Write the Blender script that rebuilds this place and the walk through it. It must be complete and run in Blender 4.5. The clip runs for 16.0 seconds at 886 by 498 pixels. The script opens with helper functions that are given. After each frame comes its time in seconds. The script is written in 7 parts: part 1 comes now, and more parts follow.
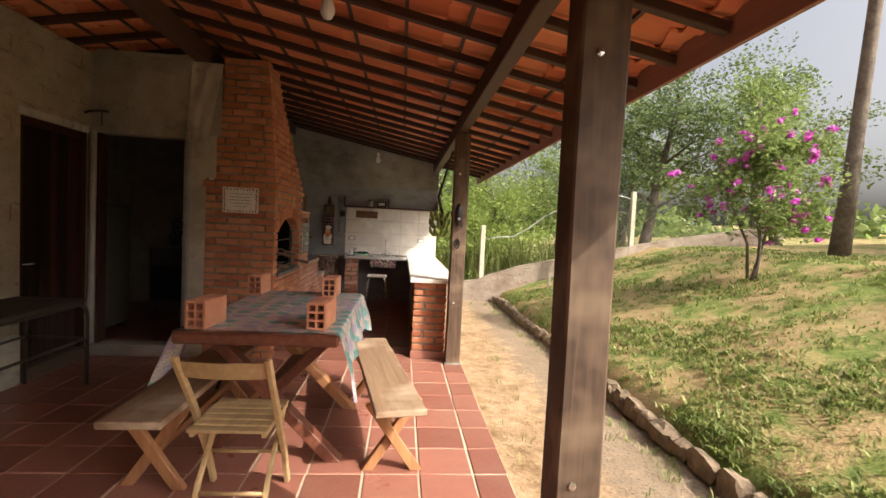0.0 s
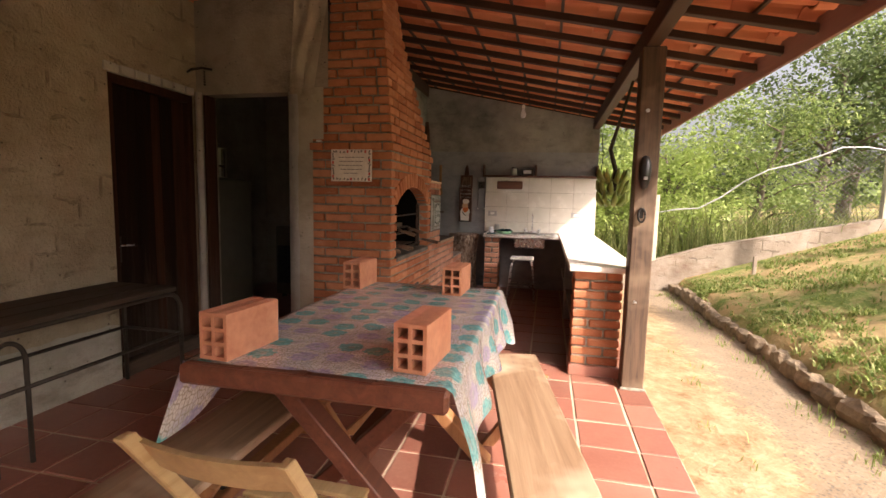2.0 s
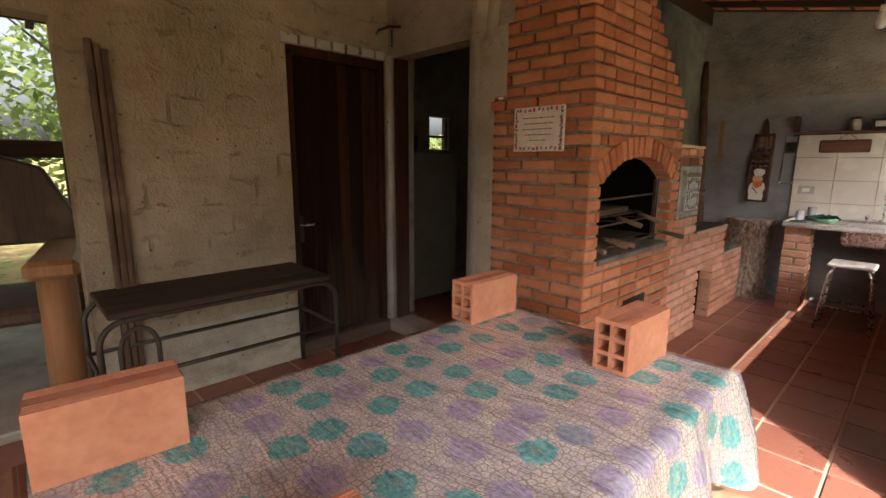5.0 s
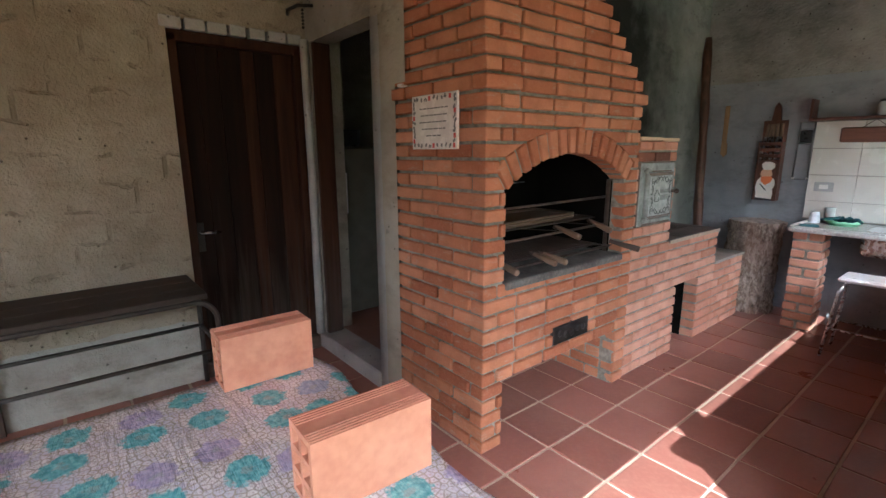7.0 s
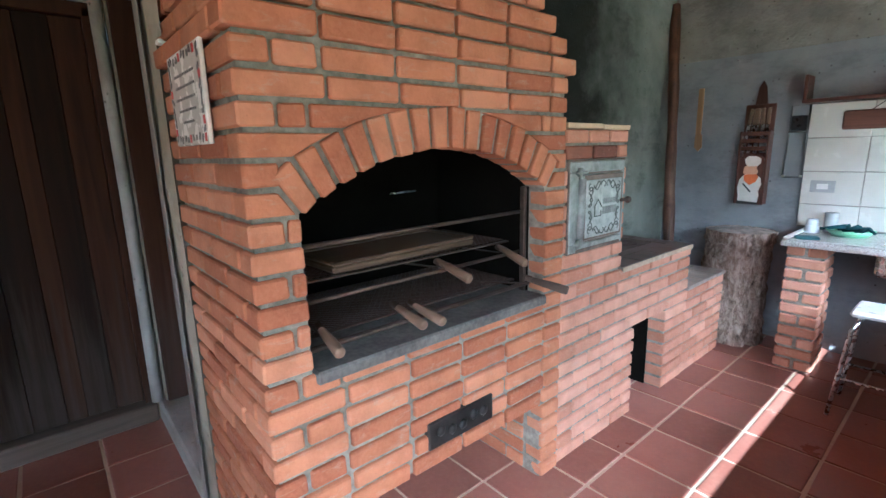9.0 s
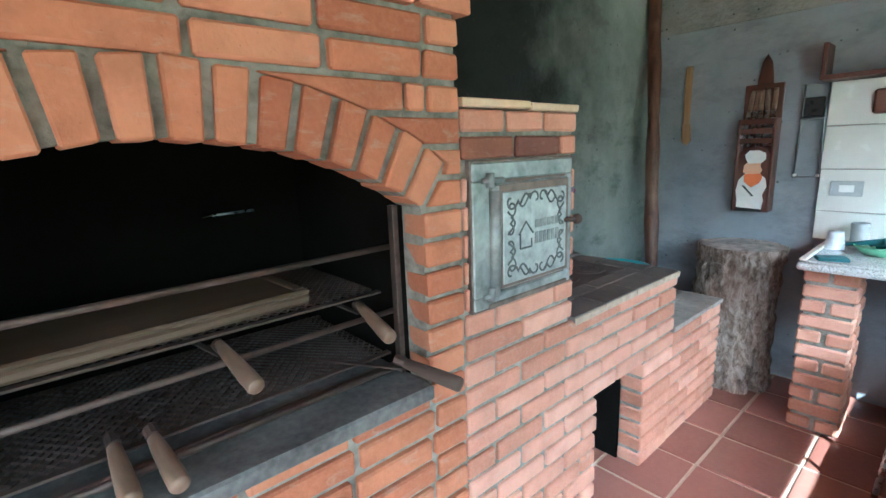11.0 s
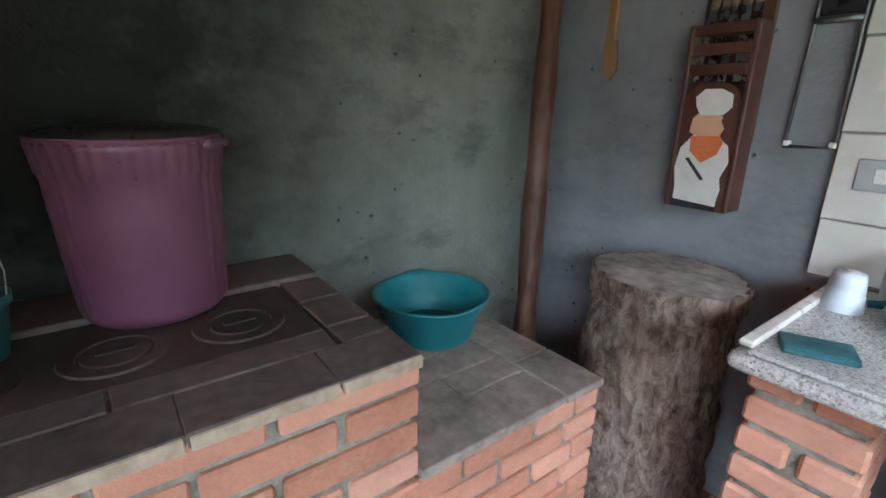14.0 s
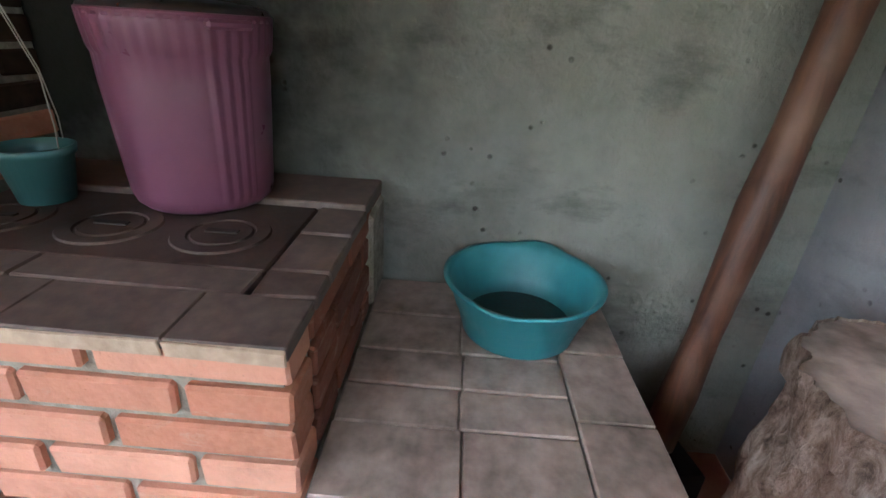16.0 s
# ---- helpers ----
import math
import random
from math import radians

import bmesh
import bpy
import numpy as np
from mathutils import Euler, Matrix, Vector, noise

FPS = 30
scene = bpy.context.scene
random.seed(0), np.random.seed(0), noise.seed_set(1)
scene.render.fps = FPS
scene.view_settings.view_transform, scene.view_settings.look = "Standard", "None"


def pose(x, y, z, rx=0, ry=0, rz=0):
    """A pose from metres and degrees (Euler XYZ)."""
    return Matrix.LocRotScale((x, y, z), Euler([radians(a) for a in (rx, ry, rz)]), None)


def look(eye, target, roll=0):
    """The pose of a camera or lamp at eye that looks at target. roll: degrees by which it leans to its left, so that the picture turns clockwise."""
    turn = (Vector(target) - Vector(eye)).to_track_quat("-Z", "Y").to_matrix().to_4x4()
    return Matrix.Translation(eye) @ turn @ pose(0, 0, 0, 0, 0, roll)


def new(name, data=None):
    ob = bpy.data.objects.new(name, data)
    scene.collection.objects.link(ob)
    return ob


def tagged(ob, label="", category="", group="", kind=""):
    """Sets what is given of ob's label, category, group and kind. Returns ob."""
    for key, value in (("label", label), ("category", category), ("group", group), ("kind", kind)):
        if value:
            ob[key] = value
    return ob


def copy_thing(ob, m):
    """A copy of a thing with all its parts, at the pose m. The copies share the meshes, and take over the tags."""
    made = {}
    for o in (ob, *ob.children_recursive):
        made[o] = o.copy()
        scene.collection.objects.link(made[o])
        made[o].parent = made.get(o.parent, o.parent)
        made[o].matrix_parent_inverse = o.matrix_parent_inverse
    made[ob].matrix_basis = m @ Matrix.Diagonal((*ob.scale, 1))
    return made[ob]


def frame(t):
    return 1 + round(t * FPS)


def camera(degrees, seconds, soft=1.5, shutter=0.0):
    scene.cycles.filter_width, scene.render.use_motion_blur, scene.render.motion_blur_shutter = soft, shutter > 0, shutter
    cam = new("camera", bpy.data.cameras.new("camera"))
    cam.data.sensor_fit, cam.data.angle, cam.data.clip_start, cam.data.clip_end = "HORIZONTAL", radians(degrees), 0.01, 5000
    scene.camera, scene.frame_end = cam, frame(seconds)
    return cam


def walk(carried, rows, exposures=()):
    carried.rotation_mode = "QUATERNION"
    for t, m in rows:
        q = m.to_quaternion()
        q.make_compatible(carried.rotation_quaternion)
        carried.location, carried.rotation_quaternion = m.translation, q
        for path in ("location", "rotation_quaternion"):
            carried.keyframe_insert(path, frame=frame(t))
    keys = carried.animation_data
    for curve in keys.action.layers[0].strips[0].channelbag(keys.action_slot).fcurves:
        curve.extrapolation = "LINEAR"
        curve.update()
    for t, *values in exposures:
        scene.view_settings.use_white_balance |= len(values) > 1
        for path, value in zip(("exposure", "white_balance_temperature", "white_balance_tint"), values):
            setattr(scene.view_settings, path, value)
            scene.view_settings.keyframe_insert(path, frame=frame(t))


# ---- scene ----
cam = camera(87.0, 16.0)
METRES, EYE, TILT, LEAN, TURN = 7.6, 1.38, 0.0, 0.0, -5.1
EXPOSURES = [(0.0, 1.12, 6750, 13), (0.5, 1.40, 6750, 15), (1.0, 1.54, 6750, 17), (2.0, 1.54, 7000, 19), (3.5, 1.74, 7000, 18), (4.7, 1.84, 6700, 14), (7.0, 2.30, 5050, 5), (8.5, 2.78, 4550, 2), (11.0, 3.21, 4350, -9), (12.0, 3.13, 4480, -9), (12.7, 2.90, 4560, -8), (13.5, 2.80, 4700, -4), (14.3, 2.74, 4850, 1), (15.3, 2.97, 5100, 8), (16.0, 3.15, 5180, 8)]
ROWS = [
    (0.0, 0.0, 0.0, 0.0, 0.14, -2.8, -2.84),
    (0.5, -0.0088, 0.0388, -0.0085, 5.85, -4.55, -2.34),
    (1.0, -0.0109, 0.0899, -0.0177, 9.77, -5.58, -2.17),
    (1.5, -0.0219, 0.1319, -0.0161, 14.65, -5.95, -1.68),
    (2.0, -0.024, 0.1626, -0.0114, 17.66, -6.13, -1.34),
    (2.5, -0.0263, 0.1916, -0.0113, 19.15, -6.59, -0.97),
    (3.0, -0.0355, 0.2278, -0.0045, 21.97, -7.14, -1.13),
    (3.5, -0.0302, 0.2561, -0.0031, 26.92, -8.25, -1.42),
    (4.0, -0.0241, 0.2823, -0.0037, 33.93, -9.17, -1.24),
    (4.5, -0.0285, 0.2994, -0.0044, 44.28, -9.76, -0.83),
    (7.0, -0.0163, 0.4315, 0.0027, 55.97, -11.81, 0.24),
    (7.5, -0.0322, 0.4704, 0.0008, 55.35, -11.87, 0.63),
    (8.0, -0.0413, 0.5073, -0.0, 54.91, -11.87, 0.92),
    (8.5, -0.0539, 0.5368, 0.0002, 54.64, -11.81, 1.07),
    (11.0, -0.1166, 0.6621, -0.0027, 53.52, -11.89, 2.05),
    (11.5, -0.1191, 0.6976, -0.0019, 54.25, -12.13, 1.75),
    (12.0, -0.1334, 0.7234, -0.0044, 55.6, -12.75, 1.38),
    (12.5, -0.1462, 0.7494, -0.0068, 56.67, -13.84, 0.9),
    (13.0, -0.1437, 0.7922, -0.0134, 56.7, -14.78, 0.22),
    (13.5, -0.1483, 0.8331, -0.0159, 56.53, -15.82, -0.08),
    (14.0, -0.1586, 0.8709, -0.018, 58.51, -17.0, -0.79),
    (14.5, -0.1591, 0.9001, -0.0191, 65.02, -18.6, -2.68),
    (15.0, -0.1667, 0.9176, -0.02, 74.75, -20.67, -4.24),
    (15.5, -0.1808, 0.9297, -0.0229, 86.39, -22.97, -4.45),
    (16.0, -0.1871, 0.9484, -0.0256, 98.08, -25.36, -3.51),
]
TURNED = pose(0, 0, EYE, TILT, LEAN, TURN)
PATH_ROWS = [(t, TURNED @ pose(METRES * x, METRES * y, METRES * z, 90 + pitch, roll, yaw)) for t, x, y, z, yaw, pitch, roll in ROWS]
PATH_ROWS.append((4.7, look((-0.012, 2.332, 1.349), (-1.358, 3.768, 0.999), 0.6)))
PATH_ROWS.append((6.8, look((0.174, 3.163, 1.392), (-1.356, 4.389, 0.990), -0.1)))
PATH_ROWS.sort(key=lambda r: r[0])
walk(cam, PATH_ROWS, EXPOSURES)

# ---- world and sun ----
world = bpy.data.worlds.new("sky")
scene.world = world
world.use_nodes = True
wn = world.node_tree.nodes
sky = wn.new("ShaderNodeTexSky")
sky.sky_type, sky.sun_disc = "NISHITA", False
sky.sun_elevation, sky.sun_rotation = radians(38.7), radians(128.0)
sky.air_density, sky.dust_density, sky.ozone_density = 1.0, 9.0, 1.0
pale, haze = wn.new("ShaderNodeRGBToBW"), wn.new("ShaderNodeMix")
haze.data_type = "RGBA"
haze.inputs[0].default_value = 0.62
world.node_tree.links.new(sky.outputs[0], pale.inputs[0])
world.node_tree.links.new(sky.outputs[0], haze.inputs[6])
world.node_tree.links.new(pale.outputs[0], haze.inputs[7])
world.node_tree.links.new(haze.outputs[2], wn["Background"].inputs[0])
wn["Background"].inputs[1].default_value = 0.15
sun = new("sun", bpy.data.lights.new("sun", "SUN"))
sun.data.energy, sun.data.angle, sun.data.color = 3.2, radians(0.6), (1.0, 0.93, 0.82)
sun.matrix_world = look((10.0, -7.9, 10.2), (0, 0, 0))

# ---- materials ----
def mat(name, rough=0.7, metal=0.0, spec=0.5):
    m = bpy.data.materials.new(name)
    m.use_nodes = True
    b = m.node_tree.nodes["Principled BSDF"]
    b.inputs["Roughness"].default_value = rough
    b.inputs["Metallic"].default_value = metal
    b.inputs["Specular IOR Level"].default_value = spec
    return m


class Net:
    """Short hand for wiring one node material."""

    def __init__(self, m):
        self.t, self.b = m.node_tree, m.node_tree.nodes["Principled BSDF"]
        self.co = self.t.nodes.new("ShaderNodeTexCoord")
        self.geo = None

    def link(self, a, b):
        self.t.links.new(a, b)

    def pos(self, scale=(1, 1, 1), world_space=False, rot=(0, 0, 0)):
        mp = self.t.nodes.new("ShaderNodeMapping")
        mp.inputs["Scale"].default_value = scale
        mp.inputs["Rotation"].default_value = rot
        if world_space:
            if not self.geo:
                self.geo = self.t.nodes.new("ShaderNodeNewGeometry")
            self.link(self.geo.outputs["Position"], mp.inputs[0])
        else:
            self.link(self.co.outputs["Object"], mp.inputs[0])
        return mp.outputs[0]

    def noise(self, vec, scale, detail=4.0, rough=0.55, dist=0.0):
        n = self.t.nodes.new("ShaderNodeTexNoise")
        n.inputs["Scale"].default_value, n.inputs["Detail"].default_value = scale, detail
        n.inputs["Roughness"].default_value, n.inputs["Distortion"].default_value = rough, dist
        self.link(vec, n.inputs["Vector"])
        return n.outputs["Fac"]

    def voronoi(self, vec, scale, feature="F1", out="Distance", rnd=1.0):
        n = self.t.nodes.new("ShaderNodeTexVoronoi")
        n.feature = feature
        n.inputs["Scale"].default_value, n.inputs["Randomness"].default_value = scale, rnd
        self.link(vec, n.inputs["Vector"])
        return n.outputs[out]

    def ramp(self, fac, *stops):
        r = self.t.nodes.new("ShaderNodeValToRGB")
        e = r.color_ramp.elements
        while len(e) < len(stops):
            e.new(0.5)
        for i, (p, c) in enumerate(stops):
            e[i].position = p
            e[i].color = (*c, 1) if isinstance(c, tuple) else (c, c, c, 1)
        self.link(fac, r.inputs[0])
        return r.outputs[0]

    def mix(self, fac, a, b, mode="MIX"):
        n = self.t.nodes.new("ShaderNodeMix")
        n.data_type, n.blend_type = "RGBA", mode
        for sock, v in ((n.inputs[0], fac), (n.inputs[6], a), (n.inputs[7], b)):
            if isinstance(v, (int, float)):
                sock.default_value = v if sock is n.inputs[0] else (v, v, v, 1)
            elif isinstance(v, tuple):
                sock.default_value = (*v, 1)
            else:
                self.link(v, sock)
        return n.outputs[2]

    def math(self, op, a, b=0.0):
        n = self.t.nodes.new("ShaderNodeMath")
        n.operation = op
        for sock, v in ((n.inputs[0], a), (n.inputs[1], b)):
            if isinstance(v, (int, float)):
                sock.default_value = v
            else:
                self.link(v, sock)
        return n.outputs[0]

    def random(self):
        return self.t.nodes.new("ShaderNodeObjectInfo").outputs["Random"]

    def island(self):
        return self.t.nodes.new("ShaderNodeNewGeometry").outputs["Random Per Island"]

    def color(self, c):
        if isinstance(c, tuple):
            self.b.inputs["Base Color"].default_value = (*c, 1)
        else:
            self.link(c, self.b.inputs["Base Color"])

    def rough(self, f):
        self.link(f, self.b.inputs["Roughness"])

    def bump(self, h, strength=0.4, dist=0.01):
        n = self.t.nodes.new("ShaderNodeBump")
        n.inputs["Strength"].default_value, n.inputs["Distance"].default_value = strength, dist
        self.link(h, n.inputs["Height"])
        self.link(n.outputs[0], self.b.inputs["Normal"])


def grainy(name, c1, c2, scale=30.0, rough=0.7, metal=0.0, bump=0.2, dist=0.003, big=3.0, spec=0.5):
    """Two colours mixed by a fine and a coarse noise, with a fine relief."""
    m = mat(name, rough, metal, spec)
    n = Net(m)
    p = n.pos(world_space=True)
    fine, coarse = n.noise(p, scale, 6), n.noise(p, big, 3)
    f = n.math("ADD", n.math("MULTIPLY", fine, 0.5), n.math("MULTIPLY", coarse, 0.5))
    n.color(n.ramp(f, (0.35, c1), (0.65, c2)))
    n.rough(n.ramp(fine, (0.3, max(rough - 0.12, 0.02)), (0.7, min(rough + 0.12, 1.0))))
    n.bump(fine, bump, dist)
    return m


def wood(name, c1, c2, axis=1, rough=0.6, fine=1.0, worn=None, spec=0.4):
    """Grain stretched along one axis, with streaks, knots and worn patches; each board gets its own shade."""
    m = mat(name, rough, 0.0, spec)
    n = Net(m)
    s = [28.0 * fine] * 3
    s[axis] = 1.6 * fine
    p = n.pos(tuple(s))
    g = n.noise(p, 1.0, 8, 0.65, 0.6)
    q = n.noise(n.pos((3, 3, 3)), 1.0, 3)
    col = n.ramp(g, (0.3, c1), (0.72, c2))
    col = n.mix(n.math("MULTIPLY", n.random(), 0.35), col, tuple(0.55 * v for v in c1))
    if worn:
        col = n.mix(n.ramp(q, (0.5, 0.0), (0.68, 0.8)), col, worn)
    n.color(col)
    n.rough(n.ramp(g, (0.3, rough - 0.1), (0.8, min(1.0, rough + 0.15))))
    n.bump(g, 0.35, 0.002)
    return m


def brick_mat(name, lo, mid, hi, soot=0.0):
    m = mat(name, 0.86, 0.0, 0.25)
    n = Net(m)
    r = n.random()
    p = n.pos(world_space=True)
    fine, coarse = n.noise(p, 90, 6), n.noise(p, 9, 4)
    col = n.ramp(r, (0.0, lo), (0.45, mid), (1.0, hi))
    col = n.mix(n.ramp(coarse, (0.4, 0.0), (0.75, 0.45)), col, tuple(0.62 * v for v in lo))
    col = n.mix(n.ramp(fine, (0.35, 0.12), (0.6, 0.0)), col, tuple(min(1, 1.25 * v) for v in hi))
    smear = n.noise(n.pos((1, 1, 3), True), 13, 5, 0.7, 0.6)
    col = n.mix(n.ramp(smear, (0.56, 0.0), (0.74, 0.5)), col, (0.42, 0.33, 0.25))
    spots = n.voronoi(p, 60, out="Distance")
    col = n.mix(n.ramp(spots, (0.05, 0.3), (0.10, 0.0)), col, (0.11, 0.055, 0.035))
    n.color(col)
    n.bump(n.math("ADD", fine, n.math("MULTIPLY", coarse, 2.0)), 0.5, 0.004)
    return m


BRICK = brick_mat("fired brick", (0.30, 0.10, 0.048), (0.43, 0.17, 0.083), (0.52, 0.235, 0.128))
BRICK_PALE = brick_mat("pale fired brick", (0.40, 0.178, 0.108), (0.51, 0.248, 0.162), (0.59, 0.325, 0.225))
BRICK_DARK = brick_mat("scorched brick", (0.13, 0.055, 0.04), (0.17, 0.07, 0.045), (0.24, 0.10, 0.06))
MORTAR = grainy("grey mortar", (0.12, 0.108, 0.084), (0.34, 0.315, 0.26), 38, 0.95, 0, 1.0, 0.012, 7)
TAN_TILE = grainy("tan clay slab", (0.50, 0.36, 0.22), (0.62, 0.47, 0.31), 60, 0.85, 0, 0.3, 0.002, 9)
SOOTY_BRICK = grainy("sooty brick", (0.012, 0.009, 0.007), (0.065, 0.038, 0.026), 30, 0.9, 0, 0.5, 0.004, 7, 0.2)
# Firebox soot; the pole's block wears it too, as painted shade.
SOOT_SHADE = grainy("soot", (0.003, 0.0026, 0.0022), (0.008, 0.007, 0.0055), 25, 0.95, 0, 0.4, 0.004, 4, 0.05)
CONCRETE = grainy("dark concrete slab", (0.10, 0.10, 0.10), (0.22, 0.21, 0.20), 60, 0.85, 0, 0.5, 0.003, 6)
TERRACOTTA = grainy("hollow brick clay", (0.50, 0.20, 0.115), (0.62, 0.29, 0.175), 40, 0.85, 0, 0.3, 0.002, 10)
IRON = grainy("black iron", (0.012, 0.012, 0.013), (0.05, 0.045, 0.04), 60, 0.55, 0.6, 0.3, 0.002, 8)
RUST = grainy("rusty steel", (0.045, 0.030, 0.023), (0.12, 0.083, 0.066), 60, 0.6, 0.5, 0.3, 0.001, 10)
STEEL = grainy("bright steel", (0.5, 0.5, 0.5), (0.65, 0.65, 0.66), 40, 0.28, 1.0, 0.05, 0.001)
STOVE_IRON = grainy("stove iron", (0.040, 0.030, 0.025), (0.125, 0.095, 0.08), 50, 0.6, 0.35, 0.3, 0.002, 6, 0.3)
ALU = grainy("cast aluminium", (0.14, 0.152, 0.142), (0.38, 0.40, 0.38), 34, 0.5, 0.45, 0.6, 0.002, 11)
ALU_PALE = grainy("worn cast panel", (0.22, 0.235, 0.225), (0.50, 0.52, 0.50), 40, 0.45, 0.4, 0.7, 0.003, 15)
# Relief toned dark to paint in the shadow outlines of the raised scrolls.
ALU_SHADE = grainy("tarnished relief", (0.05, 0.054, 0.05), (0.14, 0.15, 0.14), 60, 0.5, 0.45, 0.3, 0.001, 20)
OVEN_RUST = grainy("rusty channel", (0.085, 0.062, 0.048), (0.23, 0.18, 0.145), 40, 0.65, 0.3, 0.4, 0.002, 12)
HEARTH = grainy("sooty hearth concrete", (0.055, 0.052, 0.047), (0.17, 0.16, 0.145), 60, 0.85, 0, 0.5, 0.003, 6)
TAN_EDGE = grainy("chipped slab edge", (0.30, 0.225, 0.155), (0.50, 0.40, 0.29), 50, 0.85, 0, 0.6, 0.004, 14)
STOVE_SLAB = grainy("smoked clay slab", (0.055, 0.043, 0.037), (0.175, 0.14, 0.12), 40, 0.6, 0, 0.35, 0.002, 5)
# Pale enamel with the store room's dimness put into its colour.
DIMMED_ENAMEL = grainy("dull grimy enamel", (0.06, 0.057, 0.042), (0.10, 0.094, 0.072), 12, 0.5, 0, 0.05, 0.001)
WHITE_PAINT = grainy("white enamel", (0.62, 0.62, 0.60), (0.78, 0.78, 0.76), 20, 0.35, 0, 0.05, 0.001)
TILE_WHITE = grainy("white wall tile", (0.62, 0.59, 0.53), (0.72, 0.69, 0.63), 6, 0.22, 0, 0.04, 0.001, 2)
SLAB_WHITE = grainy("white stone slab", (0.68, 0.65, 0.58), (0.82, 0.79, 0.73), 40, 0.35, 0, 0.08, 0.001, 4)
GROUT_DARK = grainy("dirty grout", (0.28, 0.25, 0.21), (0.42, 0.38, 0.33), 60, 0.9)
PURPLE = grainy("purple plastic", (0.14, 0.052, 0.092), (0.18, 0.068, 0.118), 14, 0.38, 0, 0.05, 0.001, 3)
TEAL = grainy("teal plastic", (0.036, 0.195, 0.225), (0.062, 0.275, 0.305), 16, 0.42, 0, 0.06, 0.001, 4)
GREEN_PLASTIC = grainy("pale green plastic", (0.25, 0.55, 0.32), (0.32, 0.62, 0.4), 16, 0.4)
BLACK_PLASTIC = grainy("black plastic", (0.012, 0.012, 0.013), (0.03, 0.03, 0.032), 30, 0.35)
GREY_PLASTIC = grainy("grey plastic", (0.33, 0.33, 0.33), (0.45, 0.45, 0.44), 30, 0.5)
BLUE_PLASTIC = grainy("blue plastic", (0.05, 0.10, 0.32), (0.08, 0.15, 0.42), 30, 0.4)
CUP = grainy("frosted cup", (0.55, 0.57, 0.62), (0.68, 0.70, 0.74), 30, 0.3)
WHITE_FLAT = grainy("white craft paint", (0.70, 0.68, 0.64), (0.82, 0.80, 0.76), 30, 0.6)
SKIN_PAINT = grainy("peach craft paint", (0.62, 0.36, 0.22), (0.70, 0.43, 0.27), 30, 0.6)
ORANGE_PAINT = grainy("orange craft paint", (0.65, 0.16, 0.04), (0.74, 0.23, 0.07), 90, 0.6)
RED_PRINT = grainy("red print", (0.45, 0.03, 0.03), (0.55, 0.06, 0.05), 30, 0.5)
BLACK_PRINT = grainy("black print", (0.02, 0.02, 0.02), (0.05, 0.05, 0.05), 30, 0.5)
GREY_PRINT = grainy("faded print", (0.10, 0.09, 0.085), (0.22, 0.20, 0.19), 30, 0.5)
PLAQUE = grainy("glazed plaque", (0.66, 0.60, 0.54), (0.74, 0.68, 0.62), 20, 0.25)

WOOD_DARK = wood("dark roof timber", (0.030, 0.014, 0.009), (0.075, 0.035, 0.02), 0, 0.65)
WOOD_BEAM = wood("dark beam timber", (0.035, 0.018, 0.012), (0.10, 0.052, 0.032), 1, 0.6)
WOOD_POST = wood("weathered post timber", (0.045, 0.027, 0.018), (0.155, 0.096, 0.060), 2, 0.65, 1.4, (0.24, 0.17, 0.11))
WOOD_TABLE = wood("red-brown table timber", (0.12, 0.04, 0.025), (0.24, 0.09, 0.05), 1, 0.5)
WOOD_BENCH = wood("worn bench plank", (0.20, 0.115, 0.065), (0.40, 0.27, 0.17), 1, 0.65, 1.0, (0.52, 0.41, 0.29))
WOOD_LEG = wood("orange leg timber", (0.30, 0.13, 0.055), (0.50, 0.26, 0.12), 2, 0.55)
WOOD_CHAIR = wood("yellow folding chair timber", (0.36, 0.24, 0.11), (0.55, 0.41, 0.22), 1, 0.5)
WOOD_DOOR = wood("dark door plank", (0.004, 0.0028, 0.0023), (0.028, 0.012, 0.007), 2, 0.7, 0.5, None, 0.12)
WOOD_DOOR_RED = wood("red-brown door plank", (0.018, 0.0075, 0.005), (0.075, 0.03, 0.016), 2, 0.7, 0.5, None, 0.12)


def door_wear(m):
    """Pale weathering that creeps up the planks from below, in streaks."""
    n = Net(m)
    n.pos(world_space=True)
    sep = n.t.nodes.new("ShaderNodeSeparateXYZ")
    n.link(n.geo.outputs["Position"], sep.inputs[0])
    streak = n.noise(n.pos((1, 22, 1.1), True), 1.0, 5, 0.6)
    lift = n.math("ADD", n.math("MULTIPLY", sep.outputs[2], 0.62), n.math("MULTIPLY", n.math("SUBTRACT", 0.5, streak), 1.5))
    old = n.b.inputs["Base Color"].links[0].from_socket
    n.color(n.mix(n.ramp(lift, (0.02, 0.5), (0.45, 0.0)), old, (0.07, 0.055, 0.046)))


door_wear(WOOD_DOOR)
door_wear(WOOD_DOOR_RED)
WOOD_RACK = wood("dark red rack timber", (0.06, 0.024, 0.016), (0.12, 0.05, 0.033), 2, 0.45)
WOOD_HANDLE = wood("turned handle", (0.13, 0.08, 0.05), (0.27, 0.18, 0.12), 0, 0.55)
WOOD_SMOKED = wood("smoked handle", (0.035, 0.022, 0.016), (0.10, 0.065, 0.045), 0, 0.6)
WOOD_SPOON = wood("pale spoon timber", (0.24, 0.13, 0.055), (0.38, 0.23, 0.11), 2, 0.5)
WOOD_BOARD = wood("grey cutting board", (0.07, 0.043, 0.025), (0.19, 0.13, 0.085), 1, 0.6)
WOOD_FASCIA = wood("pink-brown fascia", (0.26, 0.13, 0.095), (0.38, 0.21, 0.155), 1, 0.6)
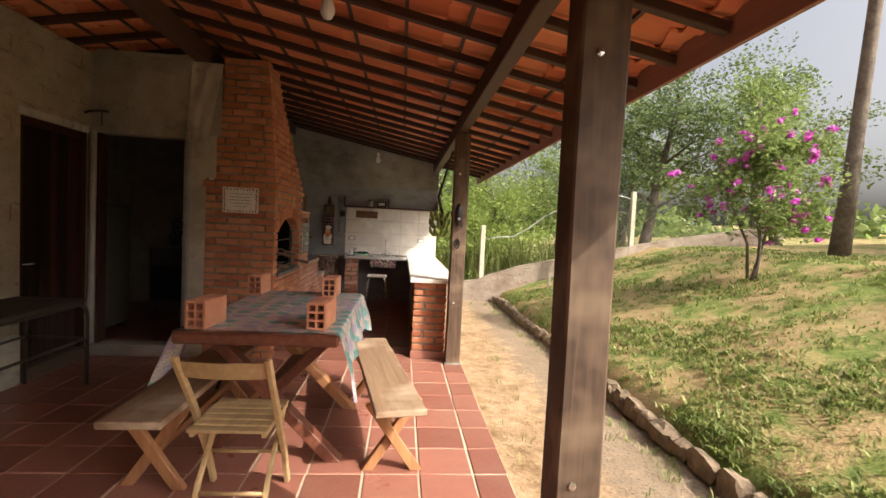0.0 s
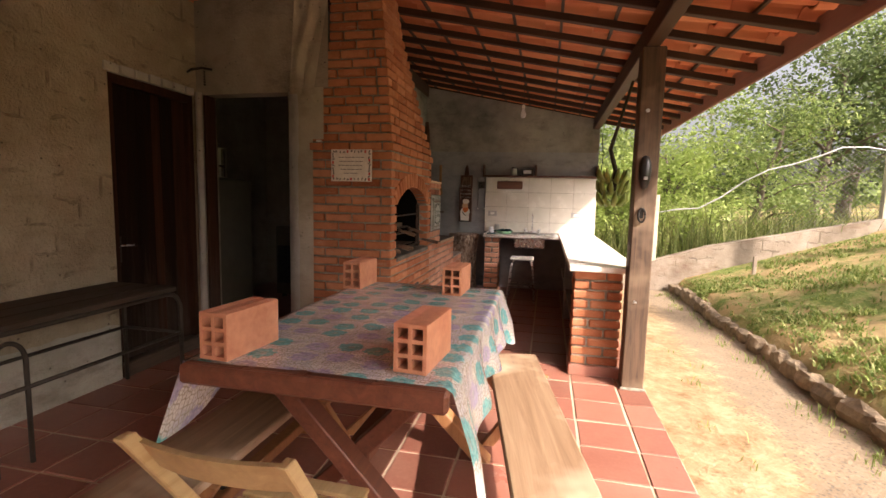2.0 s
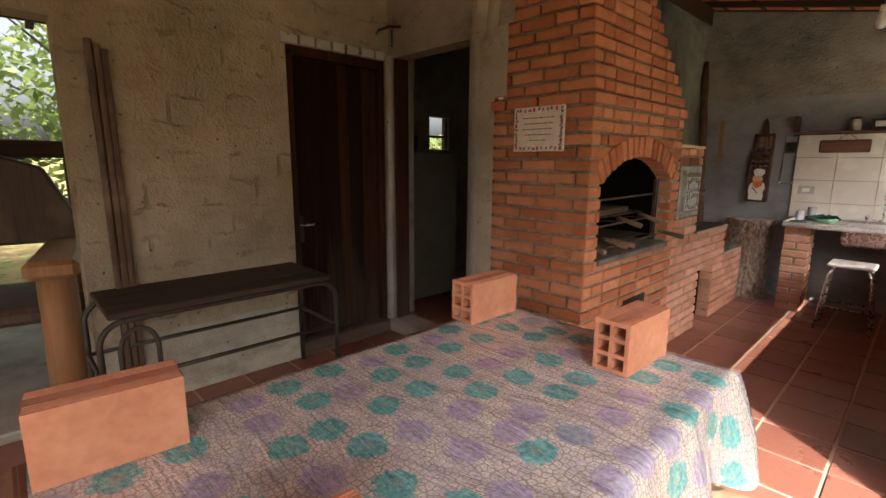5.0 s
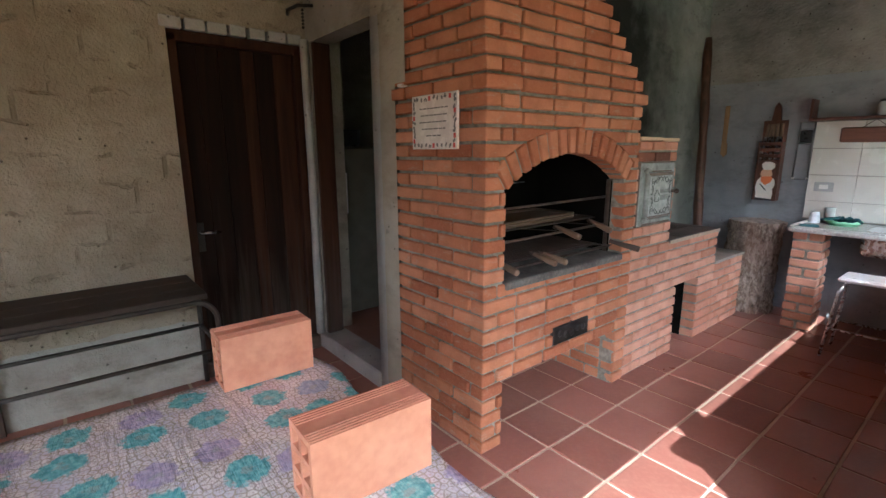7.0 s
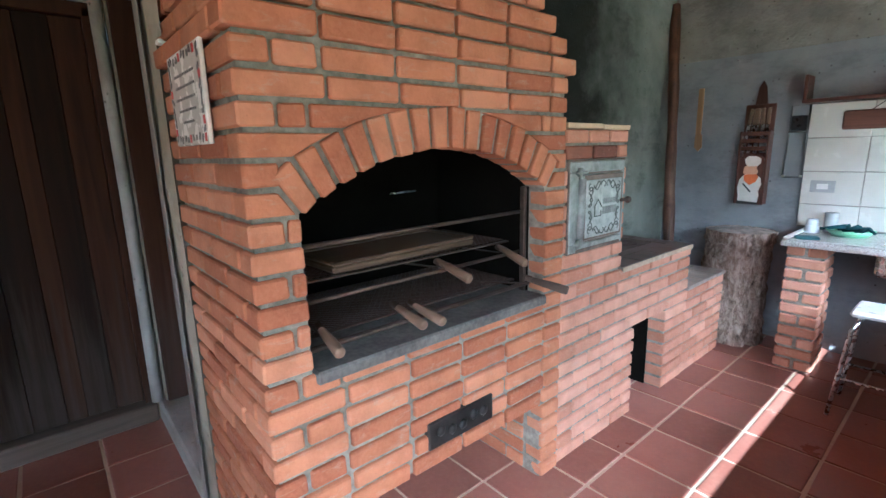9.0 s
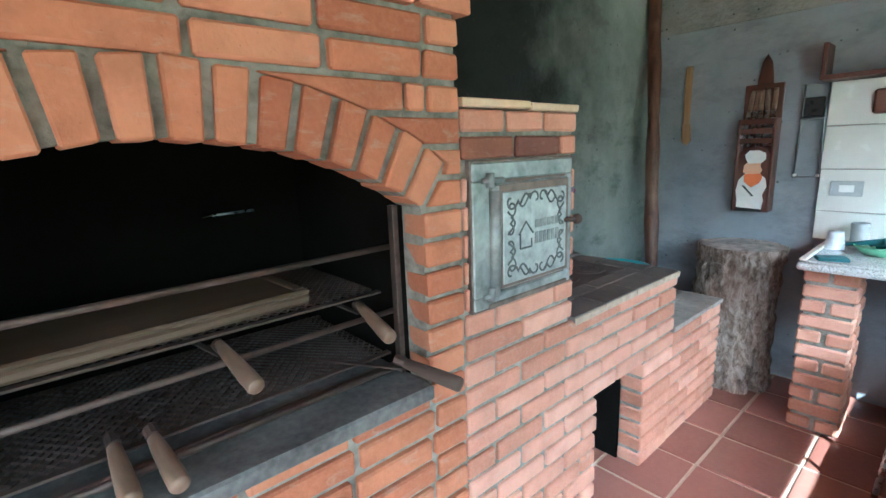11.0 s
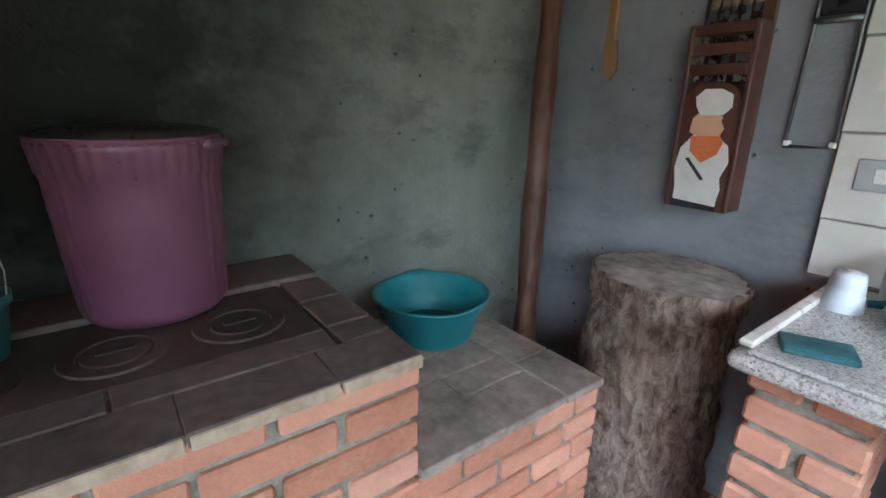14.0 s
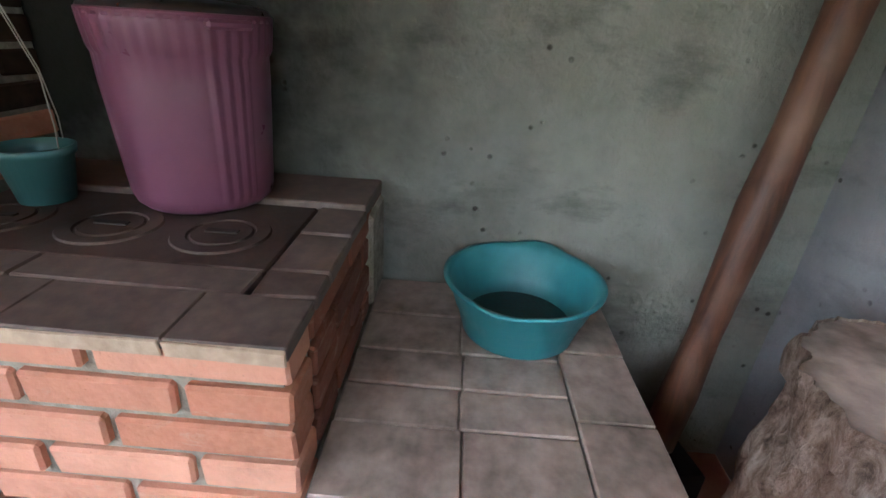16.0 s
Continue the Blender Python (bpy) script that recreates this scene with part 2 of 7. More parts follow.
WOOD_POLE = wood("peeled round pole", (0.03, 0.013, 0.008), (0.17, 0.075, 0.042), 2, 0.5, 1.1, (0.21, 0.125, 0.08))
WOOD_GREY = wood("grey old plank", (0.07, 0.05, 0.038), (0.17, 0.13, 0.10), 1, 0.75)


BACK_X = -1.90


def plaster(name, c1, c2, c3, brick_ghost=0.0, blotch=(0.06, 0.06, 0.05), amount=0.6, axis=0, smoke=None, relief=0.012):
    m = mat(name, 0.95, 0.0, 0.1)
    n = Net(m)
    p = n.pos(world_space=True)
    big, mid, fine = n.noise(p, 0.9, 4), n.noise(p, 4.5, 6, 0.65), n.noise(p, 55, 6)
    col = n.ramp(n.math("ADD", n.math("MULTIPLY", big, 0.6), n.math("MULTIPLY", mid, 0.4)), (0.36, c1), (0.5, c2), (0.66, c3))
    dark = n.noise(n.pos((1, 1, 2.2), True), 2.1, 6, 0.7)
    col = n.mix(n.math("MULTIPLY", n.ramp(dark, (0.52, 0.0), (0.72, 1.0)), amount), col, blotch)
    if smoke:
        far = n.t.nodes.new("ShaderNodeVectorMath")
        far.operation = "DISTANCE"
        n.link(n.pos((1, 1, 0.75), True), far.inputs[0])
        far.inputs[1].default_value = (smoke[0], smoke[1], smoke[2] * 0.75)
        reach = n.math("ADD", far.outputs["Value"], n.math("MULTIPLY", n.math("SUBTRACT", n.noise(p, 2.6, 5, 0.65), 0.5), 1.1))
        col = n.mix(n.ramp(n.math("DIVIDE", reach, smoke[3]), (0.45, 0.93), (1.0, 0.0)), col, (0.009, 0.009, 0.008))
    pits = n.voronoi(p, 19)
    pm = n.ramp(pits, (0.07, 1.0), (0.14, 0.0))
    keep = n.ramp(n.noise(p, 7, 2), (0.5, 0.0), (0.6, 1.0))
    pit = n.math("MULTIPLY", pm, keep)
    col = n.mix(n.math("MULTIPLY", pit, 0.75), col, (0.05, 0.045, 0.04))
    h = n.math("ADD", n.math("MULTIPLY", mid, 1.2), n.math("MULTIPLY", fine, 0.5))
    if brick_ghost:
        bt = n.t.nodes.new("ShaderNodeTexBrick")
        bt.inputs["Scale"].default_value = 1.0
        bt.inputs["Brick Width"].default_value, bt.inputs["Row Height"].default_value = 0.30, 0.155
        bt.inputs["Mortar Size"].default_value, bt.inputs["Mortar Smooth"].default_value = 0.014, 0.5
        bt.inputs["Color1"].default_value, bt.inputs["Color2"].default_value = (1, 1, 1, 1), (0.8, 0.8, 0.8, 1)
        bt.inputs["Mortar"].default_value = (0, 0, 0, 1)
        sep = n.t.nodes.new("ShaderNodeSeparateXYZ")
        com = n.t.nodes.new("ShaderNodeCombineXYZ")
        wob = n.math("MULTIPLY", n.math("SUBTRACT", n.noise(p, 5.0, 4), 0.5), 0.16)
        n.pos(world_space=True)
        n.link(n.geo.outputs["Position"], sep.inputs[0])
        n.link(sep.outputs[axis], com.inputs[0])
        n.link(n.math("ADD", sep.outputs[2], wob), com.inputs[1])
        n.link(com.outputs[0], bt.inputs["Vector"])
        patch = n.ramp(n.noise(p, 5.5, 4), (0.50, 0.0), (0.62, 1.0))
        line = n.math("MULTIPLY", n.math("MULTIPLY", bt.outputs["Fac"], patch), brick_ghost)
        col = n.mix(n.math("MULTIPLY", line, 0.75), col, tuple(0.4 * v for v in c1))
        h = n.math("SUBTRACT", h, n.math("MULTIPLY", line, 0.8))
    n.color(col)
    n.bump(n.math("SUBTRACT", h, n.math("MULTIPLY", pit, 0.8)), 0.8, relief)
    return m


PLASTER_LEFT = plaster("rough ochre render", (0.245, 0.20, 0.14), (0.325, 0.275, 0.20), (0.42, 0.365, 0.28), 0.55, (0.17, 0.135, 0.09), 0.55, axis=1, relief=0.024)
PLASTER_B = plaster("rough brown render", (0.20, 0.175, 0.145), (0.28, 0.25, 0.205), (0.38, 0.345, 0.29), 0.0, (0.11, 0.095, 0.08), 0.55, relief=0.022)
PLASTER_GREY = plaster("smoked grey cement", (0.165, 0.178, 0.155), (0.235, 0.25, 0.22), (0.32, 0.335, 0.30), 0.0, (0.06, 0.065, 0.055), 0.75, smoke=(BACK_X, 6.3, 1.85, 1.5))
PLASTER_END = plaster("smooth grey cement", (0.20, 0.21, 0.225), (0.27, 0.28, 0.295), (0.34, 0.35, 0.36), 0.0, (0.09, 0.09, 0.09), 0.5, relief=0.007)
PLASTER_TOP = plaster("coarse sooty cement", (0.16, 0.155, 0.14), (0.27, 0.26, 0.235), (0.38, 0.365, 0.33), 0.0, (0.07, 0.065, 0.06), 0.6, relief=0.03)
TAN_RENDER = plaster("lumpy tan render", (0.27, 0.235, 0.18), (0.38, 0.34, 0.27), (0.48, 0.43, 0.35), 0.0, (0.16, 0.13, 0.095), 0.5)
JAMB = plaster("pale jamb cement", (0.30, 0.29, 0.27), (0.40, 0.385, 0.36), (0.50, 0.48, 0.45), 0.0, (0.2, 0.18, 0.16), 0.4)


def floor_tile_mat():
    m = mat("red clay floor tile", 0.32, 0.0, 0.5)
    n = Net(m)
    p = n.pos(world_space=True)
    r, f, c = n.random(), n.noise(p, 45, 6), n.noise(p, 3.5, 5, 0.65)
    col = n.ramp(r, (0.0, (0.21, 0.080, 0.056)), (0.5, (0.265, 0.105, 0.075)), (1.0, (0.33, 0.138, 0.10)))
    col = n.mix(n.ramp(c, (0.45, 0.0), (0.75, 0.3)), col, (0.18, 0.075, 0.06))
    col = n.mix(n.ramp(f, (0.45, 0.0), (0.75, 0.2)), col, (0.40, 0.20, 0.14))
    dust = n.noise(p, 1.7, 6, 0.7)
    col = n.mix(n.ramp(dust, (0.48, 0.0), (0.72, 0.22)), col, (0.42, 0.28, 0.20))
    n.color(col)
    n.rough(n.ramp(n.math("ADD", n.math("MULTIPLY", c, 0.5), n.math("MULTIPLY", dust, 0.5)), (0.25, 0.22), (0.75, 0.42)))
    n.bump(n.math("ADD", f, c), 0.12, 0.002)
    return m


FLOOR_TILE = floor_tile_mat()
GROUT = grainy("pale floor grout", (0.46, 0.37, 0.27), (0.60, 0.50, 0.38), 60, 0.9, 0, 0.4, 0.002, 4)


def roof_tile_mat():
    m = mat("clay roof tile", 0.8, 0.0, 0.3)
    n = Net(m)
    p = n.pos(world_space=True)
    r, f, c = n.island(), n.noise(p, 30, 6), n.noise(p, 2.0, 4)
    col = n.ramp(r, (0.0, (0.56, 0.17, 0.08)), (0.5, (0.66, 0.235, 0.115)), (1.0, (0.74, 0.31, 0.16)))
    col = n.mix(n.ramp(c, (0.5, 0.0), (0.8, 0.4)), col, (0.32, 0.10, 0.055))
    n.color(col)
    n.bump(f, 0.3, 0.003)
    return m


ROOF_TILE = roof_tile_mat()


def granite_mat():
    m = mat("speckled granite", 0.25)
    n = Net(m)
    p = n.pos(world_space=True)
    v = n.voronoi(p, 270, out="Color")
    bw = n.t.nodes.new("ShaderNodeRGBToBW")
    n.link(v, bw.inputs[0])
    col = n.ramp(bw.outputs[0], (0.12, (0.20, 0.19, 0.18)), (0.28, (0.38, 0.37, 0.35)), (0.5, (0.50, 0.49, 0.47)), (0.8, (0.62, 0.61, 0.59)))
    n.color(n.mix(n.ramp(n.noise(p, 8, 4), (0.45, 0.0), (0.7, 0.4)), col, (0.42, 0.38, 0.33)))
    n.bump(n.noise(p, 60, 3), 0.05, 0.001)
    return m


GRANITE = granite_mat()


def bark_mat():
    m = mat("rough log bark", 0.9, 0, 0.2)
    n = Net(m)
    p = n.pos((1, 1, 0.5), True)
    a, b = n.noise(p, 30, 8, 0.75, 0.5), n.noise(p, 5, 4)
    col = n.ramp(a, (0.32, (0.04, 0.028, 0.021)), (0.46, (0.24, 0.178, 0.138)), (0.62, (0.50, 0.41, 0.34)))
    n.color(n.mix(n.ramp(b, (0.45, 0.0), (0.7, 0.5)), col, (0.20, 0.105, 0.065)))
    n.bump(n.math("ADD", a, n.math("MULTIPLY", n.voronoi(n.pos((1, 1, 0.45), True), 26), 0.9)), 1.0, 0.03)
    return m


BARK = bark_mat()
LOG_TOP = grainy("sawn log top", (0.17, 0.14, 0.118), (0.44, 0.38, 0.33), 28, 0.9, 0, 0.6, 0.004, 7)
TREE_BARK = grainy("tree bark", (0.08, 0.06, 0.045), (0.20, 0.165, 0.13), 20, 0.95, 0, 0.8, 0.015, 4)


def cloth_mat():
    """Printed oilcloth: teal and lilac blooms over a dense small white flower ground."""
    m = mat("floral oilcloth", 0.22, 0.0, 0.6)
    m.node_tree.nodes["Principled BSDF"].inputs["Coat Weight"].default_value = 0.5
    m.node_tree.nodes["Principled BSDF"].inputs["Coat Roughness"].default_value = 0.16
    n = Net(m)
    p = n.co.outputs["UV"]

    def cells(scale, out="Distance", rnd=0.4, feature="F1"):
        v = n.t.nodes.new("ShaderNodeTexVoronoi")
        v.voronoi_dimensions, v.feature = "2D", feature
        v.inputs["Scale"].default_value, v.inputs["Randomness"].default_value = scale, rnd
        n.link(p, v.inputs["Vector"])
        return v.outputs[out]
    wob = n.math("SUBTRACT", n.noise(p, 55, 3), 0.5)
    small, edge = cells(66, "Distance", 0.75), cells(66, "Distance", 0.75, "DISTANCE_TO_EDGE")
    tone = n.noise(p, 7, 3)
    gap = n.mix(n.ramp(tone, (0.4, 0.0), (0.6, 1.0)), (0.37, 0.335, 0.27), (0.41, 0.385, 0.35))
    bloom = n.mix(n.ramp(n.noise(p, 16, 2), (0.42, 0.0), (0.58, 1.0)), (0.68, 0.655, 0.625), (0.56, 0.545, 0.60))
    base = n.mix(n.ramp(n.math("ADD", edge, n.math("MULTIPLY", wob, 0.3)), (0.03, 0.0), (0.17, 1.0)), gap, bloom)
    base = n.mix(n.ramp(small, (0.10, 0.7), (0.2, 0.0)), base, (0.43, 0.37, 0.34))
    sep = n.t.nodes.new("ShaderNodeSeparateColor")
    n.link(cells(8.4, "Color"), sep.inputs[0])
    petal = n.math("SUBTRACT", cells(8.4), n.math("MULTIPLY", wob, 0.42))
    on = n.ramp(petal, (0.30, 1.0), (0.37, 0.0))
    vein = n.ramp(n.noise(p, 85, 4), (0.35, 0.0), (0.65, 1.0))
    teal = n.mix(vein, (0.045, 0.30, 0.33), (0.19, 0.54, 0.55))
    lilac = n.mix(vein, (0.30, 0.27, 0.44), (0.49, 0.45, 0.62))
    flower = n.mix(n.ramp(sep.outputs[0], (0.56, 0.0), (0.58, 1.0)), teal, lilac)
    flower = n.mix(n.ramp(petal, (0.05, 0.5), (0.12, 0.0)), flower, (0.30, 0.36, 0.30))
    n.color(n.mix(n.math("MULTIPLY", on, 0.9), base, flower))
    fold = n.noise(n.pos((2.2, 7, 1), rot=(0, 0, 0.5)), 1.6, 5, 0.6, 0.8)
    crease = n.noise(n.pos((1, 1, 1)), 6.5, 5, 0.6, 1.2)
    n.bump(n.math("ADD", n.math("MULTIPLY", crease, 1.4), n.math("MULTIPLY", fold, 2.4)), 0.5, 0.016)
    return m


CLOTH = cloth_mat()


def dirt_lawn_mat():
    """Bare sandy soil beside the porch, mown grass with dry patches on the bank."""
    m = mat("soil and turf", 0.95, 0, 0.15)
    n = Net(m)
    p = n.pos(world_space=True)
    sep = n.t.nodes.new("ShaderNodeSeparateXYZ")
    n.link(n.geo.outputs["Position"], sep.inputs[0])
    f, c, b = n.noise(p, 40, 6), n.noise(p, 6, 5, 0.65), n.noise(p, 1.3, 4)
    soil = n.ramp(n.math("ADD", n.math("MULTIPLY", f, 0.22), n.math("MULTIPLY", c, 0.78)), (0.34, (0.19, 0.12, 0.062)), (0.50, (0.325, 0.225, 0.13)), (0.64, (0.41, 0.305, 0.19)))
    stone = n.ramp(n.voronoi(p, 34), (0.2, 1.0), (0.36, 0.0))
    gravel = n.math("MULTIPLY", stone, n.ramp(n.math("SUBTRACT", sep.outputs[0], n.math("MULTIPLY", b, 0.6)), (0.98, 0.0), (1.0, 0.8)))
    band = n.math("SUBTRACT", sep.outputs[0], n.math("MULTIPLY", c, 0.9))
    soil = n.mix(n.ramp(band, (0.78, 0.0), (1.0, 0.75)), soil, (0.235, 0.185, 0.135))
    soil = n.mix(gravel, soil, (0.15, 0.125, 0.10))
    turf = n.ramp(n.math("ADD", n.math("MULTIPLY", f, 0.45), n.math("MULTIPLY", c, 0.55)), (0.34, (0.07, 0.105, 0.024)), (0.52, (0.165, 0.205, 0.055)), (0.68, (0.30, 0.30, 0.11)))
    dry = n.ramp(n.math("ADD", n.math("MULTIPLY", b, 0.6), n.math("MULTIPLY", c, 0.4)), (0.42, 0.0), (0.54, 0.9))
    turf = n.mix(dry, turf, (0.36, 0.25, 0.13))
    side = n.math("GREATER_THAN", n.math("ADD", sep.outputs[0], n.math("MULTIPLY", n.math("SUBTRACT", c, 0.5), 0.15)), 1.98)
    west = n.math("LESS_THAN", sep.outputs[0], -5.0)
    n.color(n.mix(n.math("MAXIMUM", side, west), soil, turf))
    n.bump(n.math("ADD", n.math("MULTIPLY", f, 0.6), c), 0.8, 0.03)
    return m


GROUND = dirt_lawn_mat()
KERB_STONE = grainy("kerb stone", (0.10, 0.072, 0.046), (0.27, 0.20, 0.13), 22, 0.95, 0, 0.8, 0.015, 5)
LOW_WALL = plaster("old low wall render", (0.20, 0.16, 0.125), (0.30, 0.25, 0.20), (0.42, 0.36, 0.30), 0.6, (0.16, 0.10, 0.07), 0.8, axis=0)
FENCE_POST = grainy("pale concrete post", (0.42, 0.38, 0.28), (0.58, 0.53, 0.42), 30, 0.9)


def leaf_mat(name, a, b, c, thin=0.35):
    m = mat(name, 0.55, 0, 0.3)
    n = Net(m)
    n.color(n.ramp(n.island(), (0.0, a), (0.55, b), (1.0, c)))
    tr = n.t.nodes.new("ShaderNodeBsdfTranslucent")
    tr.inputs[0].default_value = (*[min(1, 1.5 * v) for v in b], 1)
    mx = n.t.nodes.new("ShaderNodeMixShader")
    mx.inputs[0].default_value = thin
    out = n.t.nodes["Material Output"]
    n.link(n.b.outputs[0], mx.inputs[1])
    n.link(tr.outputs[0], mx.inputs[2])
    n.link(mx.outputs[0], out.inputs[0])
    return m


LEAF = leaf_mat("bush leaf", (0.06, 0.10, 0.03), (0.16, 0.22, 0.065), (0.32, 0.37, 0.14), 0.45)
LEAF_LIGHT = leaf_mat("fresh leaf", (0.13, 0.19, 0.045), (0.26, 0.34, 0.09), (0.42, 0.47, 0.18), 0.45)
LEAF_DARK = leaf_mat("dark leaf", (0.04, 0.065, 0.025), (0.095, 0.135, 0.05), (0.19, 0.23, 0.09), 0.45)
BLADE = leaf_mat("grass blade", (0.06, 0.10, 0.02), (0.18, 0.235, 0.06), (0.42, 0.40, 0.18), 0.3)
CANE = leaf_mat("tall cane blade", (0.06, 0.085, 0.025), (0.15, 0.18, 0.06), (0.34, 0.33, 0.14), 0.3)
PETAL = leaf_mat("magenta petal", (0.42, 0.05, 0.36), (0.60, 0.12, 0.52), (0.78, 0.40, 0.72), 0.3)
BANANA = grainy("green banana", (0.13, 0.19, 0.035), (0.27, 0.33, 0.08), 12, 0.5)

# ---- mesh helpers ----
def part(name, bm, material, parent=None, label="", smooth=False):
    me = bpy.data.meshes.new(name)
    bm.to_mesh(me)
    bm.free()
    me.materials.append(material)
    if smooth:
        me.polygons.foreach_set("use_smooth", [True] * len(me.polygons))
    ob = new(name, me)
    if parent:
        ob.parent = parent
    if label:
        ob["label"] = label
    return ob


def thing(name, label, category, at=(0, 0, 0), turn=0.0, group="", kind=""):
    ob = new(name)
    ob.empty_display_size = 0.1
    ob.matrix_world = pose(*at, 0, 0, turn)
    return tagged(ob, label, category, group, kind)


def box(bm, x0, x1, y0, y1, z0, z1, m=None):
    vs = [bm.verts.new((x, y, z)) for z in (z0, z1) for x, y in ((x0, y0), (x1, y0), (x1, y1), (x0, y1))]
    for f in ((3, 2, 1, 0), (4, 5, 6, 7), (0, 1, 5, 4), (1, 2, 6, 5), (2, 3, 7, 6), (3, 0, 4, 7)):
        bm.faces.new([vs[i] for i in f])
    if m:
        bmesh.ops.transform(bm, matrix=m, verts=vs)
    return vs


def soft(bm, w=0.004, seg=1):
    bmesh.ops.bevel(bm, geom=list(bm.edges), offset=w, segments=seg, affect="EDGES", profile=0.6, clamp_overlap=True)
    return bm


def boxed(x0, x1, y0, y1, z0, z1, w=0.004, m=None):
    bm = bmesh.new()
    box(bm, x0, x1, y0, y1, z0, z1)
    if w:
        soft(bm, w)
    if m:
        bmesh.ops.transform(bm, matrix=m, verts=bm.verts)
    return bm


def rings(bm, loops, closed_ends=True, wrap=True):
    """Skin a list of loops of points, each of one length."""
    rows = [[bm.verts.new(p) for p in loop] for loop in loops]
    n = len(rows[0])
    for a, b in zip(rows, rows[1:]):
        for i in range(n if wrap else n - 1):
            j = (i + 1) % n
            bm.faces.new((a[i], a[j], b[j], b[i]))
    if closed_ends:
        bm.faces.new(rows[0][::-1])
        bm.faces.new(rows[-1])
    return rows


def tube(bm, pts, r, seg=8, ends=True, shape=None):
    """A round bar along a list of points; r is one radius or one for each point."""
    pts = [Vector(p) for p in pts]
    rs = r if isinstance(r, (list, tuple)) else [r] * len(pts)
    loops, up = [], None
    for i, p in enumerate(pts):
        d = (pts[min(i + 1, len(pts) - 1)] - pts[max(i - 1, 0)]).normalized()
        if up is None:
            up = Vector((0, 0, 1)) if abs(d.z) < 0.9 else Vector((1, 0, 0))
        side = d.cross(up).normalized()
        up = side.cross(d).normalized()
        loops.append([p + (side * math.cos(a) + up * math.sin(a)) * rs[i] for a in [2 * math.pi * k / seg for k in range(seg)]])
    rings(bm, loops, ends)
    return bm


def lathe(bm, profile, seg=32, cx=0.0, cy=0.0, ends=False):
    loops = [[(cx + r * math.cos(2 * math.pi * k / seg), cy + r * math.sin(2 * math.pi * k / seg), z) for k in range(seg)] for r, z in profile]
    rings(bm, loops, ends)
    return bm


def prism(bm, poly, a0, a1, axis=0):
    """A polygon in the plane across an axis, drawn out from a0 to a1 along it."""
    def at(u, v, a):
        return ((a, u, v), (u, a, v), (u, v, a))[axis]
    lo, hi = [bm.verts.new(at(u, v, a0)) for u, v in poly], [bm.verts.new(at(u, v, a1)) for u, v in poly]
    n = len(poly)
    bm.faces.new(lo[::-1])
    bm.faces.new(hi)
    for i in range(n):
        j = (i + 1) % n
        bm.faces.new((lo[i], lo[j], hi[j], hi[i]))
    bmesh.ops.recalc_face_normals(bm, faces=bm.faces)
    return bm


def mesh_of(name, verts, faces, material, smooth=False):
    me = bpy.data.meshes.new(name)
    me.from_pydata(verts, [], faces)
    me.materials.append(material)
    if smooth:
        me.polygons.foreach_set("use_smooth", [True] * len(me.polygons))
    return me


CACHE = {}


def piece_mesh(sx, sy, sz, c, material, kind):
    """A box with broken edges and a slight warp, shared by all pieces of one size."""
    key = (round(sx, 3), round(sy, 3), round(sz, 3), material.name, kind)
    if key in CACHE:
        return CACHE[key]
    rnd = random.Random(str(key))
    verts, idx = [], {}
    h = (sx / 2, sy / 2, sz / 2)
    for X in (-1, 1):
        for Y in (-1, 1):
            for Z in (-1, 1):
                j = [rnd.uniform(-0.0015, 0.0015) for _ in range(3)]
                for ax in range(3):
                    v = [X * (h[0] - (c if ax != 0 else 0)) + j[0], Y * (h[1] - (c if ax != 1 else 0)) + j[1], Z * (h[2] - (c if ax != 2 else 0)) + j[2]]
                    idx[(X, Y, Z, ax)] = len(verts)
                    verts.append(v)
    faces = []
    S = ((-1, -1), (1, -1), (1, 1), (-1, 1))
    def key3(ax, s, u, v):
        t = [0, 0, 0]
        t[ax], t[(ax + 1) % 3], t[(ax + 2) % 3] = s, u, v
        return tuple(t)
    for ax in range(3):
        for s in (-1, 1):
            q = [idx[(*key3(ax, s, u, v), ax)] for u, v in S]
            faces.append(q if s > 0 else q[::-1])
    for ax in range(3):
        a1, a2 = (ax + 1) % 3, (ax + 2) % 3
        for u, v in S:
            p0, p1 = key3(ax, -1, u, v), key3(ax, 1, u, v)
            q = [idx[(*p0, a1)], idx[(*p1, a1)], idx[(*p1, a2)], idx[(*p0, a2)]]
            faces.append(q if u * v > 0 else q[::-1])
    for X in (-1, 1):
        for Y in (-1, 1):
            for Z in (-1, 1):
                q = [idx[(X, Y, Z, a)] for a in range(3)]
                faces.append(q if X * Y * Z > 0 else q[::-1])
    CACHE[key] = mesh_of(kind, verts, faces, material)
    return CACHE[key]


def piece(kind, x0, x1, y0, y1, z0, z1, material, parent, c=0.004, jig=0.0, rnd=None):
    ob = new(kind, piece_mesh(x1 - x0, y1 - y0, z1 - z0, c, material, kind))
    d = [rnd.uniform(-jig, jig) for _ in range(3)] if rnd else (0, 0, 0)
    ob.location = ((x0 + x1) / 2 + d[0], (y0 + y1) / 2 + d[1], (z0 + z1) / 2 + d[2] * 0.3)
    if rnd:
        ob.rotation_euler = (rnd.uniform(-1, 1) * 0.006, rnd.uniform(-1, 1) * 0.006, rnd.uniform(-1, 1) * 0.006)
    ob.parent = parent
    return ob


# ---- measures of the place ----
WEST, END, FRONT, SIDE = -2.907, 8.20, -1.225, 4.635     # west wall, end wall, brickwork's front and side
BACK = -1.90                                             # wall behind the stove
COURSE, JOINT, LONG = 0.0684, 0.014, 0.222
SLOPE = 0.208


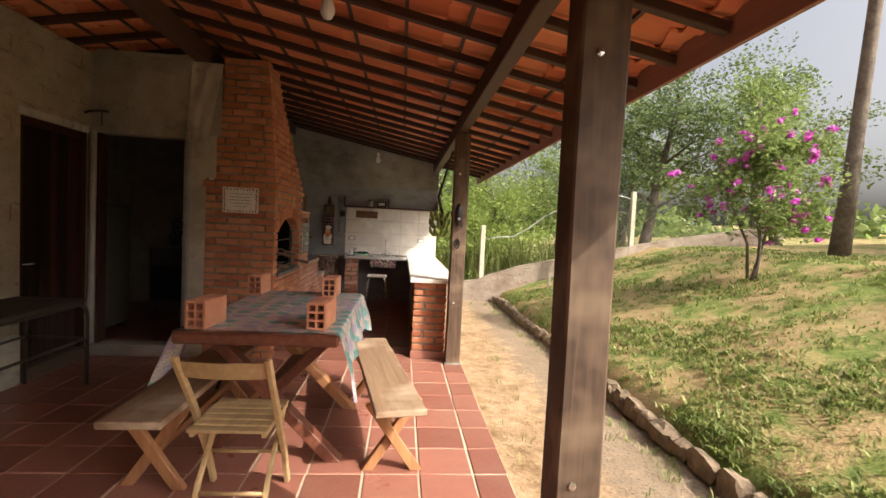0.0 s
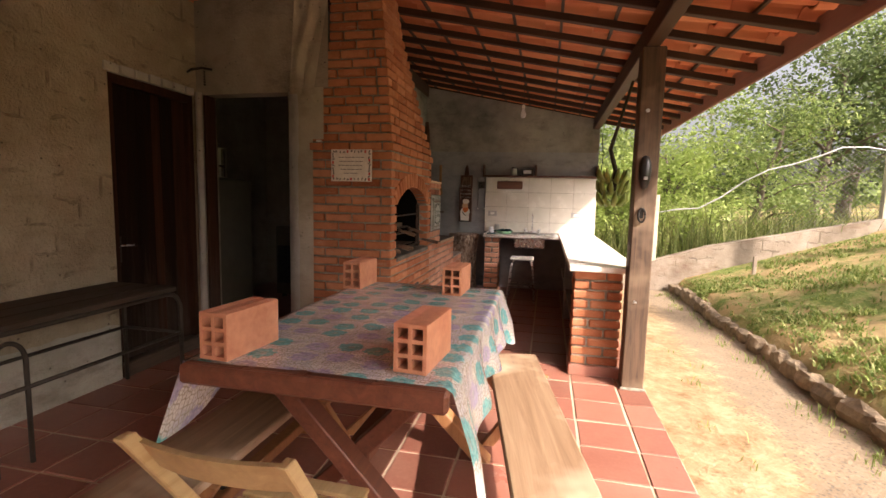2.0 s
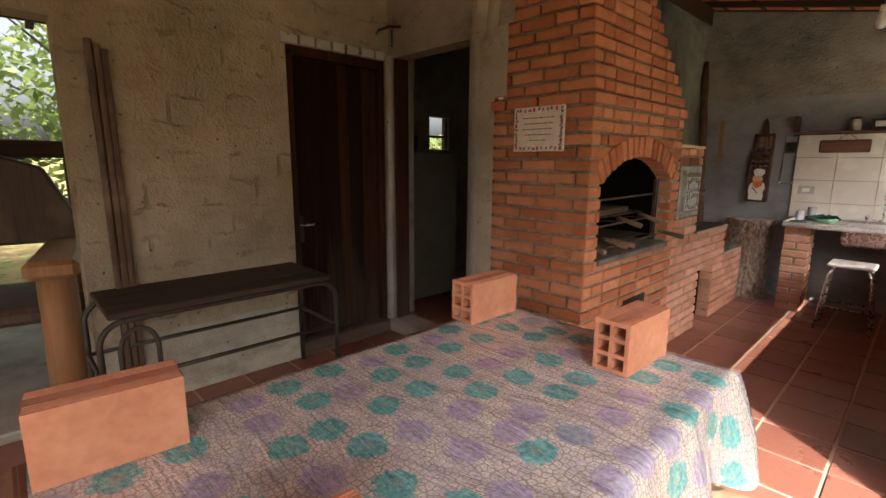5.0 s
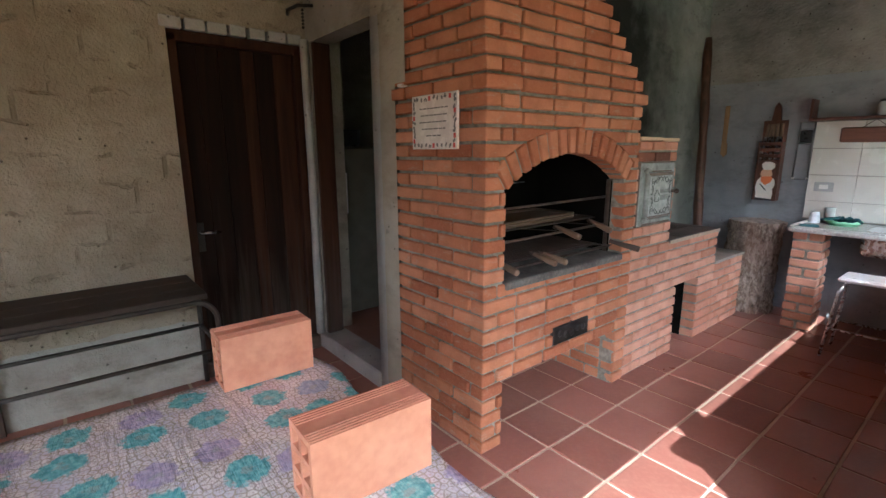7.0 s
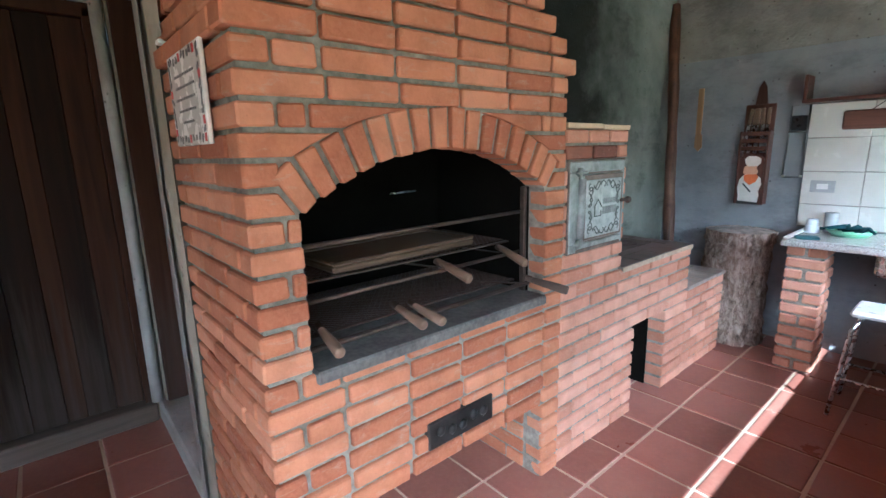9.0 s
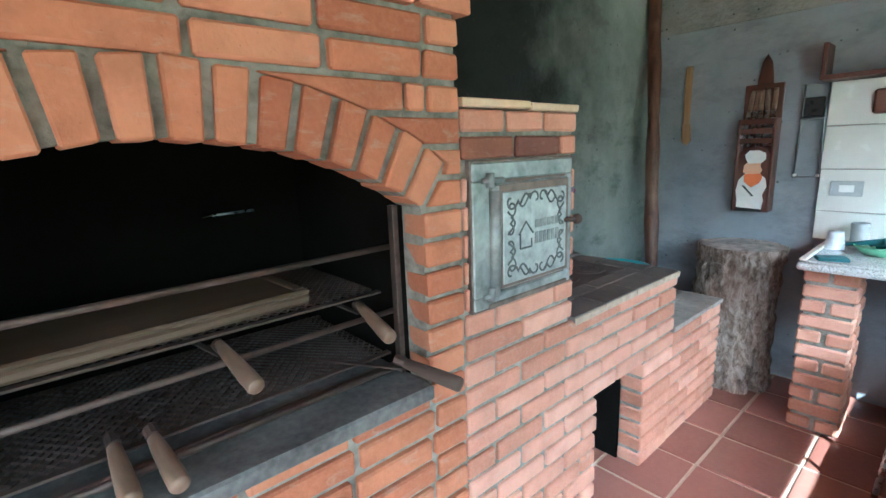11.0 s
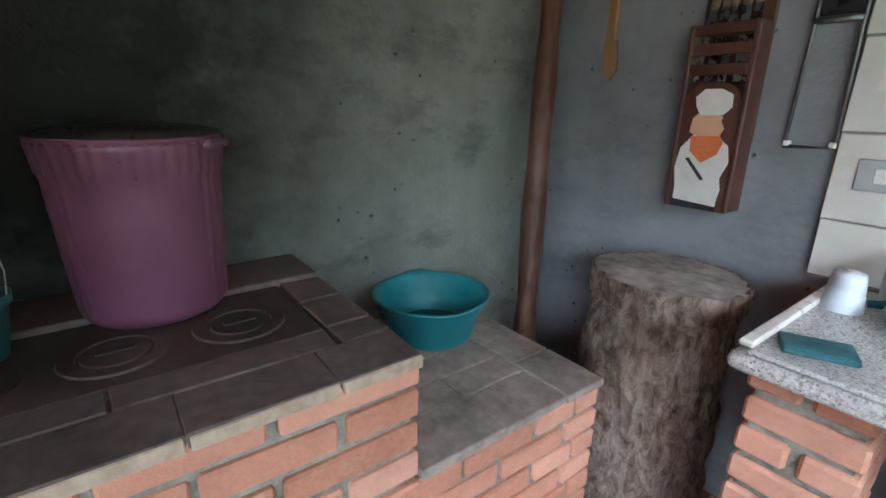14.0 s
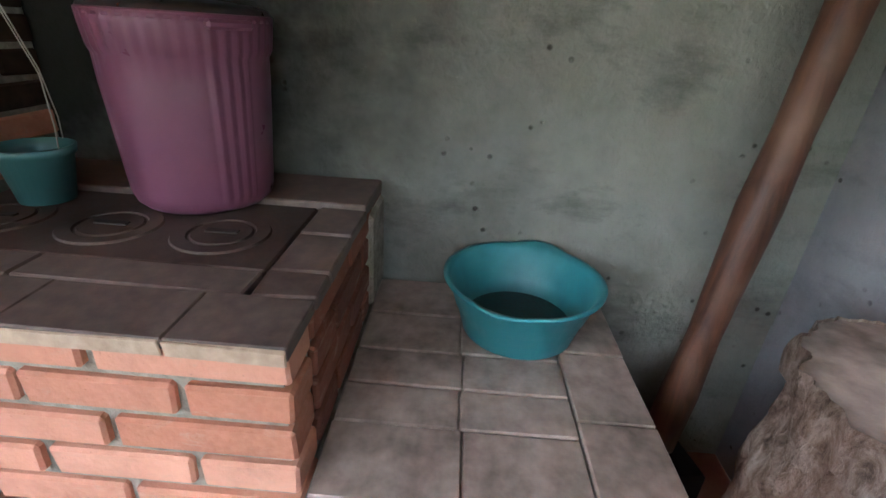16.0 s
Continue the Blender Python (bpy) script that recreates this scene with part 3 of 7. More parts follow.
def roof_z(x):
    """Underside of the rafters."""
    return 2.965 - SLOPE * (x + 1.93) if x > -1.93 else 2.965 + 0.17 * (x + 1.93)


def setting(name, bm, material, label, category, smooth=False):
    return tagged(part(name, bm, material, None, "", smooth), label, category, "", "structure")


def ground_z(x, y):
    if x < 1.9:
        z = -0.07 - 0.02 * max(0.0, min(1.0, (x - 0.7) / 1.0))
    elif x < 2.1:
        z = -0.09 + (x - 1.9) / 0.2 * 0.22
    elif x < 5.2:
        z = 0.13 + 0.33 * (x - 2.1)
    else:
        z = 1.153 + 0.06 * min(x - 5.2, 60.0)
    if y > 9.4:
        z -= 0.12 * min(y - 9.4, 3.0)
    return z


def build_ground():
    xs = [-800, -200, -60, -20, -10, -6, -4] + [0.4 + 0.1 * i for i in range(60)] + [6.8, 7.5, 9, 12, 18, 30, 60, 200, 800]
    ys = [-800, -200, -60, -20, -8, -4] + [-2 + 0.2 * i for i in range(70)] + [13, 16, 22, 40, 100, 300, 800]
    verts, faces = [], []
    for y in ys:
        for x in xs:
            w = 0.035 * (noise.noise((x * 1.3, y * 1.3, 0)) + 0.5 * noise.noise((x * 4, y * 4, 3))) if 0.8 < x < 7 else 0.0
            verts.append((x, y, ground_z(x, y) + w))
    n = len(xs)
    for j in range(len(ys) - 1):
        for i in range(n - 1):
            faces.append((j * n + i, j * n + i + 1, (j + 1) * n + i + 1, (j + 1) * n + i))
    ob = new("ground", mesh_of("ground", verts, faces, GROUND, True))
    tagged(ob, "sandy bare soil path rising into a mown grass bank with dry patches", "ground", "", "structure")


build_ground()


# ---- walls ----
def wall_boxes(name, boxes, material, label):
    """One wall out of several straight stretches, each a part of it."""
    if len(boxes) == 1:
        return setting(name, boxed(*boxes[0], 0), material, label, "wall")
    ob = tagged(new(name), label, "wall", "", "structure")
    for b in boxes:
        part("stretch", boxed(*b, 0), material, ob)
    return ob


def rough_sheet(bm, u0, u1, v0, v1, at, amp=0.008, step=0.06):
    """A wall face with a hand-thrown unevenness; at(u, v, d) gives the point."""
    nu, nv = max(2, int((u1 - u0) / step)), max(2, int((v1 - v0) / step))
    rows = []
    for j in range(nv + 1):
        row = []
        for i in range(nu + 1):
            u, v = u0 + (u1 - u0) * i / nu, v0 + (v1 - v0) * j / nv
            e = min(i, nu - i, j, nv - j)
            d = amp * (noise.noise((u * 3.1, v * 3.1, 1.7)) + 0.6 * noise.noise((u * 9, v * 9, 5.1))) if e else 0.0
            row.append(bm.verts.new(at(u, v, d)))
        rows.append(row)
    for a, b in zip(rows, rows[1:]):
        for i in range(nu):
            bm.faces.new((a[i], a[i + 1], b[i + 1], b[i]))


def west_wall():
    x0, x1 = WEST - 0.16, WEST
    top = 2.80
    wall_boxes("wall_west", [(x0, x1 - 0.004, 2.695, 3.83, -0.05, top), (x0, x1 - 0.004, 4.60, 4.63, -0.05, top), (x0, x1 - 0.004, 3.83, 4.60, 2.13, top),
                             (x0, x1, -3.0, 1.2, -0.05, top), (x0, x1, 1.2, 2.695, 2.0, top)], PLASTER_LEFT, "rough ochre rendered wall with ghosting brick joints")
    bm = bmesh.new()
    for u0, u1, v0, v1 in ((2.695, 3.83, -0.02, 2.13), (2.695, 4.63, 2.13, top), (4.60, 4.63, 0, 2.13)):
        rough_sheet(bm, u0, u1, v0, v1, lambda u, v, d: (x1 + d + 0.004, u, v))
    setting("wall_west_render", bm, PLASTER_LEFT, "uneven ochre render over the old brick wall", "wall", True)


west_wall()


def wall_foot():
    """Grey cement skim along the foot of the west wall, with a ragged upper edge."""
    bm = bmesh.new()
    rough_sheet(bm, 2.70, 3.82, 0.0, 1.0, lambda u, v, d: (WEST + 0.018 + 1.3 * d, u, v * (0.40 + 0.05 * noise.noise((u * 3.0, 2.0, 0)) + 0.02 * noise.noise((u * 14, 5.0, 0)))), 0.010, 0.045)
    setting("wall_foot", bm, SKIM, "stained grey cement skim along the foot of the wall", "baseboard", True)


SKIM = plaster("stained cement skim", (0.25, 0.235, 0.195), (0.36, 0.34, 0.29), (0.46, 0.44, 0.385), 0.0, (0.13, 0.12, 0.09), 0.7)
wall_foot()
# Added wall, never in view; it keeps southern light out of the porch.
wall_boxes("wall_south", [(WEST - 0.16, 0.45, -2.75, -2.6, -0.05, 2.9)], PLASTER_LEFT, "unseen rendered wall added to block light from the south")


def wall_b():
    y0, y1 = SIDE, SIDE + 0.14
    jl, jr, head = -2.86, -2.06, 2.09
    wall_boxes("wall_inner", [(WEST, jl, y0, y1, 0, 2.82), (jl, jr, y0, y1, head, 2.85), (jr, BACK + 0.0, y0, y1, 0, 2.93)], PLASTER_B, "rough brown rendered wall with a doorway")
    bm = bmesh.new()
    at = lambda u, v, d: (u, y0 - 0.006 - d, v)
    rough_sheet(bm, WEST, BACK + 0.16, head + 0.03, 2.80, at, 0.012)
    setting("wall_inner_render", bm, PLASTER_B, "lumpy brown render around the doorway", "wall", True)
    bm = bmesh.new()
    rough_sheet(bm, jr, BACK + 0.03, 0.0, head + 0.03, at, 0.012)
    rough_sheet(bm, BACK, BACK + 0.12, 1.73, head + 0.03, at, 0.006)
    rough_sheet(bm, 0.0, 1.0, head - 0.02, 2.79, lambda u, v, d: (-2.055 + 0.05 * (v - 2.07) / 0.72 + u * (0.20 + 0.08 * (v - 2.07) / 0.72), y0 - 0.026 - d * 2.0, v), 0.014, 0.06)
    setting("pier_render", bm, TAN_RENDER, "pale lumpy cement strip beside the brick hood", "wall", True)
    # pale cement edge of the doorway
    bm = bmesh.new()
    n = 40
    for k in range(n):
        z0, z1 = head * k / n, head * (k + 1) / n
        w0 = 0.045 + 0.03 * noise.noise((0, 0, z0 * 5))
        w1 = 0.045 + 0.03 * noise.noise((0, 0, z1 * 5))
        a = [bm.verts.new(p) for p in ((jr - 0.006, y0 - 0.022, z0), (jr + w0 + 0.03, y0 - 0.022, z0), (jr + w1 + 0.03, y0 - 0.022, z1), (jr - 0.006, y0 - 0.022, z1))]
        bm.faces.new(a)
        b = [bm.verts.new(p) for p in ((jr - 0.006, y0 - 0.022, z0), (jr - 0.006, y0 - 0.022, z1), (jr - 0.006, y1, z1), (jr - 0.006, y1, z0))]
        bm.faces.new(b)
    bmesh.ops.remove_doubles(bm, verts=bm.verts, dist=0.0005)
    setting("door_jamb", bm, JAMB, "pale uneven cement edge of the doorway", "door jamb", True)
    setting("doorway_sill", boxed(-2.9, jr, y0 - 0.03, y1 + 0.02, 0.0, 0.11, 0.01), JAMB, "worn cement step in the doorway", "step")
    bm = bmesh.new()
    tube(bm, [(-2.87, 4.60, 0.12), (-2.865, 4.605, 1.2), (-2.86, 4.60, 2.1)], 0.028, 7)
    setting("corner_trim", bm, JAMB, "grey cement bead in the wall corner", "trim", True)


wall_b()


def stove_and_end_walls():
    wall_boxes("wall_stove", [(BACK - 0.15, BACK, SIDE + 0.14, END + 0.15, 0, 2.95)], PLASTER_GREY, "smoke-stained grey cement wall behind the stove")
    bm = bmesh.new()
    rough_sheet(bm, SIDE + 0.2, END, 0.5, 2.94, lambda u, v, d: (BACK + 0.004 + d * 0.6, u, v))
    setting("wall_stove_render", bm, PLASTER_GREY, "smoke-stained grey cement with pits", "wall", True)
    bm = bmesh.new()
    prism(bm, [(BACK, 0.0), (0.60, 0.0), (0.60, 2.43), (BACK, 2.94)], END, END + 0.15, 1)
    setting("wall_end", bm, PLASTER_END, "smooth grey cement end wall", "wall")
    bm = bmesh.new()
    prism(bm, [(BACK, 2.0), (0.60, 1.985), (0.60, 2.43), (BACK, 2.94)], END - 0.012, END + 0.01, 1)
    setting("wall_end_upper", bm, PLASTER_TOP, "coarse darker render on the upper end wall", "wall")


stove_and_end_walls()


def store_room():
    """The dark room behind the doorway."""
    x0, x1, y0, y1 = -3.75, BACK - 0.15, SIDE + 0.14, 6.9
    wall_boxes("wall_store", [(x0 - 0.12, x0, y0, 5.80, 0, 2.7), (x0 - 0.12, x0, 6.10, y1, 0, 2.7), (x0 - 0.12, x0, 5.80, 6.10, 0, 1.48), (x0 - 0.12, x0, 5.80, 6.10, 1.82, 2.7),
                              (x0 - 0.12, x1, y1, y1 + 0.12, 0, 2.7), (x0 - 0.12, WEST, y0 - 0.02, y0 + 0.1, 0, 2.7)], PLASTER_B, "dim brown rendered store room wall")
    wall_boxes("ceiling_store", [(x0 - 0.12, x1, y0, y1 + 0.12, 2.7, 2.76)], WOOD_DARK, "dark board ceiling of the store room")
    wall_boxes("floor_store", [(x0 - 0.12, x1, y0, y1, -0.02, 0.10)], FLOOR_TILE, "dark red floor of the store room")
    w = tagged(new("window_store"), "small barred window in the store room", "window", "", "structure")
    part("window_frame", boxed(x0 - 0.06, x0 - 0.02, 5.81, 5.83, 1.49, 1.81), WOOD_DARK, w)
    part("window_frame", boxed(x0 - 0.06, x0 - 0.02, 6.07, 6.09, 1.49, 1.81), WOOD_DARK, w)
    part("window_bar", boxed(x0 - 0.05, x0 - 0.03, 5.81, 6.09, 1.60, 1.625), WOOD_DARK, w)
    f = thing("refrigerator", "old refrigerator in the store room, coloured dark for the room's shade", "refrigerator", (-3.3, 5.16, 0.10))
    part("body", boxed(-0.3, 0.26, -0.3, 0.3, 0.04, 1.34, 0.015), DIMMED_ENAMEL, f)
    part("door", boxed(0.265, 0.31, -0.3, 0.3, 0.06, 1.33, 0.012), DIMMED_ENAMEL, f)
    part("handle", boxed(0.312, 0.335, -0.27, -0.24, 0.85, 1.15, 0.006), GREY_PLASTIC, f)
    for y in (-0.26, 0.26):
        part("foot", boxed(0.2, 0.26, y - 0.03, y + 0.03, 0, 0.045), BLACK_PLASTIC, f)
    b = thing("cooking_pot", "black pot on top of the refrigerator", "pot", (-3.25, 5.05, 1.44))
    part("body", lathe(bmesh.new(), [(0.0, 0.0), (0.11, 0.0), (0.13, 0.03), (0.13, 0.12), (0.14, 0.125), (0.12, 0.125), (0.115, 0.02), (0.0, 0.02)], 20), BLACK_PLASTIC, b, "", True)
    s = thing("gas_stove", "enamel gas stove with its lid up, coloured dark for the room's shade", "stove", (-2.85, 6.35, 0.10))
    part("body", boxed(-0.27, 0.27, -0.27, 0.27, 0.05, 0.84, 0.01), DIMMED_ENAMEL, s)
    part("lid", boxed(-0.27, 0.27, 0.25, 0.265, 0.84, 1.22, 0.004), STEEL, s)
    part("oven_door", boxed(-0.24, 0.24, -0.29, -0.272, 0.18, 0.62, 0.006), BLACK_PLASTIC, s)
    for x in (-0.22, 0.22):
        part("foot", boxed(x - 0.02, x + 0.02, -0.2, -0.16, 0, 0.05), BLACK_PLASTIC, s)
    setting("door_post", boxed(-2.86, -2.832, SIDE + 0.01, SIDE + 0.13, 0.11, 2.09, 0.005), WOOD_DOOR_RED, "dark red timber post in the doorway", "door post")


store_room()


def door_a():
    d = tagged(new("door_1"), "closed dark plank door with weathered lower boards", "door", "", "structure")
    x = WEST - 0.07
    y0, y1, z1 = 3.83, 4.60, 2.05
    edges = [y0 + 0.05, 3.98, 4.10, 4.23, 4.31, 4.43, y1 - 0.05]
    for i, (a, b) in enumerate(zip(edges, edges[1:])):
        part("plank", boxed(x - 0.02, x + 0.012 - 0.002 * (i % 2), a + 0.001, b - 0.001, 0.10, z1 - 0.04, 0.002), WOOD_DOOR_RED if i in (3, 5) else WOOD_DOOR, d)
    for a, b in ((y0, y0 + 0.05), (y1 - 0.05, y1)):
        part("door_frame", boxed(x - 0.05, WEST - 0.012, a, b, 0.0, z1, 0.004), WOOD_DOOR_RED, d)
    part("door_frame", boxed(x - 0.05, WEST - 0.012, y0, y1, z1 - 0.04, z1 + 0.02, 0.004), WOOD_DOOR_RED, d)
    part("threshold", boxed(x - 0.05, WEST + 0.03, y0, y1, 0.0, 0.10, 0.008), WOOD_GREY, d)
    h = part("handle", boxed(x + 0.013, x + 0.022, 3.885, 3.925, 0.80, 0.98, 0.003), IRON, d, "dark handle plate")
    bm = bmesh.new()
    tube(bm, [(x + 0.02, 3.905, 0.92), (x + 0.055, 3.905, 0.92), (x + 0.06, 3.93, 0.92), (x + 0.06, 4.01, 0.918)], 0.007, 8)
    part("lever", bm, STEEL, h, "steel lever", True)
    part("backing", boxed(x - 0.06, x - 0.052, y0, y1, 0.0, z1 + 0.08, 0), WOOD_DOOR, d)
    lint = tagged(new("door_lintel"), "row of pale bricks over the door", "lintel", "", "structure")
    rnd = random.Random(5)
    y = y0 - 0.03
    while y < y1 - 0.03:
        w = rnd.uniform(0.085, 0.125)
        piece("brick", WEST - 0.06, WEST + 0.016, y, min(y + w, y1 + 0.0), 2.072, 2.132, JAMB, lint, 0.005, 0.003, rnd)
        y += w + 0.016


door_a()


# ---- tiled floor ----
TILE, TILE_Y, TX, TY = 0.306, 0.3015, 0.458, 2.525


def floor():
    setting("floor", boxed(WEST, 0.655, -3.0, END, -0.14, -0.006, 0), GROUT, "pale mortar bed of the tiled porch floor", "floor")
    base = bpy.data.objects["floor"]
    rnd = random.Random(11)
    far_v, far_f = [], []
    i0, i1 = int((WEST - TX) / TILE) - 1, 2
    for j in range(-20, 19):
        for i in range(i0, i1):
            a0, a1 = max(TX + i * TILE + 0.007, WEST + 0.003), min(TX + (i + 1) * TILE - 0.007, 0.652)
            b0, b1 = TY + j * TILE_Y + 0.007, min(TY + (j + 1) * TILE_Y - 0.007, END - 0.002)
            if a1 - a0 < 0.03 or b1 - b0 < 0.03 or b0 < -3.0:
                continue
            mx, my = (a0 + a1) / 2, (b0 + b1) / 2
            if mx < BACK and my > SIDE:
                continue
            if my > 2.0 and not (mx < -1.3 and 4.75 < my):
                piece("tile", a0, a1, b0, b1, -0.016, 0.0, FLOOR_TILE, base, 0.003, 0.0015, rnd)
            else:
                k = len(far_v)
                far_v += [(a0, b0, -0.001), (a1, b0, -0.001), (a1, b1, -0.001), (a0, b1, -0.001), (a0, b0, -0.01), (a1, b0, -0.01), (a1, b1, -0.01), (a0, b1, -0.01)]
                far_f += [(k, k + 1, k + 2, k + 3), (k, k + 4, k + 5, k + 1), (k + 1, k + 5, k + 6, k + 2), (k + 2, k + 6, k + 7, k + 3), (k + 3, k + 7, k + 4, k)]
    rest = new("tiles", mesh_of("tiles", far_v, far_f, FLOOR_TILE))
    rest.parent = base
    tagged(rest, "", "", "", "stuff")


# ---- roof ----
EAVE = 1.40


def roof():
    roof_ob = tagged(new("ceiling"), "open clay tile roof on dark timber rafters and battens", "roof", "", "structure")
    pitch, y0, y1 = 0.405, -2.2, 9.0
    y = 8.46
    while y > y0:
        # The west slope is lengthened, unseen, to x = -5.3 to cut sky light.
        for xa, xb in ((-1.93, EAVE - 0.02), (-5.3, -1.93)):
            za, zb = roof_z(xa + 1e-6 if xa > -2 else xa), roof_z(xb)
            bm = bmesh.new()
            prism(bm, [(xa, za), (xb, zb), (xb, zb + 0.052), (xa, za + 0.052)], y - 0.026, y + 0.026, 1)
            part("rafter", soft(bm, 0.004), WOOD_DARK, roof_ob)
        y -= pitch
    step = 0.36
    for side in (1, -1):
        span = (EAVE + 1.93) if side > 0 else 3.4
        s = 0.1
        while s < span:
            x = -1.93 + side * s
            z = roof_z(x) + 0.052
            bm = bmesh.new()
            box(bm, x - 0.011, x + 0.011, y0, y1, z, z + 0.018)
            part("batten", bm, WOOD_BEAM, roof_ob)
            s += step
    # clay tiles: one wavy course above each batten, overlapping the next one down
    verts, faces = [], []
    wave, per = 0.21, 8
    for side in (1, -1):
        span = (EAVE + 0.06 + 1.93) if side > 0 else 3.4
        n = int(span / step) + 1
        for c in range(n):
            sa, sb = c * step - 0.02, min((c + 1) * step + 0.05, span)
            m = int((y1 - y0) / wave)
            for t in range(m):
                base = len(verts)
                for q in range(per + 1):
                    yy = y0 + (t + q / per) * wave
                    ph = q / per
                    hgt = 0.042 * math.sin(math.pi * ph / 0.62) if ph < 0.62 else -0.012 * math.sin(math.pi * (ph - 0.62) / 0.38)
                    for s_, lift in ((sa, 0.0), (sb, 0.028)):
                        x = -1.93 + side * s_
                        zz = roof_z(-1.93 + side * max(s_, 1e-5)) + 0.077 + hgt + lift
                        verts.append((x, yy, zz))
                        verts.append((x, yy, zz + 0.012))
                for q in range(per):
                    a, b = base + 4 * q, base + 4 * (q + 1)
                    faces += [(a, b, b + 2, a + 2), (a + 1, a + 3, b + 3, b + 1), (a + 2, b + 2, b + 3, a + 3), (a, a + 1, b + 1, b)]
    ob = new("roof_tiles", mesh_of("roof_tiles", verts, faces, ROOF_TILE))
    ob.parent = roof_ob
    ob["label"] = "overlapping orange clay roof tiles"
    bm = bmesh.new()
    box(bm, EAVE - 0.012, EAVE + 0.014, y0, y1, roof_z(EAVE) - 0.055, roof_z(EAVE) + 0.105)
    tagged(part("fascia", soft(bm, 0.003), WOOD_FASCIA), "pinkish brown fascia board along the eaves", "fascia", "", "structure")
    beam = tagged(new("roof_beam"), "dark timber beam carried by the porch posts", "beam", "", "structure")
    part("beam", boxed(0.505, 0.595, y0, END + 0.16, 2.305, roof_z(0.56) + 0.006, 0.006), WOOD_BEAM, beam)
    ridge = tagged(new("ridge_beam"), "dark ridge timber over the wall", "beam", "", "structure")
    part("beam", boxed(-1.99, -1.87, y0, END + 0.1, 2.80, 2.965, 0.006), WOOD_BEAM, ridge)
    for y in (1.395, 4.665, -1.9):
        p = thing("porch_post", "square dark timber post with weathered faces and bolts", "post", (0.562, y, 0.0), 0, "porch posts")
        bm = bmesh.new()
        box(bm, -0.072, 0.072, -0.068, 0.068, -0.12, 2.305)
        bmesh.ops.subdivide_edges(bm, edges=[e for e in bm.edges if abs(e.verts[0].co.z - e.verts[1].co.z) > 1], cuts=12)
        for v in bm.verts:
            v.co.x += 0.004 * noise.noise((v.co.x * 9, y, v.co.z * 2.0))
            v.co.y += 0.004 * noise.noise((v.co.y * 9, 7 + y, v.co.z * 2.0))
        part("shaft", soft(bm, 0.008), WOOD_POST, p)
        part("footing", boxed(-0.085, 0.085, -0.085, 0.085, -0.14, 0.015 if y > 3 else 0.0, 0.006), MORTAR, p)
        for z in (0.62, 1.9):
            bm = bmesh.new()
            lathe(bm, [(0.0, 0.0), (0.013, 0.0), (0.012, 0.006), (0.0, 0.008)], 10)
            bmesh.ops.transform(bm, matrix=pose(-0.02, -0.069, z, 90), verts=bm.verts)
            part("bolt", bm, STEEL, p)


roof()

# ---- brickwork ----
def runs(a0, a1, gaps):
    """What is left of a stretch after taking the gaps out."""
    out, a = [], a0
    for g0, g1 in sorted(gaps):
        if g0 > a:
            out.append((a, min(g0, a1)))
        a = max(a, g1)
    if a < a1:
        out.append((a, a1))
    return [r for r in out if r[1] - r[0] > 0.02]


def split(a0, a1, parity):
    """Ends of the bricks along a run, in stretcher bond."""
    n = a1 - a0
    if n < LONG * 1.3:
        return [(a0, a1)]
    cuts, a = [a0], a0 + (LONG if parity == 0 else LONG * 0.5)
    while a < a1 - 0.045:
        cuts.append(a)
        a += LONG
    cuts.append(a1)
    return [(u + (JOINT / 2 if i else 0), v - (JOINT / 2 if i < len(cuts) - 2 else 0)) for i, (u, v) in enumerate(zip(cuts, cuts[1:]))]


DEPTH = 0.085


def ring_course(parent, x0, x1, y0, y1, z, k, rnd, material=BRICK, gaps=(), left=True, right=False, h=COURSE, proud=0.0):
    """One course of bricks round a block: its front (x1), and its sides at y0 and y1 where they show."""
    za, zb = z + JOINT / 2, z + h - JOINT / 2
    cover = k % 2 == 0
    fa = y0 if (cover or not left) else y0 + DEPTH + JOINT
    fb = y1 if (cover or not right) else y1 - DEPTH - JOINT
    for a, b in runs(fa, fb, gaps):
        for u, v in split(a, b, k % 2):
            piece("brick", x1 - DEPTH, x1 + proud, u, v, za, zb, material, parent, 0.005, 0.0022, rnd)
    xe = x1 - DEPTH - JOINT if cover else x1
    for on, ya, yb in ((left, y0, y0 + DEPTH), (right, y1 - DEPTH, y1)):
        if on:
            for u, v in split(x0, xe, (k + 1) % 2)[::1]:
                piece("brick", u, v, ya, yb, za, zb, material, parent, 0.005, 0.0022, rnd)


ARC_Y, ARC_Z, ARC_R, ARC_T, ARC_HALF = 5.25, 0.563, 0.827, 0.118, 0.485


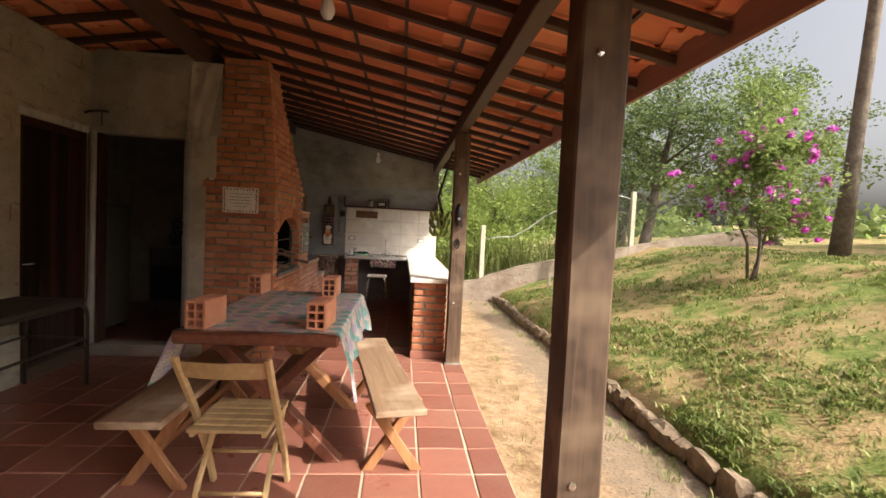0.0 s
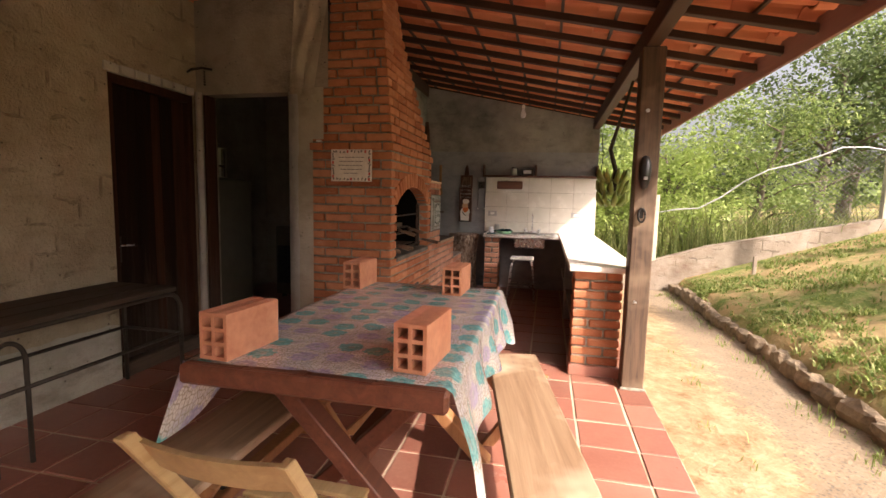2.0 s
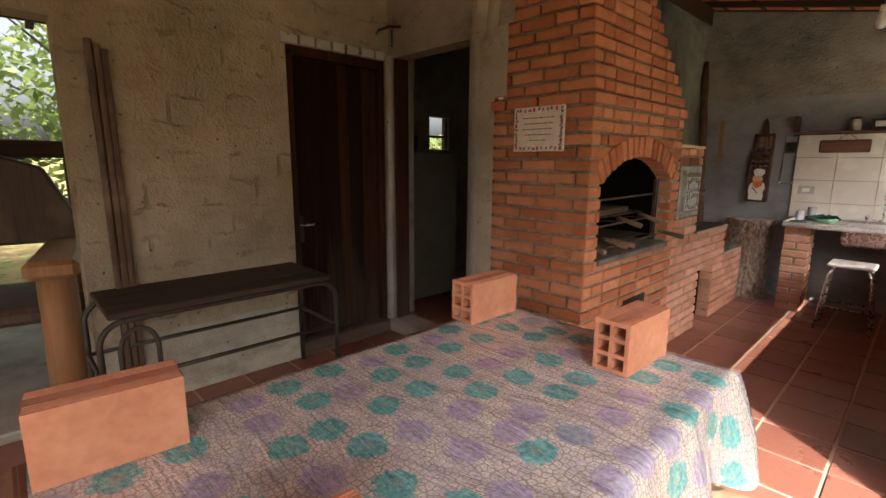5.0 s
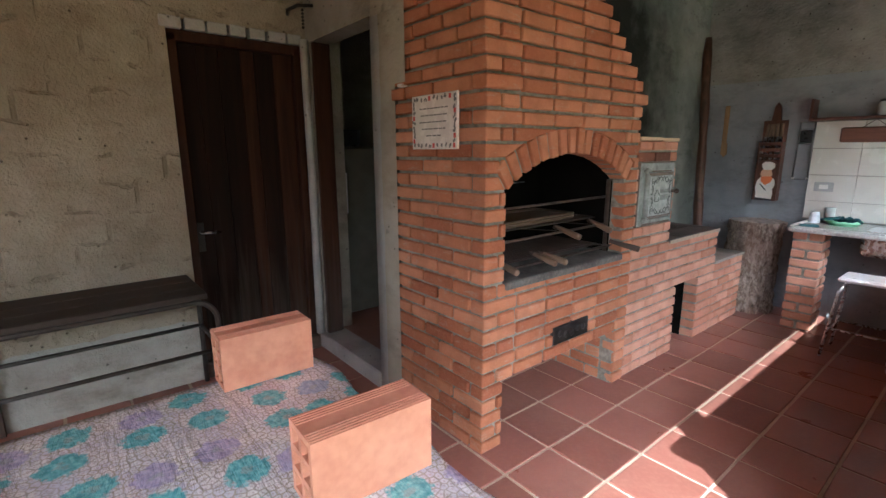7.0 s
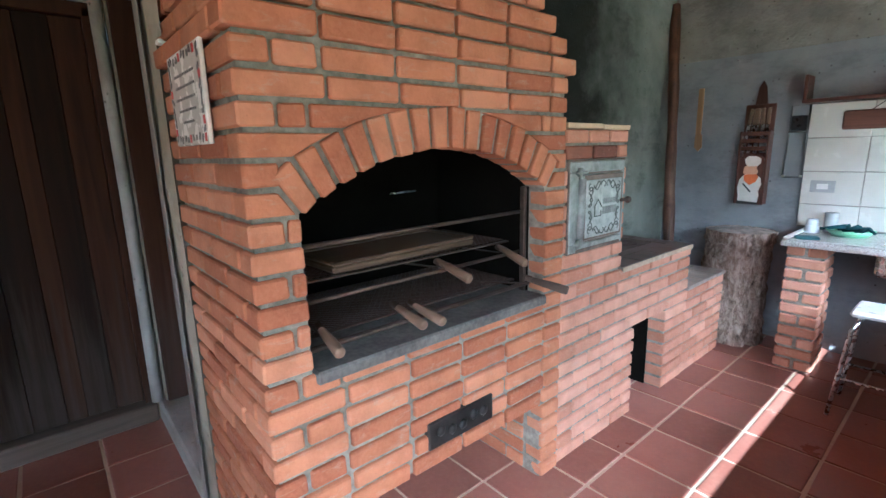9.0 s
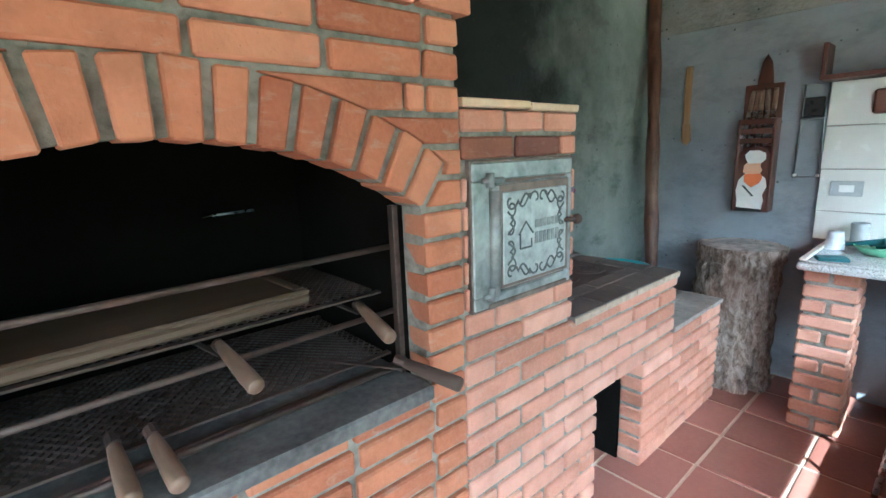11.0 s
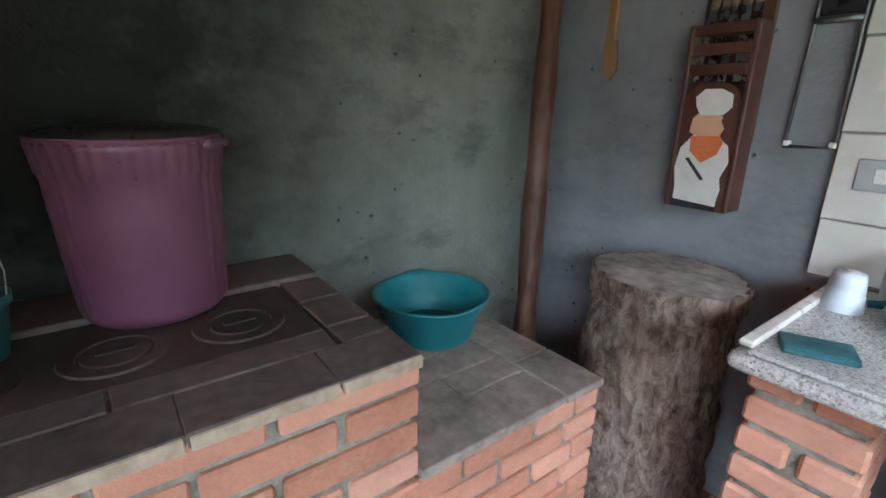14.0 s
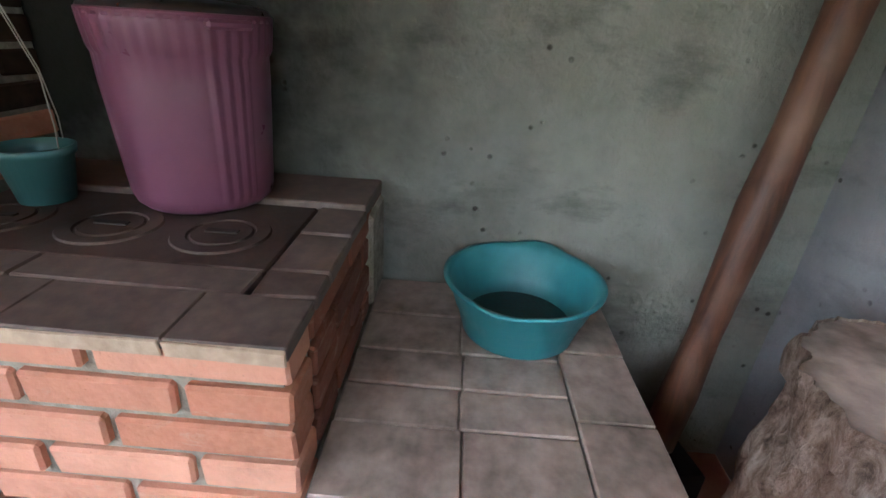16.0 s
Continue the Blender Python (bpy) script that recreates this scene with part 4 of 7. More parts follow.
def barbecue():
    ob = thing("brick_barbecue", "tall red brick barbecue with arched firebox and tapering hood", "barbecue", (0, 0, 0))
    rnd = random.Random(21)
    x0, y1 = -1.885, 5.845
    g0, g1 = ARC_Y - ARC_HALF, ARC_Y + ARC_HALF
    # mortar cores, a little behind the brick faces
    m = 0.016
    bm = bmesh.new()
    box(bm, x0 + 0.004, FRONT - m, SIDE + m, g0 - m * 0, 0.0, 1.71)
    box(bm, x0 + 0.004, FRONT - m, g1, y1 + 0.014, 0.0, 1.45)
    box(bm, x0 + 0.004, FRONT - m, g1, y1, 1.45, 1.71)
    box(bm, x0 + 0.004, FRONT - m, g0, g1, 5 * COURSE + m, 12 * COURSE - 0.02)
    n = 24
    for i in range(n):
        a, b = g0 + (g1 - g0) * i / n, g0 + (g1 - g0) * (i + 1) / n
        z = lambda t: ARC_Z + math.sqrt(ARC_R ** 2 - (t - ARC_Y) ** 2) + 0.004
        vs = [(a, z(a)), (b, z(b)), (b, 1.71), (a, 1.71)]
        prism(bm, vs, FRONT - 0.10, FRONT - m, 0)
    tagged(part("mortar", bm, MORTAR, ob), "", "", "", "stuff")
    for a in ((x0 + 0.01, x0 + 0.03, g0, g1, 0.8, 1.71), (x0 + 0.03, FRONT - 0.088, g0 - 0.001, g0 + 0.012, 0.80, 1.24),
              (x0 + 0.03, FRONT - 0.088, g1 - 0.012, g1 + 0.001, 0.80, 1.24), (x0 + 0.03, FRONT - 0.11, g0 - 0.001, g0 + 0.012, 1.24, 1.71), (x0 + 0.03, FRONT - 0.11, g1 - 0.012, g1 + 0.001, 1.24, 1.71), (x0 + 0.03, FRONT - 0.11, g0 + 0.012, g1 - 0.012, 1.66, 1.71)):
        part("firebox_wall", boxed(*a, 0), SOOT_SHADE, ob, "soot-black inside of the firebox")
    part("hearth", boxed(x0 + 0.03, FRONT + 0.012, g0 + 0.003, g1 - 0.003, 0.785, 0.822, 0.006), HEARTH, ob, "dark concrete hearth slab")
    # courses up to the hood
    cut = {}
    for k in range(25):
        z = k * COURSE
        gaps = []
        if k < 5 or (12 <= k and z + COURSE < ARC_Z + ARC_R * math.cos(math.asin(ARC_HALF / ARC_R)) + 0.02):
            gaps = [(g0, g1)]
        elif k >= 12:
            zz = z + 0.4 * COURSE
            r = ARC_R + ARC_T + 0.008
            if zz < ARC_Z + r:
                half = math.sqrt(max(r * r - (zz - ARC_Z) ** 2, 0.0))
                half = min(half, 0.565)
                gaps = [(ARC_Y - half, ARC_Y + half)]
        if 18 <= k <= 21:
            for sgn, edge in ((-1, ARC_Y - SIDE), (1, y1 - ARC_Y)):
                def inner(zq):
                    lim = ARC_Z + ARC_R * math.cos(math.asin(ARC_HALF / ARC_R))
                    ro = ARC_R + ARC_T
                    if zq < ARC_Z + ro * ARC_R / ARC_R * math.cos(math.asin(ARC_HALF / ARC_R)):
                        return ARC_HALF + max(0.0, zq - lim) * 0.72 + 0.010
                    return math.sqrt(max(ro * ro - (zq - ARC_Z) ** 2, 0.0)) + 0.010
                za, zb = z + JOINT / 2, z + COURSE - JOINT / 2
                zs = [za, (za + zb) / 2, zb]
                out = edge if (sgn > 0 or k % 2 == 0) else edge - DEPTH - JOINT
                far = max(inner(q) for q in zs) + 0.085
                stop = out if out - far < 0.06 else far
                if stop - max(inner(q) for q in zs) > 0.012:
                    poly = [(ARC_Y + sgn * inner(q), q) for q in zs] + [(ARC_Y + sgn * stop, zb), (ARC_Y + sgn * stop, za)]
                    bm = bmesh.new()
                    prism(bm, poly, FRONT - 0.08, FRONT + rnd.uniform(-0.002, 0.002), 0)
                    part("brick", soft(bm, 0.003), BRICK, ob)
                cut[sgn] = stop + JOINT
            gaps = [(ARC_Y - cut[-1], ARC_Y + cut[1])]
        last = k == 24
        ring_course(ob, x0 - (0.012 if last else 0), FRONT + (0.012 if last else 0), SIDE - (0.012 if last else 0), y1 + (0.035 if last else 0), z, k, rnd, BRICK, gaps, True, k > 20)
    # arch ring
    a0 = math.asin(ARC_HALF / ARC_R)
    nv = 16
    for i in range(nv):
        t0, t1 = -a0 + 2 * a0 * i / nv, -a0 + 2 * a0 * (i + 1) / nv
        bm = bmesh.new()
        pad = 0.0095
        poly = []
        for t, r, s in ((t0, ARC_R, 1), (t1, ARC_R, -1), (t1, ARC_R + ARC_T, -1), (t0, ARC_R + ARC_T, 1)):
            j = rnd.uniform(-0.004, 0.004)
            tt = t + s * pad / r
            poly.append((ARC_Y + (r + j) * math.sin(tt), ARC_Z + (r + j) * math.cos(tt)))
        prism(bm, poly, FRONT - 0.10, FRONT + rnd.uniform(-0.003, 0.004), 0)
        part("brick", soft(bm, 0.004), BRICK, ob)
    # inner face of the right pillar
    for k in range(5):
        for u, v in split(x0 + 0.02, FRONT - DEPTH - JOINT, k % 2):
            piece("brick", u, v, g1 - 0.010, g1 + 0.03, k * COURSE + JOINT / 2, (k + 1) * COURSE - JOINT / 2, BRICK, ob, 0.004, 0.0015, rnd)
    # tapering hood
    k, z = 25, 25 * COURSE
    core = []
    while z < 2.86:
        f = (z - 1.71) / 1.1
        xa = -1.885 + 0.145 * min(1.0, (z - 1.71) / 0.72)
        xb = FRONT - 0.105 * f
        yb = np.interp(z, [1.71, 2.12, 2.6, 2.85], [5.83, 5.49, 5.12, 5.05])
        ya = SIDE + 0.02 * f
        ring_course(ob, xa, xb, ya, float(yb), z, k, rnd, BRICK, (), True, True)
        core.append((xa, xb - 0.022, ya + 0.022, float(yb) - 0.022, z))
        k, z = k + 1, z + COURSE
    bm = bmesh.new()
    for xa, xb, ya, yb, z in core:
        box(bm, xa, xb, ya, yb, z - 0.001, z + COURSE + 0.001)
    bmesh.ops.remove_doubles(bm, verts=bm.verts, dist=0.0001)
    tagged(part("hood_mortar", bm, MORTAR, ob), "", "", "", "stuff")
    # ash slot
    s = part("ash_slot", boxed(FRONT - 0.03, FRONT + 0.008, 5.13, 5.43, 0.418, 0.515, 0.004), IRON, ob, "black iron ash drawer")
    bm = bmesh.new()
    for y in (5.18, 5.23, 5.28, 5.33, 5.38):
        bmesh.ops.create_icosphere(bm, subdivisions=1, radius=0.022, matrix=pose(FRONT + 0.008, y, 0.465 + 0.01 * math.sin(y * 90)) @ Matrix.Diagonal((0.4, 1, 1, 1)))
    part("ornament", bm, IRON, s, "", True)
    # steel frame, rods, grill
    for y in (g0 + 0.014, g1 - 0.014):
        part("upright", boxed(FRONT - 0.112, FRONT - 0.090, y - 0.012, y + 0.012, 0.822, 1.24, 0.002), RUST, ob)
    for z, x in ((1.132, FRONT - 0.118), (0.972, FRONT - 0.118), (0.848, FRONT - 0.075), (0.842, FRONT - 0.10)):
        part("rod", tube(bmesh.new(), [(x, g0 + 0.01, z), (x, g1 - 0.01, z + 0.008)], 0.007, 7), RUST, ob, "", True)
    # the expanded metal shelf
    bm = bmesh.new()
    sx0, sx1 = x0 + 0.12, FRONT - 0.16
    nx, ny = 14, 44
    for i in range(nx + ny + 2):
        for s_ in (1, -1):
            u0 = (i - nx) * 0.022 if s_ > 0 else i * 0.022
            p = [g0 + 0.03 + u0, g0 + 0.03 + u0 + s_ * nx * 0.022]
            a, b = (p[0], sx0), (p[1], sx1)
            lo, hi = g0 + 0.03, g1 - 0.03
            def clip(t):
                return (a[0] + (b[0] - a[0]) * t, a[1] + (b[1] - a[1]) * t)
            d = b[0] - a[0]
            ts = sorted(((lo - a[0]) / d, (hi - a[0]) / d))
            t0, t1 = max(0.0, ts[0]), min(1.0, ts[1])
            if t1 - t0 > 0.02:
                q0, q1 = clip(t0), clip(t1)
                tube(bm, [(q0[1], q0[0], 0.862), (q1[1], q1[0], 0.862)], 0.0028, 3, False)
    shelf = part("mesh_shelf", bm, RUST, ob, "rusty expanded metal shelf")
    upper = new("mesh_shelf", shelf.data)
    upper.parent = ob
    upper.location = (-0.03, 0.0, 0.158)
    for x, z in ((sx1 + 0.004, 0.854), (sx0, 0.854), (sx1 - 0.026, 1.010), (sx0 - 0.03, 1.010)):
        part("shelf_bar", boxed(x - 0.009, x + 0.009, g0 + 0.014, g1 - 0.014, z, z + 0.006, 0.001), RUST, ob)
    part("rod", tube(bmesh.new(), [(x0 + 0.045, 5.44, 1.204), (x0 + 0.045, 5.58, 1.208)], 0.004, 6), STEEL, ob, "bright steel rod at the back", True)
    for x, y, z, yaw, dip, grey in ((-0.075, 4.845, 0.872, -6, 10, 0), (-0.087, 5.13, 0.869, 1, 11, 0), (-0.072, 5.19, 0.867, 4, 10, 0), (-0.095, 5.33, 0.982, 6, 16, 1), (-0.10, 5.64, 0.984, -4, 16, 0), (0.035, 5.685, 0.882, 24, 12, 2)):
        sk = thing("skewer", "flat steel skewer with a turned wooden handle on the grill", "skewer", (FRONT + x, y, z), yaw, "skewers")
        part("blade", boxed(-0.38, -0.06, -0.006, 0.006, -0.002, 0.002, 0, pose(0, 0, 0, 0, -4, 0)), RUST, sk)
        bm = bmesh.new()
        lathe(bm, [(0.0, -0.07), (0.010, -0.068), (0.0135, -0.02), (0.0165, 0.05), (0.0165, 0.083), (0.014, 0.088), (0.0, 0.089)], 14)
        bmesh.ops.transform(bm, matrix=pose(0, 0, 0, 0, 90 + dip, 0), verts=bm.verts)
        part("handle", bm, WOOD_SMOKED if grey == 2 else WOOD_HANDLE, sk, "smoke-blackened wooden handle" if grey == 2 else "turned wooden handle", True)
        part("ferrule", tube(bmesh.new(), [(-0.075, 0, 0.017), (-0.05, 0, 0.012)], 0.012, 9), RUST, sk)
    c = thing("cutting_board", "thick worn wooden board lying on the barbecue rods", "cutting board", (-1.545, 5.225, 1.0235), 3)
    part("board", boxed(-0.14, 0.14, -0.31, 0.31, 0.0, 0.026, 0.008), WOOD_BOARD, c)
    for a in ((0.118, 0.14, -0.309, 0.309), (-0.14, -0.118, -0.309, 0.309), (-0.118, 0.118, -0.309, -0.287), (-0.118, 0.118, 0.287, 0.309)):
        part("raised_edge", boxed(*a, 0.024, 0.035, 0.004), WOOD_BOARD, c)
    # painted plaque on the side
    p = thing("wall_plaque", "square white glazed plaque with a flowered border", "plaque", (-1.548, SIDE - 0.004, 1.531), 0)
    part("tile", boxed(-0.166, 0.166, -0.012, 0.0, -0.121, 0.121, 0.003), PLAQUE, p)
    bm, red = bmesh.new(), bmesh.new()
    for i, w in enumerate((0.205, 0.19, 0.21, 0.17, 0.11)):
        z = 0.060 - 0.030 * i
        x = -w / 2
        while x < w / 2 - 0.01:
            e = min(x + rnd.uniform(0.012, 0.034), w / 2)
            box(bm, x, e, -0.0135, -0.0115, z - 0.003, z + 0.003)
            x = e + 0.006
    t = 0
    for i in range(11):
        for side in range(4):
            u = -0.145 + 0.029 * i
            if side > 1 and abs(u * 0.72) > 0.085:
                continue
            cx, cz = ((u, 0.104), (u, -0.104), (-0.148, u * 0.72), (0.148, u * 0.72))[side]
            t += 1
            tgt = red if t % 5 == 0 else bm
            s_ = 0.010 if t % 5 == 0 else 0.0055
            for q in range(1 if t % 5 == 0 else 3):
                ox, oz = (0, 0) if q == 0 else (rnd.uniform(-0.009, 0.009), rnd.uniform(-0.009, 0.009))
                box(tgt, cx + ox - s_ * 0.7, cx + ox + s_ * 0.7, -0.0135, -0.0115, cz + oz - s_, cz + oz + s_, None)
    tagged(part("print", bm, GREY_PRINT, p), "", "", "", "stuff")
    part("red_motifs", red, RED_PRINT, p)
    nail = thing("plaster_dab", "small white dab on the barbecue's ledge", "mortar dab", (-1.82, SIDE - 0.006, 1.716))
    part("dab", boxed(-0.02, 0.02, -0.008, 0.03, -0.006, 0.008, 0.003), WHITE_FLAT, nail)


def oven_column():
    ob = thing("brick_oven", "brick oven column with a cast metal door", "oven", (0, 0, 0))
    rnd = random.Random(31)
    y0, y1, x0, x1 = 5.857, 6.32, BACK + 0.01, FRONT - 0.004
    d0, d1, e0, e1 = 5.879, 6.293, 0.957, 1.328
    bm = bmesh.new()
    box(bm, x0, x1 - 0.013, y0, y1 - 0.008, 0.0, 1.45)
    box(bm, x0, x1 - 0.013, y1 - 0.008, 6.485, 0.0, 12 * COURSE - 0.02)
    part("mortar", bm, MORTAR, ob)
    for k in range(21):
        z = k * COURSE
        if k < 12:
            if k < 7:
                ring_course(ob, x0, x1, y0, 6.49, z, k, rnd, BRICK_PALE, (), False, True)
            else:
                continue
        elif z + COURSE <= e0 + 0.03:
            ring_course(ob, x0, x1, y0, y1, z, k, rnd, BRICK_PALE, (), False, True)
        elif z < 1.29:
            za, zb = z + JOINT / 2, z + COURSE - JOINT / 2
            piece("brick", x1 - 0.05, x1, y0, d0 - 0.008, za, zb, BRICK_PALE, ob, 0.004, 0.001, rnd)
            piece("brick", x1 - 0.08, x1, d1 + 0.006, y1, za, zb, BRICK_PALE, ob, 0.005, 0.001, rnd)
            for u, v in split(x0, x1 - 0.08 - JOINT, k % 2):
                piece("brick", u, v, d1 + 0.006, y1, za, zb, SOOTY_BRICK, ob, 0.005, 0.001, rnd)
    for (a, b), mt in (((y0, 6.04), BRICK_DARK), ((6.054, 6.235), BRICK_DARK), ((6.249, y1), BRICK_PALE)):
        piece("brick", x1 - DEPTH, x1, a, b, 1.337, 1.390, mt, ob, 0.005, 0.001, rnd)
    for a, b in ((y0, 6.005), (6.019, 6.16), (6.174, y1)):
        piece("brick", x1 - DEPTH, x1, a, b, 1.402, 1.452, BRICK_PALE, ob, 0.006, 0.001, rnd)
    for z in (1.337, 1.402):
        for u, v in split(x0, x1 - DEPTH - JOINT, 0):
            piece("brick", u, v, y1 - DEPTH, y1, z, z + 0.052, SOOTY_BRICK, ob, 0.005, 0.001, rnd)
    for a, b in ((y0 - 0.004, 6.10), (6.104, y1 + 0.003)):
        piece("cap_slab", x0, x1 + 0.006, a, b, 1.456, 1.476, TAN_TILE, ob, 0.003, 0.0, rnd)
    # cast door with its raised frame
    part("seam", boxed(x1 - 0.03, x1 + 0.002, d0 - 0.005, d1 + 0.005, e0 - 0.006, e1 + 0.006, 0.002), OVEN_RUST, ob, "rusty seam round the door frame")
    dr = part("door_frame", boxed(x1 - 0.03, x1 + 0.006, d0, d1, e0, e0 + 0.035, 0.004), ALU, ob, "weathered cast metal door frame")
    part("frame_bar", boxed(x1 - 0.03, x1 + 0.006, d0, d1, e1 - 0.045, e1, 0.004), ALU, dr)
    part("frame_bar", boxed(x1 - 0.03, x1 + 0.0055, d0, d0 + 0.06, e0 + 0.035, e1 - 0.045, 0.003), ALU, dr)
    part("frame_bar", boxed(x1 - 0.03, x1 + 0.0055, d1 - 0.03, d1, e0 + 0.035, e1 - 0.045, 0.003), ALU, dr)
    part("backing", boxed(x1 - 0.03, x1 - 0.018, d0 + 0.05, d1 - 0.02, e0 + 0.03, e1 - 0.04, 0), RUST, dr)
    leaf = part("oven_door", boxed(x1 - 0.012, x1 + 0.014, d0 + 0.066, d1 - 0.026, e0 + 0.042, e1 - 0.052, 0.006), ALU, ob, "cast metal oven door with scroll relief")
    ly0, ly1, lz0, lz1 = d0 + 0.100, d1 - 0.030, e0 + 0.052, e1 - 0.072
    part("channel", boxed(x1, x1 + 0.0148, d0 + 0.086, d1 - 0.030, e0 + 0.046, e1 - 0.057, 0.001), OVEN_RUST, leaf, "rust-brown channel round the panel")
    part("panel", boxed(x1, x1 + 0.0172, ly0 - 0.004, ly1 - 0.012, lz0 + 0.002, lz1 - 0.004, 0.003), ALU_PALE, leaf)
    xs = x1 + 0.0172
    def scroll(cy, cz, s, fy, fz, turn=0):
        pts = []
        for i in range(22):
            t = i / 21
            a = 4.6 * (1 - t)
            r = 0.004 + 0.014 * t
            pts.append((cy + fy * s * r / 0.018 * 0.018 * math.cos(a), cz + fz * s * 0.018 * r / 0.018 * math.sin(a)))
        for i in range(1, 9):
            t = i / 8
            pts.append((cy + fy * s * (0.018 + 0.034 * t), cz + fz * s * (0.012 * math.sin(t * 3.14 * 1.3))))
        if turn:
            pts = [(cy + fy * (q - cz) * fz, cz + fz * (p - cy) * fy) for p, q in pts]
        part("scroll", tube(bmesh.new(), [(xs - 0.0008, p, q) for p, q in pts], 0.0034, 6), ALU_SHADE, leaf, "", True)
    my, mz = (ly0 + ly1) / 2, (lz0 + lz1) / 2
    for fy in (1, -1):
        for fz in (1, -1):
            cy, cz = my - 0.007 - fy * (ly1 - ly0) * 0.385, mz - fz * (lz1 - lz0) * 0.385
            scroll(cy, cz, 1.5, fy, fz)
            scroll(cy, cz + fz * 0.018, 1.3, fy, fz, 1)
            scroll(my - fy * 0.016, cz, 1.25, -fy, -fz)
            scroll(cy - fy * 0.004, mz - fz * 0.018, 1.0, fy, -fz, 1)
    part("sill", boxed(x1 - 0.02, x1 + 0.009, d0 + 0.05, d1 - 0.02, e0 - 0.004, e0 + 0.012, 0.003), OVEN_RUST, ob, "rusty lower lip of the door frame")
    bm = bmesh.new()
    tube(bm, [(xs, my - 0.080, mz - 0.035), (xs, my - 0.080, mz + 0.005), (xs, my - 0.086, mz + 0.002), (xs, my - 0.056, mz + 0.036), (xs, my - 0.026, mz + 0.002)], 0.003, 5)
    tube(bm, [(xs, my - 0.080, mz - 0.035), (xs, my - 0.032, mz - 0.035), (xs, my - 0.032, mz - 0.012)], 0.003, 5)
    part("house_outline", bm, ALU_SHADE, leaf)
    rb = random.Random(77)
    for z0, z1, w in ((0.014, 0.036, 0.105), (-0.030, 0.002, 0.110)):
        y = my - 0.018
        while y < my - 0.018 + w:
            e = y + rb.uniform(0.011, 0.016)
            part("raised_bar", boxed(xs - 0.002, xs + 0.0026, y, e, mz + z0, mz + z1, 0.001), ALU, leaf)
            y = e + 0.005
    bm = bmesh.new()
    for z in (e0 + 0.02, e1 - 0.06):
        tube(bm, [(x1 + 0.012, d0 + 0.055, z), (x1 + 0.012, d0 + 0.055, z + 0.035)], 0.011, 10)
        tube(bm, [(x1 + 0.012, d0 + 0.03, z + 0.016), (x1 + 0.014, d0 + 0.10, z + 0.016)], 0.007, 8)
    tube(bm, [(x1 + 0.006, d0 + 0.072, e0 + 0.03), (x1 + 0.010, d0 + 0.074, e1 - 0.07)], 0.017, 10)
    part("hinge", bm, ALU, ob, "", True)
    bm = bmesh.new()
    tube(bm, [(x1 + 0.01, d1 - 0.05, 1.15), (x1 + 0.03, d1 - 0.04, 1.152), (x1 + 0.034, d1 - 0.02, 1.15)], 0.007, 8)
    bmesh.ops.create_icosphere(bm, subdivisions=2, radius=0.016, matrix=pose(x1 + 0.034, d1 - 0.012, 1.15))
    part("latch", bm, RUST, leaf, "rusty round latch knob", True)


